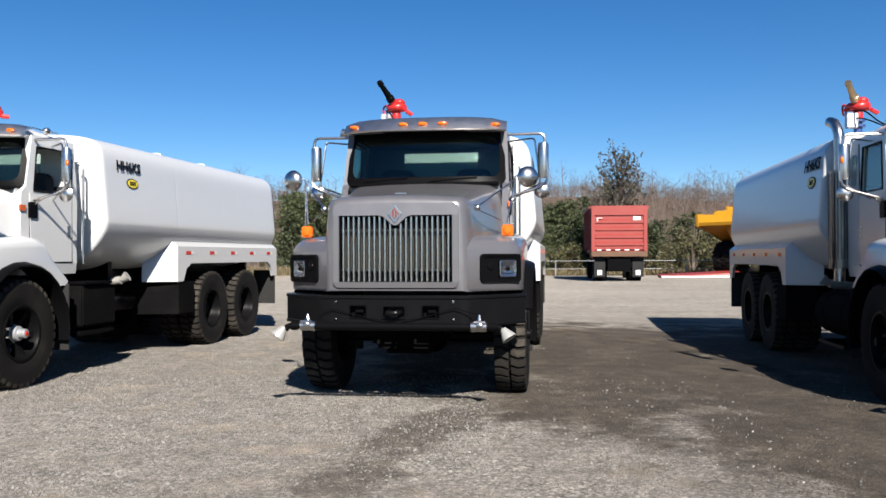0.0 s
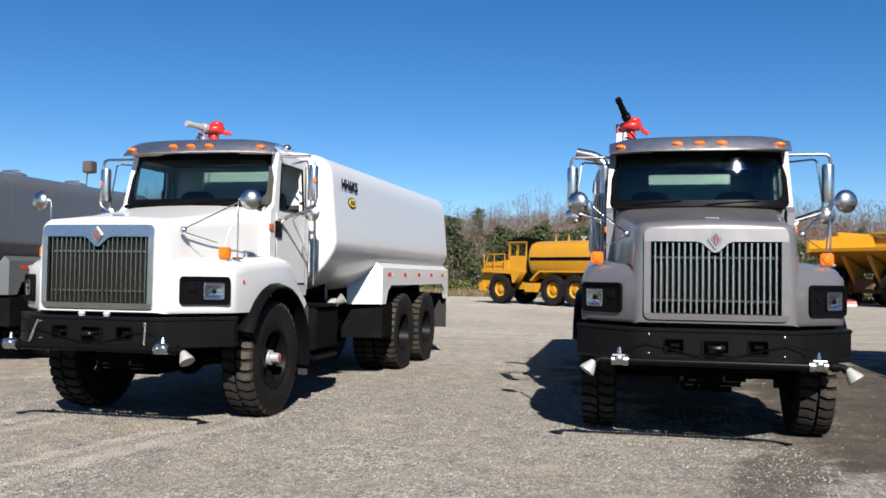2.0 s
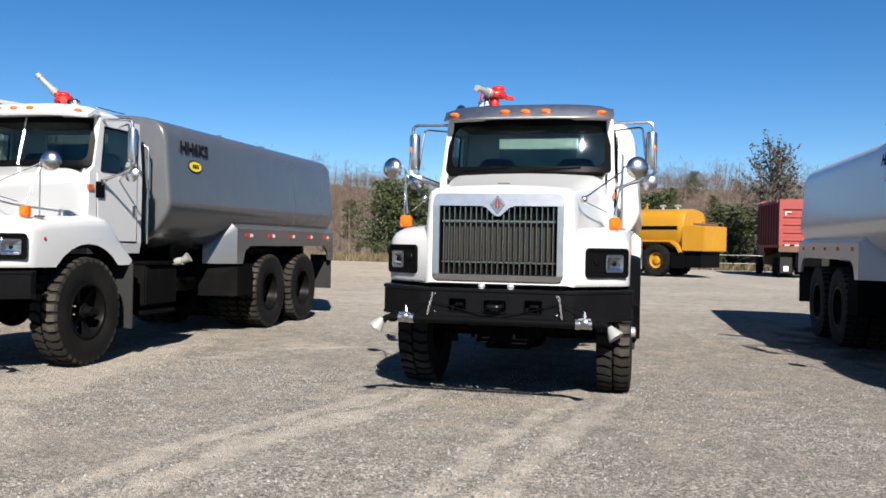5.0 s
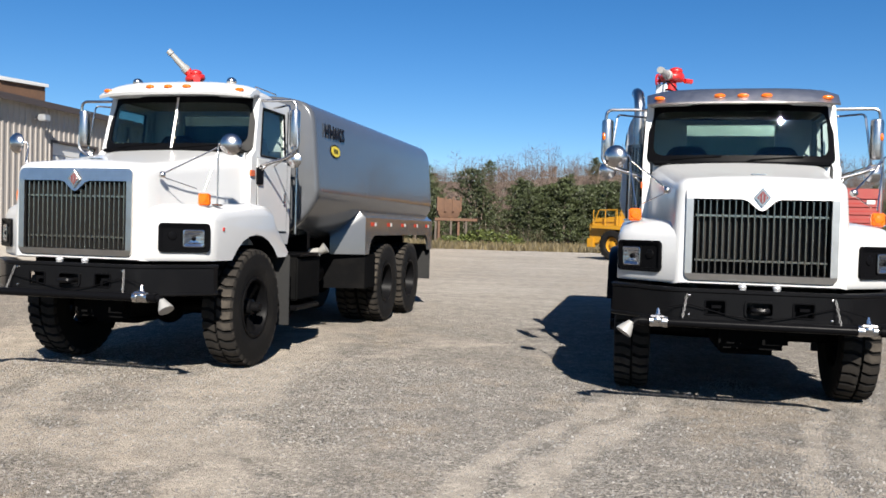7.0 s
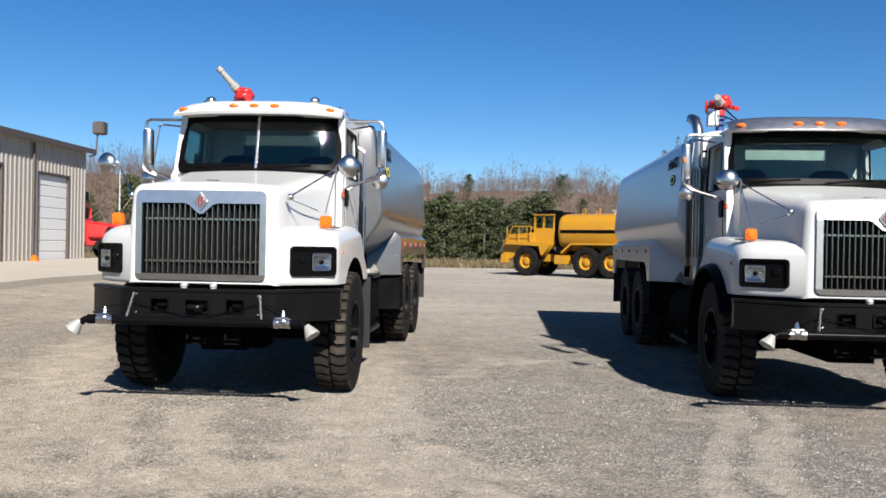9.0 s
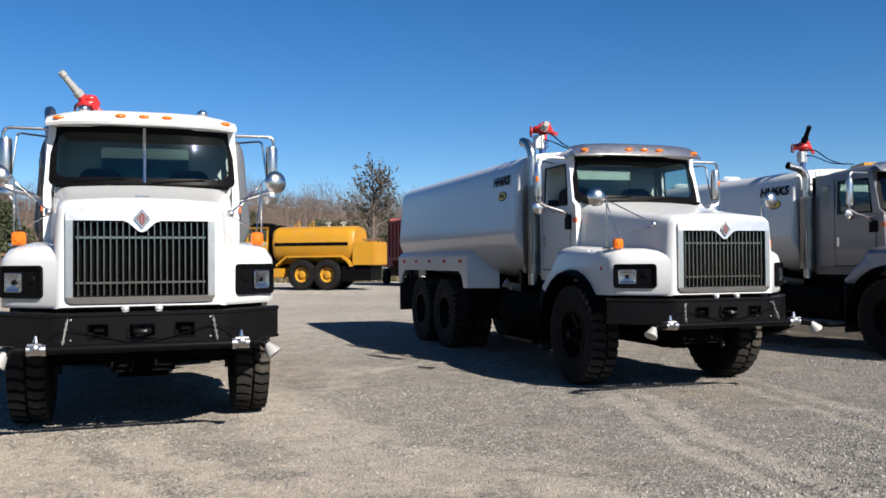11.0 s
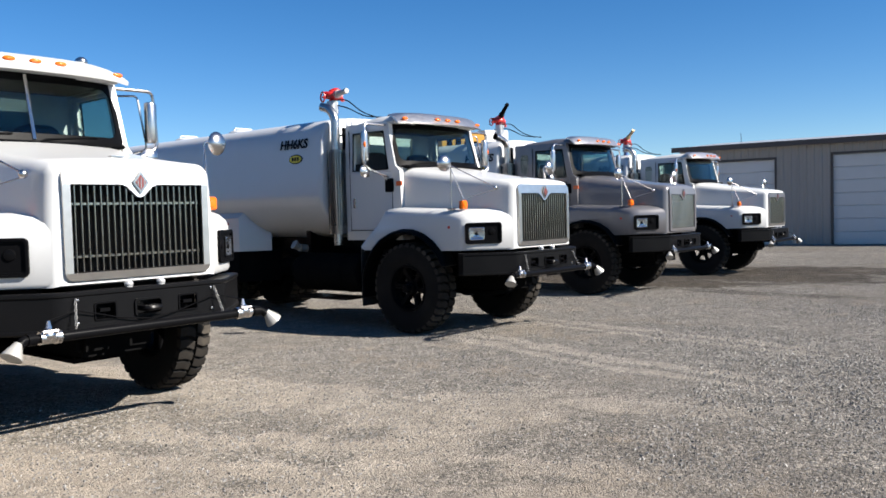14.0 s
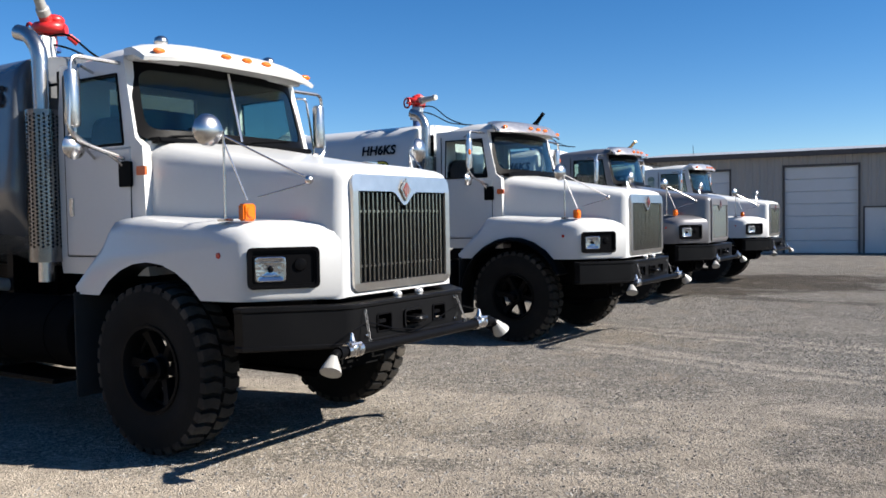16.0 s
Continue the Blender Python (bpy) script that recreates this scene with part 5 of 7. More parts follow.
    loop = [base + side * 0.115 * math.cos(a) * 0.85 + Vector((0, 0, 1)).lerp(side.cross(Vector((0, 0, 1))), 0.85).normalized() * 0.085 * math.sin(a) + Vector((0, 0, 0.06))
            for a in (2 * math.pi * k / 16 for k in range(17))]
    tube(bm, loop, 0.05, 10)
    hand = base + side * 0.17 + Vector((0, 0, 0.02))
    tube(bm, [hand + d.cross(side) * 0.075 * math.cos(a) + d * 0.075 * math.sin(a) for a in (2 * math.pi * k / 14 for k in range(15))], 0.014, 6)
    tube(bm, [base, hand], 0.022, 6)
    tube(bm, [base + Vector((0, 0, 0.03)), base - side * 0.15 + Vector((0, 0, 0.03))], 0.05, 10)
    blob(bm, base + Vector((0, 0, 0.09)), 0.07, 0.07, 0.062, None, 12, 8)
    tube(bm, [base + Vector((0, 0, 0.05)), base + d * 0.16 + Vector((0, 0, 0.05))], [0.065, 0.055], 10)
    tube(bm, [base - d * 0.02 - side * 0.16, base - d * 0.10 - side * 0.22], 0.03, 8)
    blob(bm, base + Vector((0, 0, 0.12)) - side * 0.05, 0.085, 0.08, 0.05, None, 12, 8)
    for v in bm.verts:
        if v.co.z > 3.5:
            v.co = base + (v.co - base) * 1.03
    part("cannon_body", bm, RED, cannon)
    bm = bmesh.new()
    q = base + d * 0.15 + Vector((0, 0, 0.05))
    tube(bm, [q, q + d * 0.06, q + d * 0.07, q + d * 0.29, q + d * 0.30, q + d * 0.36], [0.06, 0.06, 0.048, 0.036, 0.046, 0.04], 12)
    part("nozzle", bm, nozzle_mat, cannon)
    bm = bmesh.new()
    box(bm, cx + 0.05, cx + 0.19, cy + 0.05, cy + 0.18, 3.30, 3.50, 0.01)
    part("control_box", bm, GALV, cannon)
    bm = bmesh.new()
    tube(bm, bend([(cx + 0.12, cy + 0.1, 3.5), (cx + 0.05, cy + 0.35, 3.52), (cx - 0.1, cy + 0.55, 3.30), (cx - 0.2, cy + 0.8, 3.2)], 0.1), 0.010, 6)
    tube(bm, bend([(cx + 0.12, cy + 0.1, 3.45), (cx, cy + 0.3, 3.40), (cx - 0.2, cy + 0.5, 3.25), (cx - 0.3, cy + 0.9, 3.2)], 0.1), 0.010, 6)
    part("control_cable", bm, PLASTIC, cannon)
    return root


def truck_pose(x, y, z, deg):
    """Trucks face -y, turned by that many degrees."""
    return pose(x, y, z, 0, 0, 180 + deg)


truck_a = water_truck("white water truck with polished visor and upright exhaust, parked on gravel", truck_pose(5.59, 8.08, -0.07, -6.3), WHITE, TANKWHITE, VISOR, SURROUND, ext=0.35,
                      nozzle=(0.5, 0.75, 0.55), nozzle_mat=BRASS)
truck_b = water_truck("silver-grey water truck with white tank, parked on gravel", truck_pose(-0.676, 8.597, 0.0, -6.12), SILVER, TANKWHITE, VISOR, SILVER, ext=0.35,
                      nozzle=(0.40, 0.85, 0.72), nozzle_mat=PLASTIC, cannon_up=0.06, cannon_out=0.05, guides=False, mirror_lamps=False, bar_half=0.0105, grille_bar=BAR_BRIGHT, core=True)
truck_c = water_truck("white water truck with polished visor and white tank, parked on gravel", truck_pose(-6.583, 8.748, 0.0, -7.67), WHITE, TANKWHITE, VISOR, SURROUND,
                      nozzle=(0.30, 0.95, 0.02), nozzle_mat=PALE, core=True, open_window=True, text_wide=1.05, hubcap=GALV)
truck_d = water_truck("white water truck with grey tank and split windshield, parked on gravel", truck_pose(-12.997, 9.182, 0.01, -7.41) @ Matrix.Diagonal((1, 1, 1.02, 1)), WHITE, GREY, WHITE, SURROUND, split=True, flare=False,
                      nozzle=(0.62, 0.45, 0.74), nozzle_mat=PALE, cannon_up=-0.10, mirror_lamps=False, text_up=-0.02, text_wide=1.3)


# ---- ground ----
def sstep(t):
    t = max(0.0, min(1.0, t))
    return t * t * (3 - 2 * t)


def gz(x, y):
    """Height of the yard: level under the trucks, rising a little to the shed, falling away behind its far edge."""
    side = -0.07 * sstep((x - 1.8) / 2.0)
    return side + 0.44 * sstep((-x - 15) / 9) * sstep((y - 12) / 13) * (1 - sstep((y - 50) / 12)) + 0.18 * sstep((y - 16) / 34) - 6.0 * sstep((y - 60) / 30)


def ground_mesh():
    def axis(lo, hi, fine0, fine1, step):
        vals = list(np.arange(fine0, fine1, step))
        v, s = fine1, step
        while v < hi:
            vals.append(v)
            s *= 1.22
            v += s
        vals.append(hi)
        v, s = fine0, step
        low = []
        while v > lo:
            s *= 1.22
            v -= s
            low.append(max(v, lo))
        return sorted(set(low + vals))
    xs, ys = axis(-900, 900, -45, 40, 1.0), axis(-700, 1200, -8, 80, 1.0)
    verts = [(x, y, gz(x, y) + (0.03 * noise.noise((x * 0.35, y * 0.35, 0)) if not (-16 < x < 10 and 6 < y < 19) else 0.0) - (0.03 if (-16 < x < 10 and 6 < y < 19) else 0.03)) for y in ys for x in xs]
    nx = len(xs)
    faces = [(j * nx + i, j * nx + i + 1, (j + 1) * nx + i + 1, (j + 1) * nx + i) for j in range(len(ys) - 1) for i in range(nx - 1)]
    me = bpy.data.meshes.new("ground")
    me.from_pydata(verts, [], faces)
    me.polygons.foreach_set("use_smooth", [True] * len(me.polygons))
    me.materials.append(GRAVEL)
    return me


ground = tagged(new("ground", ground_mesh()), "pale crushed-stone gravel yard with sandy wheel tracks", "gravel yard", kind="structure")
ground.location.z = 0.03


def scatter_stones(count, seed):
    """Loose chips, thickest along the walk: three-sided stones with a flat top."""
    g = np.random.default_rng(seed)
    n = count
    x = g.uniform(-18.5, 6.5, n)
    near = g.random(n) < 0.82
    y = np.where(near, 2.6 + 8.0 * g.random(n) ** 1.7, g.uniform(0.5, 17, n))
    dark_ground = (x > 0.2) & (y > 4.6) & (g.random(n) < 0.93)
    x, y = x[~dark_ground], y[~dark_ground]
    n = len(x)
    z = np.array([gz(a, b) for a, b in zip(x, y)])
    s = 0.0042 + 0.0085 * g.random(n) ** 2.5
    a0 = g.uniform(0, 6.283, n)
    verts = np.zeros((n, 6, 3))
    for j in range(3):
        for top in (0, 1):
            b = a0 + 2.094 * j + g.uniform(-0.45, 0.45, n)
            r = s * (g.uniform(0.45, 0.85, n) if top else g.uniform(0.9, 1.35, n))
            verts[:, j + 3 * top, 0] = x + r * np.cos(b)
            verts[:, j + 3 * top, 1] = y + r * np.sin(b)
            verts[:, j + 3 * top, 2] = z + (s * g.uniform(0.5, 1.1, n) if top else -0.003)
    k = 6 * np.arange(n)
    faces = np.stack([k + 3, k + 4, k + 5], axis=1).tolist()
    for j in range(3):
        q = (j + 1) % 3
        faces += np.stack([k + j, k + q, k + 3 + q, k + 3 + j], axis=1).tolist()
    me = bpy.data.meshes.new("loose_gravel")
    me.from_pydata(verts.reshape(-1, 3).tolist(), [], faces)
    me.materials.append(STONE)
    return tagged(new("loose_gravel", me), "loose pale limestone chips on the yard", "gravel", kind="stuff")


scatter_stones(150000, 4)


# ---- sheds ----
def ribbed_wall(bm, length, z0, z1, openings, rib=0.30, depth=0.03, thick=0.15):
    """Vertical ribbed siding along local x with its face at y = 0 towards -y, and openings (x0, x1, top) left out."""
    cuts = sorted({0.0, length, *[v for o in openings for v in o[:2]]})
    for a, b in zip(cuts, cuts[1:]):
        tops = [o[2] for o in openings if o[0] <= a + 1e-6 and o[1] >= b - 1e-6]
        lo = tops[0] if tops else z0
        n = max(1, round((b - a) / rib))
        pts = []
        for k in range(n):
            u = a + (b - a) * k / n
            w = (b - a) / n
            pts += [(u, 0), (u + w * 0.55, 0), (u + w * 0.65, -depth), (u + w * 0.90, -depth)]
        pts.append((b, 0))
        back = [(b, thick), (a, thick)]
        loft(bm, [[(x, y, z) for x, y in pts + back] for z in (lo, z1)])


def roller_door(parent, x0, x1, z0, z1, slats=8):
    h = (z1 - z0) / slats
    d = part("roller_door", boxes((x0, x1, 0.12, 0.14, z0, z1)), DOORW, parent, "white panelled roller door, closed", smooth=0)
    for k in range(slats):
        bm = bmesh.new()
        loft(bm, [[(x, 0.117, 0.004), (x, 0.085, 0.03), (x, 0.085, h - 0.03), (x, 0.117, h - 0.006)] for x in (x0, x1)])
        p = part("door_panel", bm, DOORW, d, smooth=0)
        p.location.z = z0 + k * h
    bm = bmesh.new()
    for a, b, c, e in ((x0 - 0.09, x0, z0, z1 + 0.09), (x1, x1 + 0.09, z0, z1 + 0.09), (x0, x1, z1, z1 + 0.09)):
        box(bm, a, b, -0.04, 0.14, c, e)
    part("door_frame", bm, ROOF_TRIM, d)
    return d


def passage_door(parent, x0, x1, z0, z1):
    d = part("door", boxes((x0, x1, 0.04, 0.09, z0, z1)), DOORW, parent, "plain white steel door")
    bm = bmesh.new()
    for a, b, c, e in ((x0 - 0.06, x0, z0, z1 + 0.06), (x1, x1 + 0.06, z0, z1 + 0.06), (x0, x1, z1, z1 + 0.06)):
        box(bm, a, b, -0.04, 0.12, c, e)
    part("door_frame", bm, ROOF_TRIM, d)
    bm = bmesh.new()
    tube(bm, [(x1 - 0.1, 0.04, z0 + 1.02), (x1 - 0.1, -0.03, z0 + 1.02), (x1 - 0.2, -0.03, z0 + 1.02)], 0.012, 6)
    part("door_handle", bm, GALV, d)


def shed(name, label, m, length, depth, z0, z1, openings, rib):
    root = thing(name, label, "metal building", m)
    bm = bmesh.new()
    ribbed_wall(bm, length, z0, z1, openings, rib)
    part("wall", bm, SIDING, root, smooth=0)
    part("wall", boxes((-0.0, 0.15, 0.155, depth, z0, z1), (length - 0.15, length, 0.155, depth, z0, z1), (0.15, length - 0.15, depth - 0.15, depth, z0, z1)), SIDING, root)
    bm = bmesh.new()
    loft(bm, [[(-0.25, -0.32, z1 - 0.06), (-0.25, -0.32, z1 + 0.10), (-0.25, depth / 2, z1 + depth * 0.05), (-0.25, depth + 0.3, z1 + 0.1), (-0.25, depth + 0.3, z1 - 0.0), (-0.25, depth / 2, z1 + depth * 0.05 - 0.12), (-0.25, 0.0, z1 + 0.002)],
              [(length + 0.25, -0.32, z1 - 0.06), (length + 0.25, -0.32, z1 + 0.10), (length + 0.25, depth / 2, z1 + depth * 0.05), (length + 0.25, depth + 0.3, z1 + 0.1), (length + 0.25, depth + 0.3, z1 - 0.0), (length + 0.25, depth / 2, z1 + depth * 0.05 - 0.12), (length + 0.25, 0.0, z1 + 0.002)]])
    roof = part("roof", bm, GALV, root, "low metal roof with a dark eave")
    part("eave_trim", boxes((-0.3, length + 0.3, -0.36, -0.325, z1 - 0.10, z1 + 0.13)), ROOF_TRIM, roof)
    return root


# shed at the -x side: its doored wall runs away from the trucks
ang_l = 83.75
shed_l = shed("metal_shed", "tan ribbed metal shed with white roller doors and dark eave", pose(-28.55, 14.29, -0.06, 0, 0, ang_l) @ Matrix.Diagonal((1.035, 1, 1, 1)), 26.6, 16, 0.2, 5.84,
              [(10.4, 14.3, 4.62), (15.75, 16.86, 3.08), (17.04, 19.9, 4.62), (22.4, 25.1, 4.55)], 0.30)
for x0, x1, z1 in ((10.5, 14.2, 4.55), (17.12, 19.82, 4.55), (22.48, 25.02, 4.48)):
    roller_door(shed_l, x0, x1, 0.70, z1)
passage_door(shed_l, 15.82, 16.80, 0.72, 3.02)
bm = bmesh.new()
tube(bm, [(22.0, -0.08, 0.8), (22.0, -0.08, 5.7)], 0.06, 8)
part("downspout", bm, ROOF_TRIM, shed_l)
for x in (16.15,):
    bm = bmesh.new()
    box(bm, x - 0.17, x + 0.17, -0.55, -0.25, 5.22, 5.46, 0.03)
    tube(bm, [(x, -0.25, 5.4), (x, 0.0, 5.3)], 0.03, 6)
    part("wall_floodlight", bm, GALV, shed_l)
bm = bmesh.new()
tube(bm, bend([(26.5, -0.2, 5.6), (26.9, -0.35, 5.75), (27.0, -0.35, 6.7)], 0.1), 0.035, 8)
box(bm, 26.75, 27.25, -0.75, -0.2, 6.7, 7.3, 0.05)
part("corner_floodlight", bm, ROOF_TRIM, shed_l, "dark box floodlight on an arm")
slab = new("pavement")
tagged(slab, "pale concrete apron before the shed", "concrete apron", kind="structure")
slab.matrix_world = pose(-28.55, 14.29, -0.06, 0, 0, ang_l) @ Matrix.Diagonal((1.035, 1, 1, 1))
def apron_slab(a, b):
    """One cast slab that falls from the wall to the gravel."""
    rows = []
    for y in (-0.02, -3.2, -6.4):
        ring = []
        for x in (a, b):
            w = slab.matrix_world @ Vector((x, y, 0))
            t = sstep(-y / 6.4)
            ring.append((x, y, max(0.715 + 0.0028 * x, gz(w.x, w.y) + 0.25) * (1 - t) + (gz(w.x, w.y) + 0.25) * t))
        rows.append(ring + [(b, y, -0.1), (a, y, -0.1)])
    bm = bmesh.new()
    loft(bm, rows)
    part("slab", bm, CONCRETE, slab, smooth=0)


for k in range(6):
    apron_slab(2.5 + k * 4.3, 6.78 + k * 4.3)
bm = bmesh.new()
tube(bm, [(21.4, -0.5, 0.75), (21.4, -0.5, 0.95), (21.4, -0.5, 1.05)], [0.2, 0.14, 0.05], 10)
cone = tagged(new("traffic_cone"), "faded orange cone by the shed wall", "cone")
cone.matrix_world = slab.matrix_world.copy()
part("cone_body", bm, AMBER, cone)

# shed at the +x side: faces -x
shed_r = shed("metal_shed", "tan ribbed metal shed with two large white doors", pose(21.60, 15.0, -0.07, 0, 0, -90) @ Matrix.Diagonal((0.978, 0.978, 0.978, 1)), 34, 16, -0.1, 4.42,
              [(1.3, 4.3, 3.88), (6.5, 9.65, 3.96), (9.75, 10.75, 2.06), (13.5, 17.5, 3.96)], 0.30)
for x0, x1 in ((1.39, 4.21), (6.59, 9.56), (13.59, 17.41)):
    roller_door(shed_r, x0, x1, 0.0, 3.87 if x0 > 2 else 3.79, 7)
passage_door(shed_r, 9.82, 10.68, 0.02, 2.0)
bm = bmesh.new()
tube(bm, [(2.1, 3.0, 4.7), (2.06, 3.0, 5.3)], 0.012, 5)
part("antenna", bm, BLACK, shed_r)


# ---- machines behind the row ----
def big_wheel(parent, x, y, r, w, rim, flip=1):
    """A large machine wheel whose axle lies along local x."""
    bm = bmesh.new()
    h = w / 2
    lathe(bm, [(-h * 0.6, r * 0.50), (-h, r * 0.60), (-h, r * 0.88), (-h * 0.8, r * 0.96), (h * 0.8, r * 0.96), (h, r * 0.88), (h, r * 0.60), (h * 0.6, r * 0.50)], 30, close=True)
    n = 20
    for k in range(n):
        for s in (-1, 1):
            a0 = 2 * math.pi * (k + (0.25 if s > 0 else 0.75)) / n
            da = 0.09
            cs = [bm.verts.new((s * xx, rr * math.cos(a0 + e * da), rr * math.sin(a0 + e * da))) for xx, rr in ((0.02, r), (h * 0.98, r * 0.985), (h, r * 0.90), (0.02, r * 0.93)) for e in (-1, 1)]
            for q in ((0, 1, 3, 2), (2, 3, 5, 4), (0, 2, 4, 6), (1, 3, 5, 7)):
                bm.faces.new([cs[i] for i in q])
    key = ("mw", r, w)
    if key not in MESHES:
        wheel = part("wheel", bm, RUBBER, parent, "large dusty off-road tyre")
        MESHES[key] = wheel.data
    else:
        bm.free()
        wheel = new("wheel", MESHES[key])
        wheel.parent = parent
        tagged(wheel, "large dusty off-road tyre")
    wheel.matrix_local = Matrix.Translation((x, y, r))
    bm = bmesh.new()
    f = flip
    lathe(bm, [(f * h * 0.75, r * 0.56), (f * h * 0.55, r * 0.50), (f * h * 0.1, r * 0.46), (f * h * 0.05, r * 0.30), (f * h * 0.4, r * 0.24), (f * h * 0.5, r * 0.14), (f * h * 0.5, 0.0)], 24)
    part("rim", bm, rim, wheel, "yellow wheel rim" if rim is YELLOW else "")
    return wheel


def haul_tanker(m):
    """Articulated hauler with a tank; local +y ahead, origin under the front axle."""
    root = thing("articulated_water_tanker", "yellow articulated water tanker with black stripe on gravel", "tanker", m)
    for s in (-1, 1):
        for y in (0.0, -4.3, -6.0):
            big_wheel(root, s * 1.18, y, 0.92, 0.62, YELLOW, s)
    bm = boxes((-0.5, 0.5, -8.0, 1.5, 0.9, 1.35), (-0.75, 0.75, -7.0, -3.2, 0.75, 1.1))
    part("frame", bm, YELLOW, root)
    bm = bmesh.new()
    prof = [(1.85, 1.15), (1.85, 2.25), (1.6, 2.50), (-0.4, 2.70), (-0.4, 1.35), (0.75, 1.35), (0.95, 1.05), (1.5, 0.95)]
    extrude_profile(bm, prof, lambda p, d: (d, p[0], p[1]), -1.05, 1.05)
    bmesh.ops.bevel(bm, geom=bm.edges[:], offset=0.05, segments=2, affect="EDGES")
    part("hood", bm, YELLOW, root)
    for s in (-1, 1):
        bm = bmesh.new()
        ring = [(1.5, 1.92), (1.5, 2.10), (-0.95, 2.10), (-1.75, 2.02), (-1.75, 1.90), (-1.35, 1.35), (-1.2, 1.28), (-1.12, 1.36), (-1.0, 1.84), (0.9, 1.92)]
        extrude_profile(bm, ring, lambda p, d: (d, p[0], p[1]), min(s * 0.9, s * 1.5), max(s * 0.9, s * 1.5))
        part("mudguard", bm, YELLOW, root)
        bm = boxes((min(s * 0.9, s * 1.25), max(s * 0.9, s * 1.25), 1.55, 2.0, 0.75, 1.3), (s * 1.0 - 0.05, s * 1.0 + 0.05, 1.75, 1.95, 1.25, 2.2), bevel=0.02)
        part("front_guard", bm, YELLOW, root)
    for s in (-1, 1):
        bm = bmesh.new()
        for y in (1.5, 0.6, -0.3):
            tube(bm, [(s * 1.3, y, 2.1), (s * 1.3, y, 3.05)], 0.03, 6)
        tube(bm, bend([(s * 1.3, 1.5, 2.1), (s * 1.3, 1.1, 3.05), (s * 1.3, -0.3, 3.05)], 0.1), 0.03, 6)
        tube(bm, [(s * 1.3, 1.45, 2.55), (s * 1.3, -0.3, 2.55)], 0.025, 6)
        part("handrail", bm, YELLOW, root)
    bm = bmesh.new()
    for x, y in ((-0.85, -0.35), (0.85, -0.35), (-0.85, -1.0), (0.85, -1.0), (-0.85, -1.75), (0.85, -1.75)):
        loft(bm, [[(x - 0.06, y - 0.06, 2.2), (x + 0.06, y - 0.06, 2.2), (x + 0.06, y + 0.06, 2.2), (x - 0.06, y + 0.06, 2.2)],
                  [(x * 0.95 - 0.06, y - 0.06, 3.75), (x * 0.95 + 0.06, y - 0.06, 3.75), (x * 0.95 + 0.06, y + 0.06, 3.75), (x * 0.95 - 0.06, y + 0.06, 3.75)]])
    box(bm, -0.93, 0.93, -1.82, -0.28, 1.9, 2.95, 0.04)
    box(bm, -0.95, 0.95, -1.9, -0.2, 3.7, 3.85, 0.05)
    part("operator_cab", bm, YELLOW, root)
    g = part("cab_glass", boxes((-0.88, 0.88, -1.74, -0.36, 2.96, 3.7)), GLASS, root)
    part("cab_inside", boxes((-0.7, 0.7, -1.6, -0.6, 2.0, 3.0), (-0.6, 0.6, -1.62, -1.5, 3.0, 3.5), bevel=0.05), INSIDE, root)
    # Black box stands in for the dark shaded gap between cab and tank.
    bm = boxes((-1.0, 1.0, -2.5, -1.95, 1.0, 3.85), bevel=0.05)
    part("engine_screen", bm, PLASTIC, root)
    part("roof_rack", boxes((-1.0, 1.0, -2.3, -0.35, 3.87, 3.95), (-0.7, 0.7, -1.6, -0.7, 3.95, 4.08), bevel=0.02), PLASTIC, root)
    half = catmull([(0, 1.55), (0.6, 1.6), (1.15, 1.95), (1.38, 2.5), (1.40, 2.9), (1.25, 3.45), (0.85, 3.75), (0, 3.85)], 3)
    loop = [(p.x, p.y) for p in half] + [(-p.x, p.y) for p in reversed(half[1:-1])]
    bm = bmesh.new()
    loft(bm, [[(x * k, y, 2.7 + (z - 2.7) * k) for x, z in loop] for y, k in ((-2.3, 0.93), (-2.4, 0.985), (-2.55, 1.0), (-7.2, 1.0), (-7.6, 0.985), (-7.75, 0.93))])
    tank = part("tank", bm, YELLOW, root)
    for s in (-1, 1):
        part("stripe", boxes((s * 1.412 - 0.012, s * 1.412 + 0.012, -7.4, -2.5, 2.64, 2.84)), PLASTIC, tank, "black stripe along the tank")
    for y in (-3.4, -4.4):
        bm = bmesh.new()
        tube(bm, bend([(-0.3, y - 0.3, 3.75), (-0.3, y - 0.3, 4.15), (0.3, y + 0.2, 4.15), (0.3, y + 0.2, 3.75)], 0.1), 0.04, 6)
        part("grab_hoop", bm, YELLOW, tank)
    for y in (-5.6, -6.6):
        bm = bmesh.new()
        tube(bm, [(0, y, 3.75), (0, y, 3.95)], 0.09, 12)
        tube(bm, [(0, y - 0.18, 4.02), (0, y + 0.18, 4.02)], 0.07, 10)
        tube(bm, [(0, y, 3.95), (0, y, 4.02)], 0.05, 8)
        part("vent_cap", bm, PALE, tank)
    bm = bmesh.new()
    for s in (-1, 1):
        prof = [(-2.6, 1.5), (-2.9, 1.75), (-3.3, 2.05), (-7.0, 2.05), (-7.5, 1.75), (-7.7, 1.4), (-7.55, 1.36), (-7.35, 1.68), (-6.95, 1.95), (-3.35, 1.95), (-2.95, 1.65), (-2.6, 1.40)]
        extrude_profile(bm, prof, lambda p, d: (d, p[0], p[1]), min(s * 0.85, s * 1.5), max(s * 0.85, s * 1.5))
    box(bm, -1.45, -0.9, -3.0, -2.1, 0.75, 1.3, 0.03)
    box(bm, 0.9, 1.45, -3.0, -2.1, 0.75, 1.3, 0.03)
    part("rear_fender", bm, YELLOW, root)
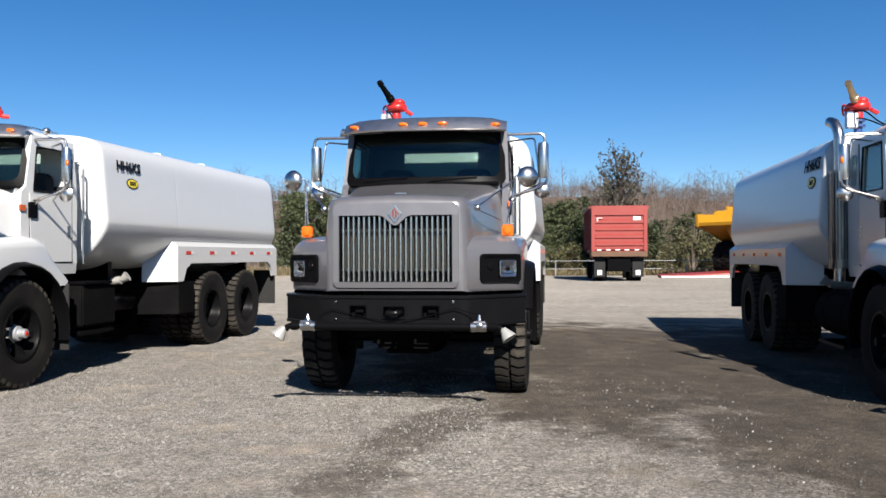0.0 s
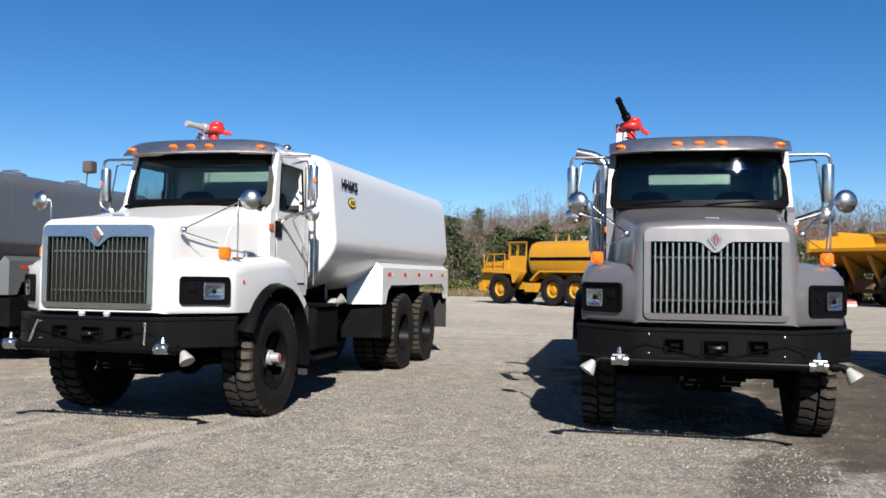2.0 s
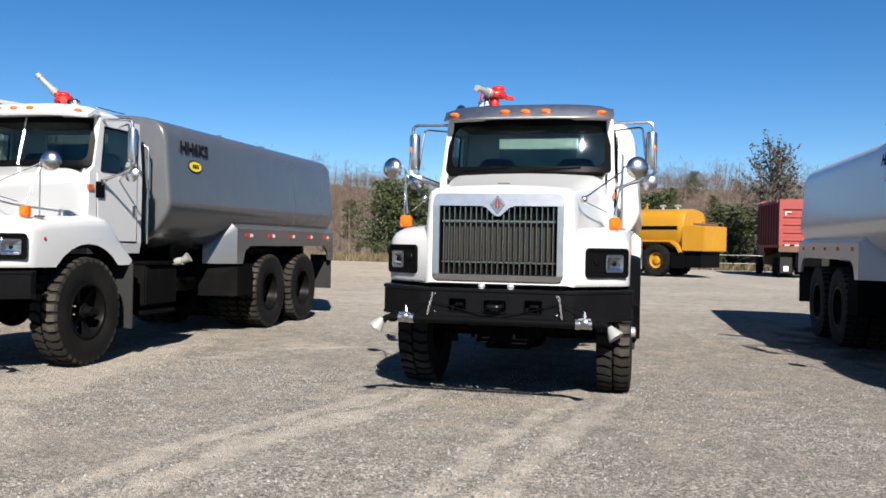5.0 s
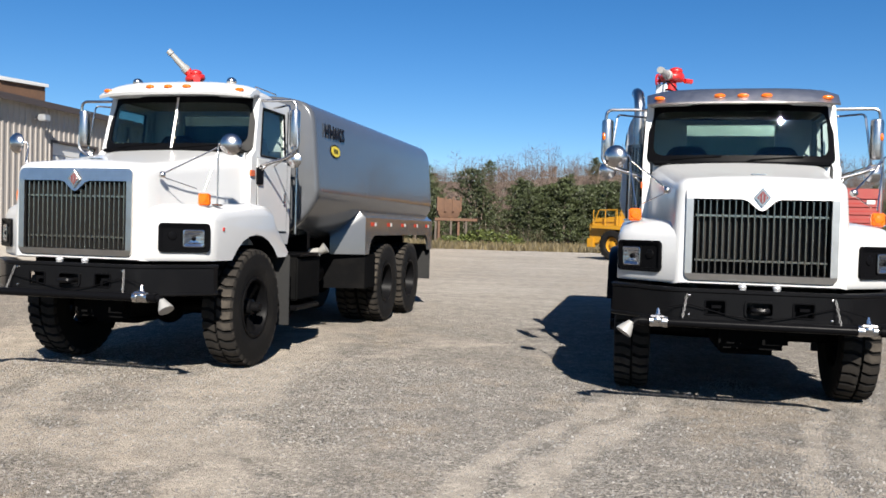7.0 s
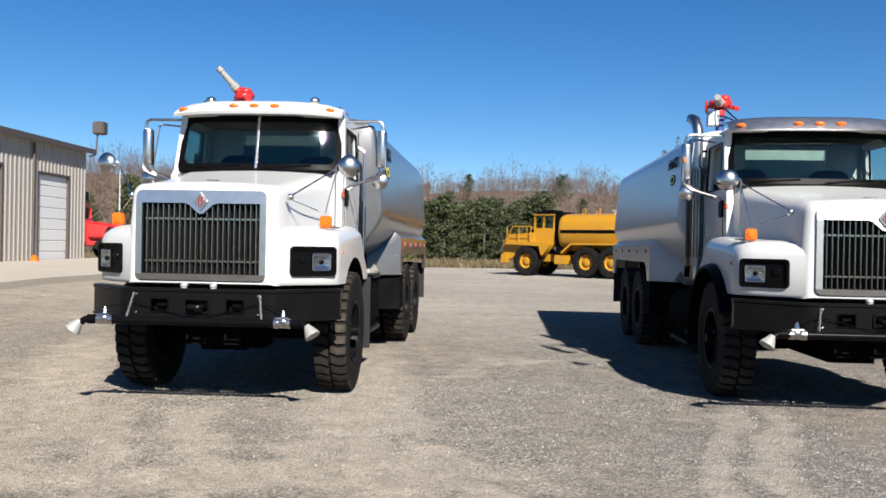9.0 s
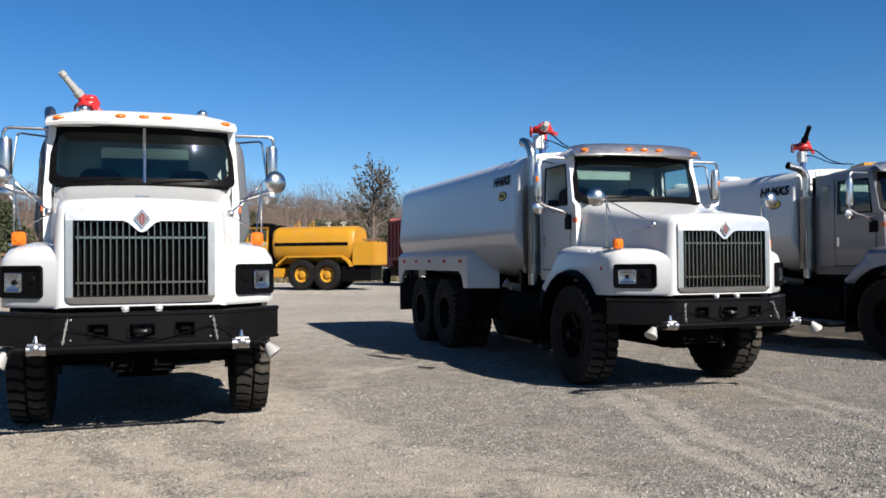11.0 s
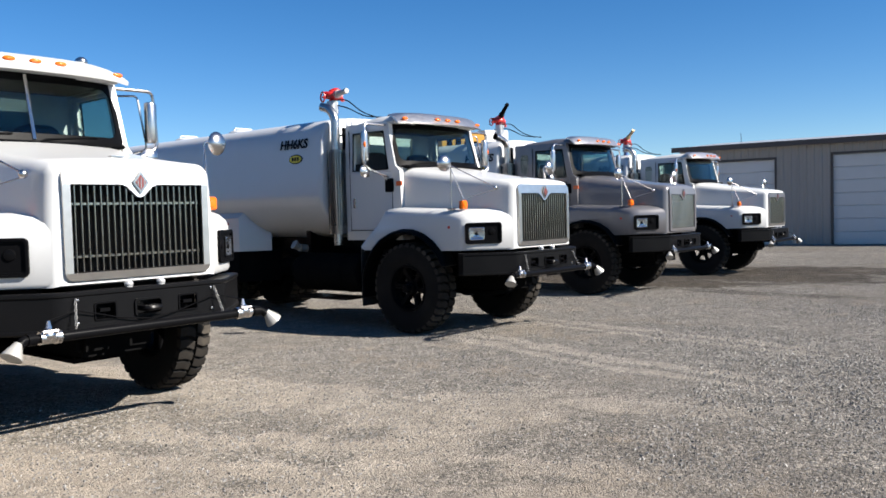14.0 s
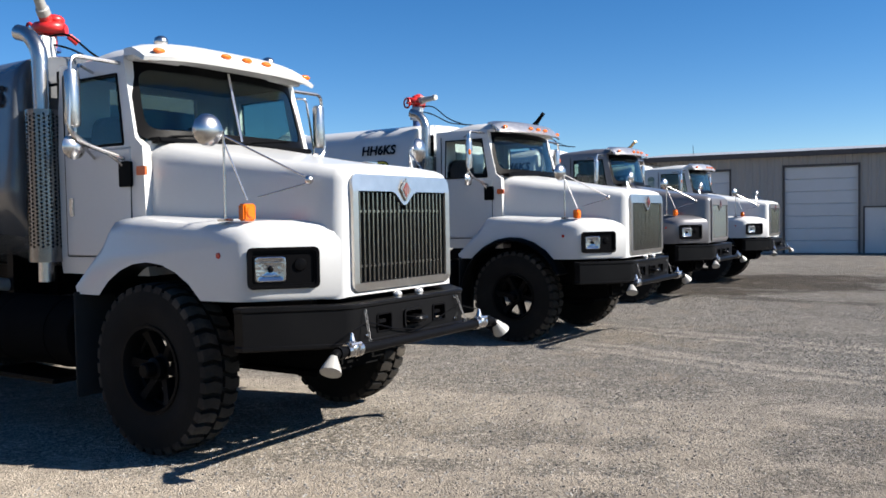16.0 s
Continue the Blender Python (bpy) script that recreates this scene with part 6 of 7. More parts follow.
    bm = boxes((-1.35, 1.35, -9.1, -7.65, 1.45, 2.85), bevel=0.04)
    part("pump_box", bm, YELLOW, root)
    bm = bmesh.new()
    for s in (-0.9, 0.0, 0.9):
        tube(bm, bend([(s - 0.35, -8.9, 2.84), (s - 0.35, -8.9, 3.05), (s + 0.35, -8.9, 3.05), (s + 0.35, -8.9, 2.84)], 0.06), 0.03, 6)
    tube(bm, [(-1.3, -8.4, 2.95), (1.3, -8.4, 2.95)], 0.06, 8)
    part("spray_pipes", bm, RUST, root)
    part("rear_undercarriage", boxes((-1.1, 1.1, -8.8, -7.2, 0.55, 1.44), (-1.35, -1.25, -7.8, -7.0, 0.5, 1.4), (1.25, 1.35, -7.8, -7.0, 0.5, 1.4)), PLASTIC, root)
    return root


def rigid_hauler(m):
    """Rigid haul truck seen from behind; local +y ahead, origin under the rear axle."""
    root = thing("haul_truck", "yellow rigid haul truck with empty raised-tail dump body", "dump truck", m)
    for s in (-1, 1):
        big_wheel(root, s * 2.05, 0, 1.08, 0.62, YELLOW, s)
        big_wheel(root, s * 1.38, 0, 1.08, 0.62, YELLOW, s)
        big_wheel(root, s * 1.75, 4.3, 1.08, 0.62, YELLOW, s)
    bm = boxes((-0.55, 0.55, -0.8, 6.0, 0.95, 1.55), (-1.0, 1.0, -0.35, 0.35, 0.75, 1.4), bevel=0.05)
    part("frame", bm, RUST, root)
    # dump body: floor rises to the tail
    sec = [(-2.2, 3.05), (-1.2, 2.75), (0.6, 2.0), (3.6, 1.85), (4.2, 2.3), (4.3, 3.9)]
    fl = sec + [(y - 0.02, z + 0.18) for y, z in reversed(sec)]
    body = part("dump_body", extrude_profile(bmesh.new(), fl, lambda p, d: (d, p[0], p[1]), -2.375, 2.375), YELLOW, root, "empty yellow steel dump body")
    for s in (-1, 1):
        side = [(-2.25, 3.0), (-1.2, 2.72), (0.6, 1.98), (3.6, 1.85), (4.3, 2.3), (4.3, 4.2), (0.9, 4.15), (0.6, 4.05), (-0.4, 3.98), (-0.6, 3.75), (-2.3, 3.72)]
        part("side_wall", extrude_profile(bmesh.new(), side, lambda p, d: (s * d, p[0], p[1]), 2.38, 2.55), YELLOW, body)
        for y in (0.9, 2.2, 3.5):
            part("side_rib", box(bmesh.new(), min(s * 2.552, s * 2.7), max(s * 2.552, s * 2.7), y - 0.12, y + 0.12, 2.1, 4.098, 0.02), YELLOW, body)
        part("top_rail", box(bmesh.new(), min(s * 2.56, s * 2.72), max(s * 2.56, s * 2.72), 0.8, 4.3, 4.1, 4.3, 0.04), YELLOW, body)
    bm = bmesh.new()
    for s in (-0.75, 0.75):
        loft(bm, [[(s - 0.14, -1.6, 2.83), (s + 0.14, -1.6, 2.83), (s + 0.14, 0.3, 2.05), (s - 0.14, 0.3, 2.05)],
                  [(s - 0.10, -0.4, 1.2), (s + 0.10, -0.4, 1.2), (s + 0.10, 0.1, 1.1), (s - 0.10, 0.1, 1.1)]])
    part("body_hinge", bm, YELLOW, root)
    bm = boxes((-1.9, 1.9, 4.5, 6.8, 1.6, 2.6), (-1.9, -0.2, 4.6, 6.0, 2.6, 3.9), (-2.5, 2.5, 3.9, 6.4, 4.25, 4.4), bevel=0.05)
    part("cab_and_hood", bm, YELLOW, root)
    return root


def red_dump_truck(m):
    """Road dump truck; local +y ahead, origin under the tail."""
    root = thing("dump_truck", "faded red dump truck with closed ribbed tailgate", "dump truck", m)
    body = part("dump_body", boxes((-1.4, 1.4, 0.1, 5.6, 1.6, 1.75)), DUMP_RED, root)
    part("front_wall", boxes((-1.4, 1.4, 5.5, 5.6, 1.752, 4.3)), DUMP_RED, body)
    for s in (-1, 1):
        part("side_wall", boxes((min(s * 1.40, s * 1.50), max(s * 1.40, s * 1.50), 0.1, 5.6, 1.75, 4.05)), DUMP_RED, body)
        for k in range(8):
            y = 0.5 + k * 0.7
            part("side_rib", boxes((min(s * 1.502, s * 1.58), max(s * 1.502, s * 1.58), y - 0.06, y + 0.06, 1.75, 3.97)), DUMP_RED, body)
        part("top_rail", boxes((min(s * 1.42, s * 1.62), max(s * 1.42, s * 1.62), 0.1, 5.6, 3.98, 4.12)), DUMP_RED, body)
    bm = bmesh.new()
    box(bm, -1.40, 1.40, 0.0, 0.06, 1.75, 4.1)
    for x0, x1, z0, z1 in ((-1.52, -1.32, 1.65, 4.15), (1.32, 1.52, 1.65, 4.15), (-1.32, 1.32, 3.62, 4.15)):
        box(bm, x0, x1, -0.09, 0.09, z0, z1, 0.015)
    for z in (2.05, 2.46, 2.88, 3.28):
        loft(bm, [[(x, 0.0, z - 0.13), (x, -0.07, z - 0.08), (x, -0.07, z + 0.06), (x, 0.0, z + 0.12)] for x in (-1.31, 1.31)])
    gate = part("tailgate", bm, DUMP_RED, root)
    part("tail_sill", boxes((-1.52, 1.52, -0.09, 0.09, 1.36, 1.648), bevel=0.015), RUST, root, "rusty orange sill under the tailgate")
    for x in (-1.1, -0.6, -0.1, 0.4, 0.95):
        part("reflector_strip", boxes((x - 0.12, x + 0.12, -0.098, -0.091, 1.70, 1.76)), TAPE_WHITE, gate)
    part("licence_bars", boxes((0.75, 1.15, -0.10, -0.076, 3.35, 3.55), (-1.22, -1.16, -0.10, -0.076, 3.3, 3.5), (-1.16, -0.9, -0.10, -0.076, 3.46, 3.5)), TAPE_WHITE, gate)
    part("chassis_frame", boxes((-0.62, 0.62, 0.1, 8.5, 0.55, 1.35), (-1.3, 1.3, 0.35, 0.6, 0.75, 1.34)), PLASTIC, root)
    for y in (1.0, 2.35, 7.2):
        for s in (-1, 1):
            big_wheel(root, s * 1.12, y, 0.52, 0.30, RIM, s)
            if y < 5:
                big_wheel(root, s * 0.78, y, 0.52, 0.30, RIM, s)
    for s in (-1, 1):
        part("mudflap", boxes((min(s * 0.75, s * 1.35), max(s * 0.75, s * 1.35), 0.3, 0.33, 0.25, 1.4)), FLAP, root)
        part("mudflap_badge", boxes((s * 1.05 - 0.13, s * 1.05 + 0.13, 0.292, 0.299, 0.35, 0.62)), TAPE_WHITE, root)
    bm = boxes((-1.1, 1.1, 5.9, 7.4, 1.2, 3.0), (-0.9, 0.9, 7.4, 9.0, 1.1, 2.2), bevel=0.1)
    part("cab", bm, DUMP_RED, root)
    return root


def red_tractor(m):
    """Red road tractor seen from its side; local +y ahead."""
    root = thing("road_tractor", "bright red long-nosed road tractor beside the shed", "truck", m)
    bm = bmesh.new()
    loft(bm, [[(x * w, y, z) for x, z in ((-1, 0.75), (-1, t - 0.15), (-0.8, t), (0.8, t), (1, t - 0.15), (1, 0.75))] for y, w, t in ((2.3, 0.75, 1.75), (2.1, 0.85, 1.9), (0.4, 0.95, 2.1), (0.35, 1.0, 2.15))])
    part("hood", bm, RED, root)
    bm = boxes((-1.1, 1.1, -1.2, 0.35, 0.9, 2.2), (-1.1, 1.1, -1.25, 0.2, 2.9, 3.1), (-1.1, -1.0, -1.2, -1.0, 2.2, 2.9), (1.0, 1.1, -1.2, -1.0, 2.2, 2.9), (-1.1, -1.0, 0.1, 0.25, 2.2, 2.9), (1.0, 1.1, 0.1, 0.25, 2.2, 2.9), bevel=0.04)
    cab = part("cab", bm, RED, root)
    part("cab_inside", boxes((-0.95, 0.95, -1.1, 0.1, 2.2, 2.88)), INSIDE, cab)
    part("roof_fairing", boxes((-1.0, 1.0, -1.6, 0.1, 3.1, 3.9), bevel=0.15), PLASTIC, root)
    bm = boxes((-0.5, 0.5, -5.5, 2.2, 0.7, 1.0))
    part("chassis_frame", bm, PLASTIC, root)
    part("bumper", boxes((-1.15, 1.15, 2.2, 2.4, 0.5, 0.95), bevel=0.03), CHROME_DULL, root)
    for s in (-1, 1):
        for y in (1.3, -3.4, -4.7):
            big_wheel(root, s * 1.0, y, 0.55, 0.32, GALV, s)
        part("fender", boxes((min(s * 0.85, s * 1.2), max(s * 0.85, s * 1.2), 0.5, 2.1, 1.12, 1.4), bevel=0.08), RED, root)
    return root


def on_yard(x, y, deg):
    return pose(x, y, gz(x, y), 0, 0, deg)


tk_dir = math.degrees(math.atan2(0.63, -0.77)) - 90
haul_tanker(on_yard(-3.27, 46.6, tk_dir) @ Matrix.Diagonal((0.817, 0.817, 0.86, 1)))
rigid_hauler(on_yard(17.97, 53.75, -52) @ Matrix.Diagonal((1.07, 1.07, 1.07, 1)))
red_dump_truck(on_yard(8.15, 46.4, -4) @ Matrix.Diagonal((0.983, 0.983, 0.992, 1)))
red_tractor(on_yard(-28.4, 49.6, -82))
slabm = thing("steel_ramp", "red painted steel ramp lying on the gravel", "ramp", on_yard(14.3, 53.93, -3))
bm = bmesh.new()
loft(bm, [[(-2.3, y, z) for y, z in ((-0.7, 0), (-0.6, 0.12), (0.7, 0.2), (0.7, 0))], [(2.6, y, z) for y, z in ((-0.7, 0), (-0.6, 0.32), (0.7, 0.45), (0.7, 0))]])
part("ramp_deck", bm, DUMP_RED, slabm)
part("ramp_edge", boxes((-2.3, 2.6, -0.73, -0.70, 0.02, 0.12)), TAPE_WHITE, slabm)

rust_bin = thing("ore_bin", "rusty steel bin on a trestle by the trees", "hopper", pose(-20.5, 139.1, -2.4, 0, 0, 8) @ Matrix.Diagonal((1.75, 1.75, 1.9, 1)))
bm = bmesh.new()
loft(bm, [[(-0.8, -0.8, 3.0), (0.8, -0.8, 3.0), (0.8, 0.8, 3.0), (-0.8, 0.8, 3.0)], [(-1.1, -1.1, 3.6), (1.1, -1.1, 3.6), (1.1, 1.1, 3.6), (-1.1, 1.1, 3.6)],
          [(-1.1, -1.1, 4.7), (1.1, -1.1, 4.45), (1.1, 1.1, 4.45), (-1.1, 1.1, 4.7)]])
part("bin", bm, RUST, rust_bin)
for x in (-0.9, 0.9):
    for y in (-0.9, 0.9):
        part("leg", boxes((x - 0.1, x + 0.1, y - 0.1, y + 0.1, -0.5, 3.0)), RUST, rust_bin)
part("cross_beam", boxes((-1.3, 2.6, -1.1, 1.1, 2.75, 2.98)), RUST, rust_bin)
for x in (-1.05, -0.35, 0.35, 1.05):
    part("bin_rib", boxes((x - 0.07, x + 0.07, -1.22, -1.105, 3.55, 4.75)), RUST, rust_bin)
for x in (-1.2, 0.2, 1.6):
    part("trestle_post", boxes((x - 0.09, x + 0.09, -1.05, -0.87, 0.0, 2.75)), BARK, rust_bin)

conveyor = thing("elevated_conveyor_house", "rusty elevated conveyor house with white roof edge", "conveyor house", pose(-50.9, 58.1, 0.0, 0, 0, -15.5) @ Matrix.Diagonal((0.63, 0.63, 0.755, 1)))
bm = bmesh.new()
loft(bm, [[(-9, -3, 10.9), (-9, -3, 15.2), (-9, 3, 15.4), (-9, 3, 10.9)], [(14, -3, 10.9), (14, -3, 13.9), (14, 3, 14.1), (14, 3, 10.9)]])
part("housing", bm, RUST, conveyor)
bm = bmesh.new()
loft(bm, [[(-9, -3.2, 15.2), (-9, -3.2, 15.55), (-9, 3.2, 15.7), (-9, 3.2, 15.4)], [(14.3, -3.2, 13.92), (14.3, -3.2, 14.25), (14.3, 3.2, 14.4), (14.3, 3.2, 14.1)]])
part("roof_edge", bm, DOORW, conveyor)
for x in (-7, 0, 7, 13):
    part("leg", boxes((x - 0.25, x + 0.25, -2.6, -2.1, 0, 10.9), (x - 0.25, x + 0.25, 2.1, 2.6, 0, 10.9)), RUST, conveyor)
    part("post", boxes((x - 0.12, x + 0.12, -3.2, -3.02, 11.0, 15.0)), RUST, conveyor)

plant = thing("screening_plant", "yellow and white screening plant cabin on legs", "machine", pose(21.42, 25.9, -0.05, 0, 0, -32))
part("cabin", boxes((0.3, 1.7, -0.8, 0.8, 4.7, 6.0), bevel=0.03), WHITE, plant)
part("hopper", boxes((-2.2, 0.28, -0.8, 0.8, 4.9, 5.85), bevel=0.03), YELLOW, plant)
part("lettering_bars", boxes((-1.9, -1.6, -0.82, -0.803, 5.1, 5.6), (-1.4, -1.1, -0.82, -0.803, 5.1, 5.6), (-0.9, -0.2, -0.82, -0.803, 5.05, 5.4)), PLASTIC, plant)
for x in (-2.0, 1.5):
    for y in (-0.7, 0.7):
        part("leg", boxes((x - 0.08, x + 0.08, y - 0.08, y + 0.08, -0.1, 4.9)), GALV, plant)

# wire fence along the yard's far edge
fence = tagged(new("fence"), "low galvanised wire fence on thin posts", "fence")
for k in range(9):
    x = 3 + 3.0 * k
    bm = bmesh.new()
    tube(bm, [(x, 59.2, -0.1), (x, 59.2, 1.2)], 0.035, 6)
    part("fence_post", bm, GALV, fence)
for h in (0.45, 1.0):
    bm = bmesh.new()
    tube(bm, [(3 + 3.0 * k, 59.16, h + 0.15) for k in range(9)], 0.018, 5)
    part("fence_rail", bm, GALV, fence)


# ---- hill, woods and scrub ----
FAR = 2.4
FAR_OUT = Matrix.Translation((-6.4, 0.55, 1.75)) @ Matrix.Diagonal((FAR, 2.5, FAR, 1)) @ Matrix.Translation((6, -0.8, -1.63))


def far_off(ob):
    """Moves a piece of the far country, modelled at a smaller size, out to its true place and size."""
    ob.matrix_world = FAR_OUT @ ob.matrix_world
    return ob


def hill(x, y):
    yp = 0.8 + (y - 0.8) * 2.5
    field = 0.06 - 0.0140 * min(max(0.0, yp - 60), 118)
    r = 9.0 + 1.0 * math.sin(x * 0.035 + 1.2) + 0.8 * math.sin(x * 0.09)
    r += 3.0 * sstep((-x - 10) / 50) + 0.5 * sstep((x - 22) / 30)
    return 1.63 + (field - 1.63) / FAR + r * sstep((y - 74) / 62) + 0.3 * sstep((y - 66) / 20) * noise.noise((x * 0.08, y * 0.08, 3))


def hill_mesh():
    xs = [-260 + 6.5 * i for i in range(81)]
    ys = [24.6 + 4.0 * j for j in range(36)]
    verts = [(x, y, hill(x, y) if j else hill(x, y) - 0.3) for j, y in enumerate(ys) for x in xs]
    nx = len(xs)
    me = bpy.data.meshes.new("hillside")
    me.from_pydata(verts, [], [(j * nx + i, j * nx + i + 1, (j + 1) * nx + i + 1, (j + 1) * nx + i) for j in range(len(ys) - 1) for i in range(nx - 1)])
    me.polygons.foreach_set("use_smooth", [True] * len(me.polygons))
    me.materials.append(WOODS_FLOOR)
    return me


far_off(tagged(new("hillside", hill_mesh()), "low hill with brown leaf litter behind the yard", "hill", kind="structure"))


def sliver(verts, faces, a, b, ra, rb):
    """A thin three-sided stick."""
    d = (b - a)
    u, w = frame_of(d)
    k = len(verts)
    for p, r in ((a, ra), (b, rb)):
        for j in range(3):
            ang = 2.094 * j
            verts.append(p + r * (math.cos(ang) * u + math.sin(ang) * w))
    for j in range(3):
        faces.append((k + j, k + (j + 1) % 3, k + 3 + (j + 1) % 3, k + 3 + j))


def bare_tree(verts, faces, p, h, rng, twigs):
    top = p + Vector((rng.uniform(-0.6, 0.6), rng.uniform(-0.5, 0.5), h))
    sliver(verts, faces, p, p.lerp(top, 0.55), 0.013 * h, 0.009 * h)
    sliver(verts, faces, p.lerp(top, 0.55), top, 0.009 * h, 0.004)
    for _ in range(twigs):
        t = rng.uniform(0.3, 0.95)
        s = p.lerp(top, t)
        a = rng.uniform(0, 6.283)
        ln = h * rng.uniform(0.15, 0.34) * (1.2 - t * 0.6)
        e = s + Vector((math.cos(a) * ln * 0.7, math.sin(a) * ln * 0.7, ln * rng.uniform(0.5, 0.95)))
        sliver(verts, faces, s, e, 0.0040 * h, 0.0018 * h)


def twig_cloud(centres, heights, per, seed):
    """Fine twigs of many crowns: slim three-cornered slivers, mostly rising."""
    g = np.random.default_rng(seed)
    c = np.repeat(centres, per, axis=0)
    h = np.repeat(heights, per)[:, None]
    n = len(c)
    d = g.normal(size=(n, 3))
    d /= np.linalg.norm(d, axis=1)[:, None]
    o = c + d * g.random((n, 1)) ** 0.45 * h * np.array([0.33, 0.33, 0.40])
    way = g.normal(size=(n, 3)) * np.array([0.6, 0.6, 0.35]) + np.array([0, 0, 0.55]) + d * 0.35
    way /= np.linalg.norm(way, axis=1)[:, None]
    ln = h * g.uniform(0.07, 0.17, (n, 1))
    side = np.cross(way, g.normal(size=(n, 3)))
    side *= (g.uniform(0.013, 0.030, (n, 1)) * (h / 5.0)) / np.linalg.norm(side, axis=1)[:, None]
    v = np.stack([o - side, o + side, o + way * ln], axis=1).reshape(-1, 3)
    return v.tolist(), np.arange(3 * n).reshape(-1, 3).tolist()


def woods():
    rng = random.Random(11)
    verts, faces = [], []
    centres, heights = [], []
    for _ in range(7600):
        y = (76.5 + 66 * rng.random() ** 0.8) if rng.random() < 0.96 else rng.uniform(66, 77)
        x = rng.uniform(-0.78 * y - 10, 0.62 * y + 6)
        h = rng.uniform(1.3, 2.6) * (rng.uniform(1.6, 2.4) if rng.random() < 0.13 else 1.0) * (1.0 + 0.25 * noise.noise((x * 0.11, y * 0.11, 5)))
        p = Vector((x, y, hill(x, y) - 0.2))
        bare_tree(verts, faces, p, h, rng, 6)
        centres.append((x, y, p.z + h * 0.64))
        heights.append(h)
    for _ in range(4200):       # brush between the trees
        y = 74 + 66 * rng.random() ** 0.9
        x = rng.uniform(-0.78 * y - 10, 0.62 * y + 6)
        h = rng.uniform(0.8, 1.6)
        centres.append((x, y, hill(x, y) + h * 0.3))
        heights.append(h)
    v2, f2 = twig_cloud(np.array(centres), np.array(heights), 95, 3)
    k = len(verts)
    me = bpy.data.meshes.new("bare_woods")
    me.from_pydata([tuple(v) for v in verts] + v2, [], faces + [(a + k, b + k, c + k) for a, b, c in f2])
    me.materials.append(TWIG)
    return far_off(tagged(new("bare_woods", me), "leafless grey-brown deciduous woods on the hill", "woods", kind="stuff"))


woods()


def tuft(verts, faces, c, size, rng, n=1):
    """Small ragged triangles round a point."""
    for _ in range(n):
        k = len(verts)
        a = Vector((rng.gauss(0, 1), rng.gauss(0, 1), rng.gauss(0, 1))).normalized()
        b = a.cross(Vector((rng.gauss(0, 1), rng.gauss(0, 1), rng.gauss(0, 1)))).normalized()
        s = size * rng.uniform(0.6, 1.4)
        verts += [c + a * s, c - a * s * 0.6 + b * s * 0.7, c - a * s * 0.6 - b * s * 0.7]
        faces.append((k, k + 1, k + 2))


def from_lists(name, verts, faces, m, parent):
    me = bpy.data.meshes.new(name)
    me.from_pydata(verts, [], faces)
    me.materials.append(m)
    ob = new(name, me)
    ob.parent = parent
    return ob


def pine(seed):
    rng = random.Random(seed)
    root = thing("pine_tree", "dense dark green pine at the yard's edge", "tree", None, "pines along the yard")
    bm = bmesh.new()
    tube(bm, [(0, 0, -0.3), (0.05, 0, 2.5), (0, 0.05, 6.0)], [0.14, 0.10, 0.02], 7)
    part("trunk", bm, BARK, root)
    verts, faces = [], []
    wide = rng.uniform(2.0, 3.1)
    for k in range(54):
        h = 0.5 + 5.3 * (k / 53)
        a = k * 2.4 + rng.uniform(-0.5, 0.5)
        ln = wide * (1.03 - h / 6.1) ** 0.5 * rng.uniform(0.4, 1.25)
        tip = Vector((math.cos(a) * ln, math.sin(a) * ln, h + ln * rng.uniform(0.05, 0.4)))
        base = Vector((0, 0, h))
        for _ in range(62):
            t = rng.uniform(0.15, 1.0) ** 0.8
            q = base.lerp(tip, t) + Vector((rng.gauss(0, 0.19), rng.gauss(0, 0.19), rng.gauss(0.02, 0.08)))
            tuft(verts, faces, q, 0.105, rng, 1)
    from_lists("crown", verts, faces, PINE, root)
    return root


def bush(seed, m, label, h=2.0):
    rng = random.Random(seed)
    root = thing("scrub_bush", label, "bush", None, "scrub along the yard")
    verts, faces = [], []
    for _ in range(9):
        a = rng.uniform(0, 6.28)
        sliver(verts, faces, Vector((0, 0, -0.2)), Vector((math.cos(a) * 0.7, math.sin(a) * 0.7, h * rng.uniform(0.6, 1.0))), 0.03, 0.01)
    from_lists("branchwork", verts, faces, TWIG, root)
    verts, faces = [], []
    lobes = [(Vector((rng.uniform(-0.8, 0.8), rng.uniform(-0.8, 0.8), h * rng.uniform(0.3, 0.85))), rng.uniform(0.35, 0.65)) for _ in range(9)]
    for c, r in lobes:
        for _ in range(95):
            d = Vector((rng.gauss(0, 1), rng.gauss(0, 1), rng.gauss(0, 1))).normalized() * r * rng.uniform(0.5, 1.05)
            tuft(verts, faces, c + d, 0.09, rng, 1)
    from_lists("foliage", verts, faces, m, root)
    return root


rng = random.Random(5)
pines = [pine(s) for s in (1, 2, 3, 4, 5, 6)]
spots = []      # x, y, size
for k in range(95):     # the dense stand
    spots.append((-8.5 + 29.0 * (k + rng.random()) / 95, rng.uniform(160, 180), rng.uniform(1.5, 2.35)))
for k in range(26):
    spots.append((rng.uniform(-36, -26), rng.uniform(150, 172), rng.uniform(1.7, 2.7)))
for k in range(10):
    spots.append((rng.uniform(-24, -10), rng.uniform(150, 180), rng.uniform(0.8, 1.5)))
spots += [(-18.2, 160, 2.5), (-14.5, 165, 1.7), (-17.0, 163, 1.9)]
for k in range(44):     # behind the red truck and the haul truck
    spots.append((rng.uniform(9.5, 27.0), rng.uniform(70, 80), rng.uniform(0.60, 0.95)))
for k in range(6):
    spots.append((rng.uniform(6.0, 9.5), rng.uniform(74, 82), rng.uniform(0.55, 0.85)))
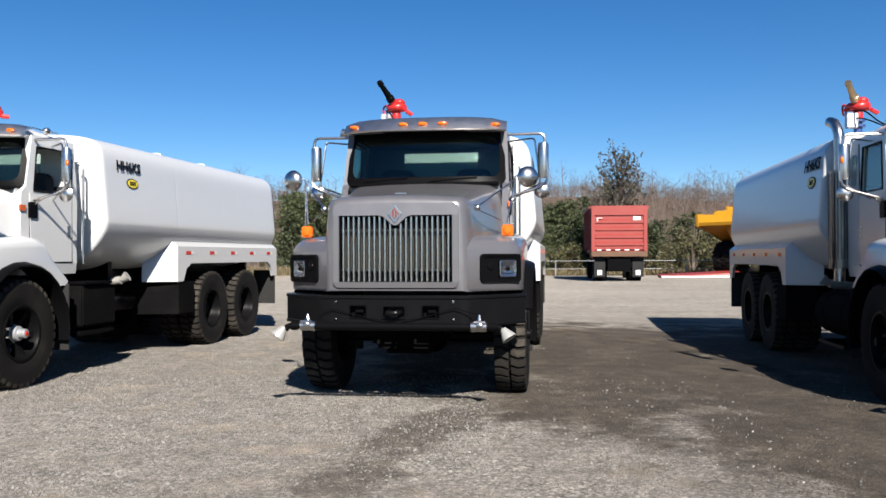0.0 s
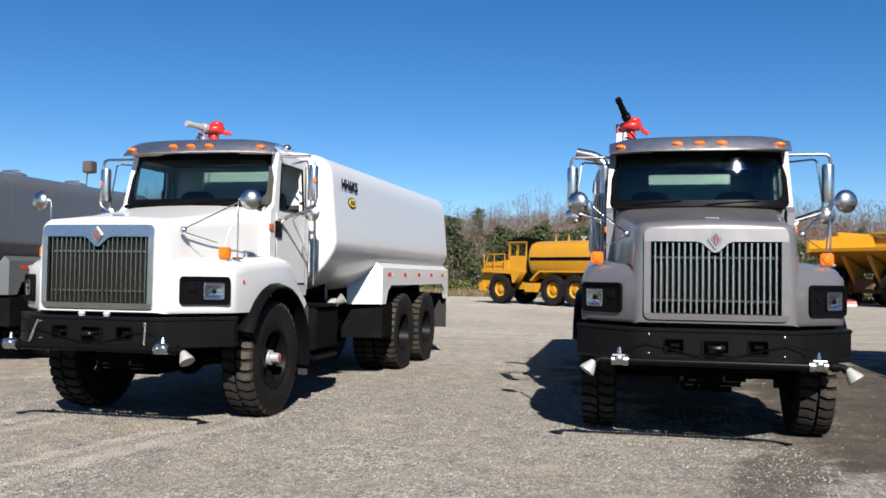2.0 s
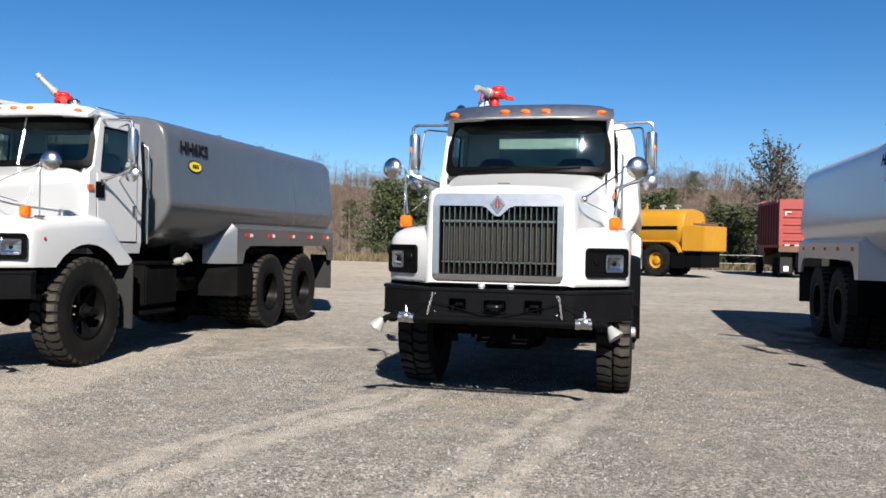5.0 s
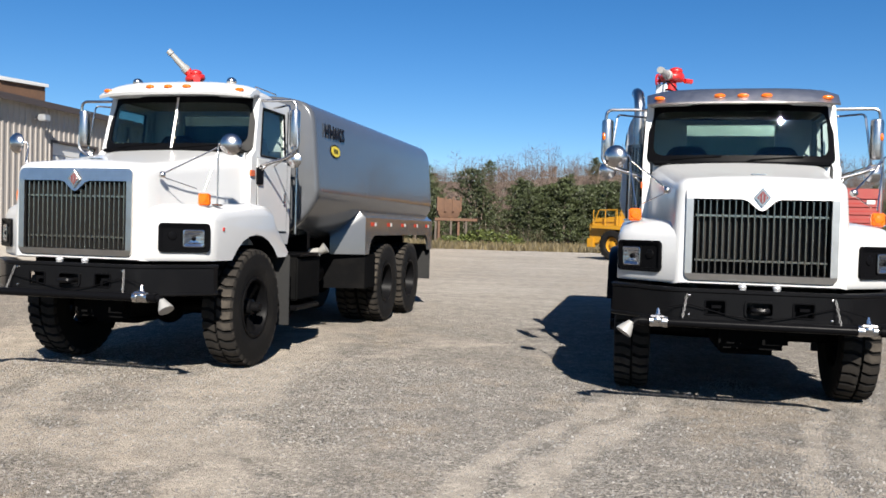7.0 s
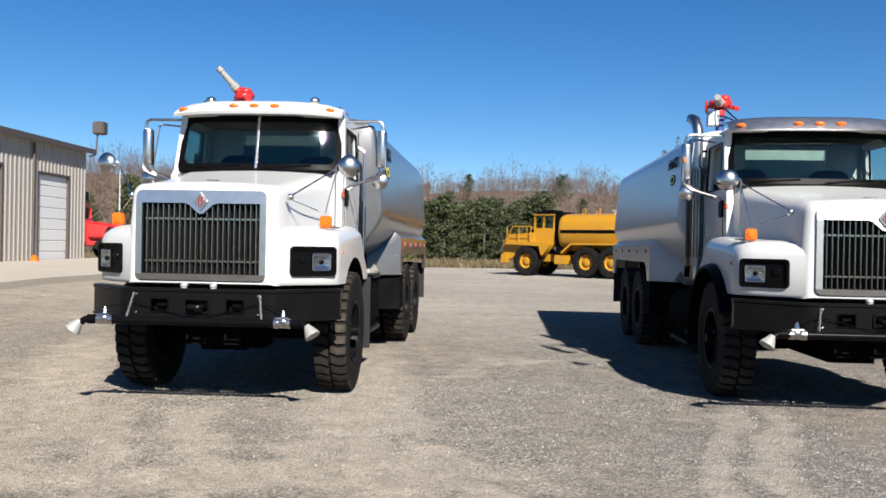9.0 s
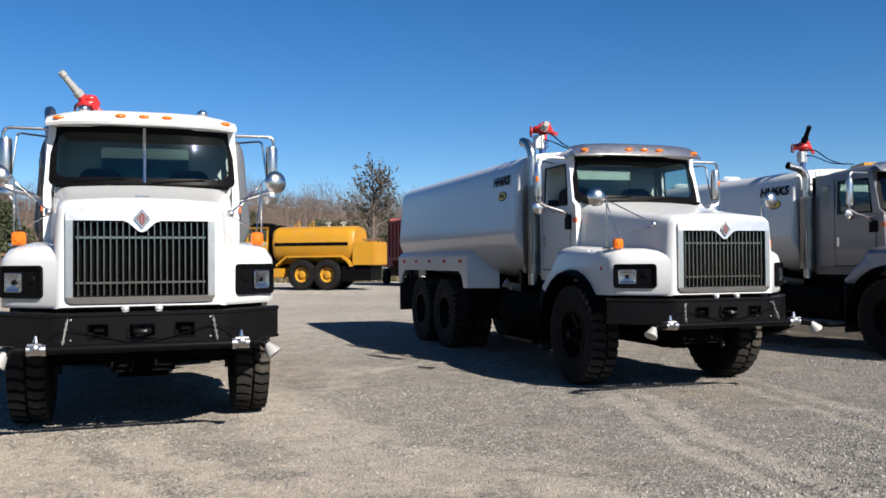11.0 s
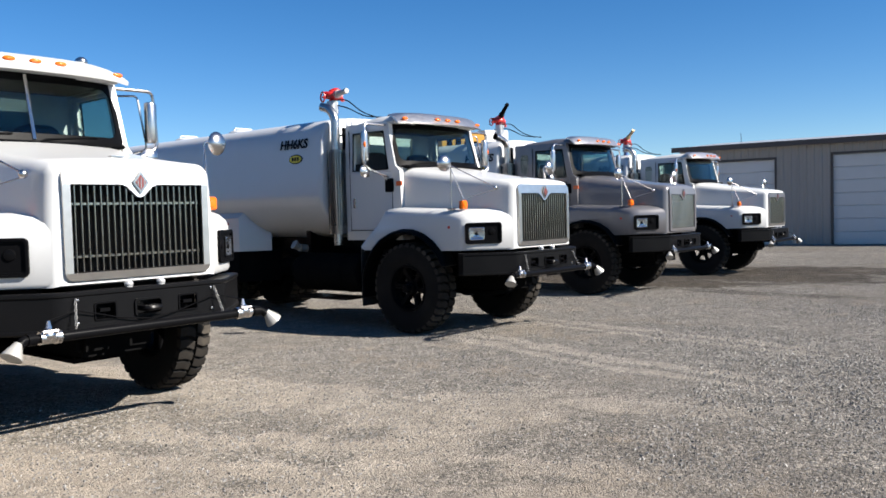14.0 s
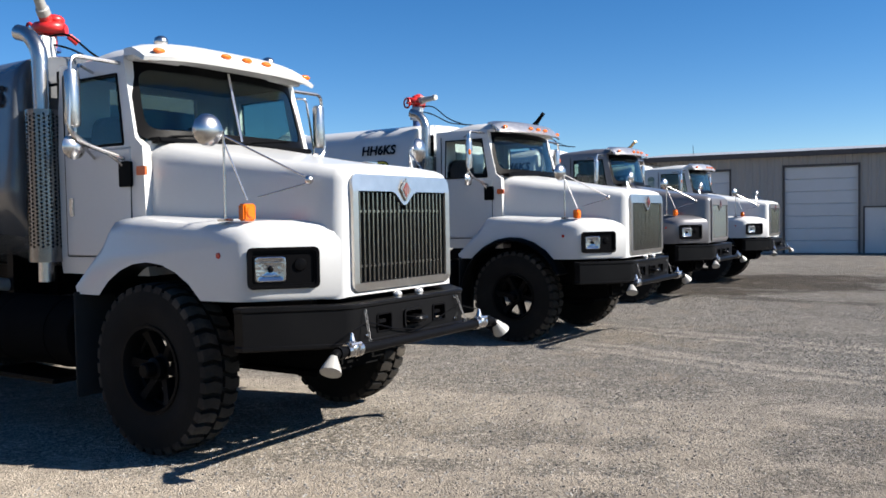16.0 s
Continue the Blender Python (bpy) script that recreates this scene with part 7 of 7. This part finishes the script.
for k in range(26):
    spots.append((rng.uniform(-190, -50), rng.uniform(150, 240), rng.uniform(1.6, 2.6)))
for k in range(16):
    spots.append((rng.uniform(-90, 130), rng.uniform(205, 290), rng.uniform(1.3, 2.0)))


def country(x, y):
    """Height of the land behind the yard."""
    return 1.75 + (hill(-6 + (x + 6.4) / FAR, 0.8 + (y - 0.55) / 2.5) - 1.63) * FAR


for i, (x, y, s) in enumerate(spots):
    x, y = x - 0.45, y * 1.043
    m = Matrix.LocRotScale((x, y, country(x, y) - 0.2), Euler((0, 0, rng.uniform(0, 6.28))), (s, s, s))
    if i < 6:
        pines[i].matrix_world = m
    else:
        c = copy_thing(pines[i % 6], m)
        c.scale = (s, s, s)
bushes = [bush(21, SCRUB, "olive green scrub bush on the verge"), bush(22, SCRUB, "olive green scrub bush on the verge"), bush(23, PINE, "dark green evergreen shrub on the verge"),
          bush(24, SCRUB, "tall olive and yellow shrub", 3.4)]
green = bush(25, GREENLEAF, "low fresh green bush on the verge", 1.1)
for k, (x, y, sc) in enumerate(((-12.0, 98.0, 2.2), (-13.5, 100.0, 1.8), (-17.5, 104.0, 1.4), (6.0, 70.0, 0.6), (-9.0, 102.0, 1.2))):
    b = green if k == 0 else copy_thing(green, Matrix())
    b.matrix_world = Matrix.LocRotScale((x, y, country(x, y)), Euler((0, 0, k * 1.3)), (sc * 1.3, sc, sc * 0.8))
for i in range(72):
    x, y, s = rng.uniform(-45, 30), rng.uniform(110, 158), rng.uniform(0.5, 1.3)
    if i >= 40:
        x, y, s = rng.uniform(7.0, 25.0), rng.uniform(65, 72), rng.uniform(0.6, 1.35)
    x, y = x - 0.45, y * 1.043
    b = bushes[i] if i < 4 else copy_thing(bushes[i % 4], Matrix())
    b.matrix_world = Matrix.LocRotScale((x, y, country(x, y) - 0.1), Euler((0, 0, rng.uniform(0, 6.28))), (s, s, s))

# tall sparse tree behind the red dump truck
tree = thing("sparse_tree", "tall open-crowned tree with few dark leaves", "tree", pose(11.25, 65.8, country(11.25, 65.8)))
rng = random.Random(8)
verts, faces, lv, lf = [], [], [], []
trunk_top = Vector((0.2, 0, 6.5))
bm = bmesh.new()
tube(bm, [(0, 0, -0.3), (0.1, 0, 3), trunk_top, (0.1, 0.1, 9.0)], [0.2, 0.16, 0.09, 0.03], 7)
part("trunk", bm, BARK, tree)
for k in range(60):
    t = rng.uniform(0.3, 0.93)
    s = Vector((0.1, 0, 9.0 * t))
    a = rng.uniform(0, 6.28)
    ln = 2.9 * (1.15 - t) + 0.8
    e = s + Vector((math.cos(a) * ln * 0.75, math.sin(a) * ln * 0.75, ln * rng.uniform(0.55, 1.0)))
    sliver(verts, faces, s, e, 0.05, 0.015)
    for _ in range(6):
        q = s.lerp(e, rng.uniform(0.35, 1.0))
        f = q + Vector((rng.gauss(0, 0.45), rng.gauss(0, 0.45), rng.uniform(0.2, 0.9)))
        sliver(verts, faces, q, f, 0.018, 0.006)
        for _ in range(5):
            tuft(lv, lf, q.lerp(f, rng.uniform(0.3, 1.0)) + Vector((rng.gauss(0, 0.08), rng.gauss(0, 0.08), rng.gauss(0, 0.08))), 0.11, rng, 1)
from_lists("limb", verts, faces, BARK, tree)
from_lists("foliage", lv, lf, DRYLEAF, tree)


def verge(count):
    rng = random.Random(17)
    verts, faces = [], []
    for _ in range(count):
        x = rng.uniform(-60, 45)
        y = 59.8 + 60 * rng.random() ** 2.2
        z = country(x, y)
        k = len(verts)
        a = rng.uniform(0, 6.28)
        h = rng.uniform(0.12, 0.5) * (1 + (y - 57) / 60)
        w = 0.05 + 0.002 * (y - 57)
        dx, dy = w * math.cos(a), w * math.sin(a)
        verts += [Vector((x - dx, y - dy, z - 0.05)), Vector((x + dx, y + dy, z - 0.05)), Vector((x + rng.uniform(-0.15, 0.15), y + rng.uniform(-0.15, 0.15), z + h))]
        faces.append((k, k + 1, k + 2))
    me = bpy.data.meshes.new("verge_grass")
    me.from_pydata(verts, [], faces)
    me.materials.append(GRASS)
    tagged(new("verge_grass", me), "dry straw-coloured grass along the yard's edge", "grass", kind="stuff")


verge(30000)
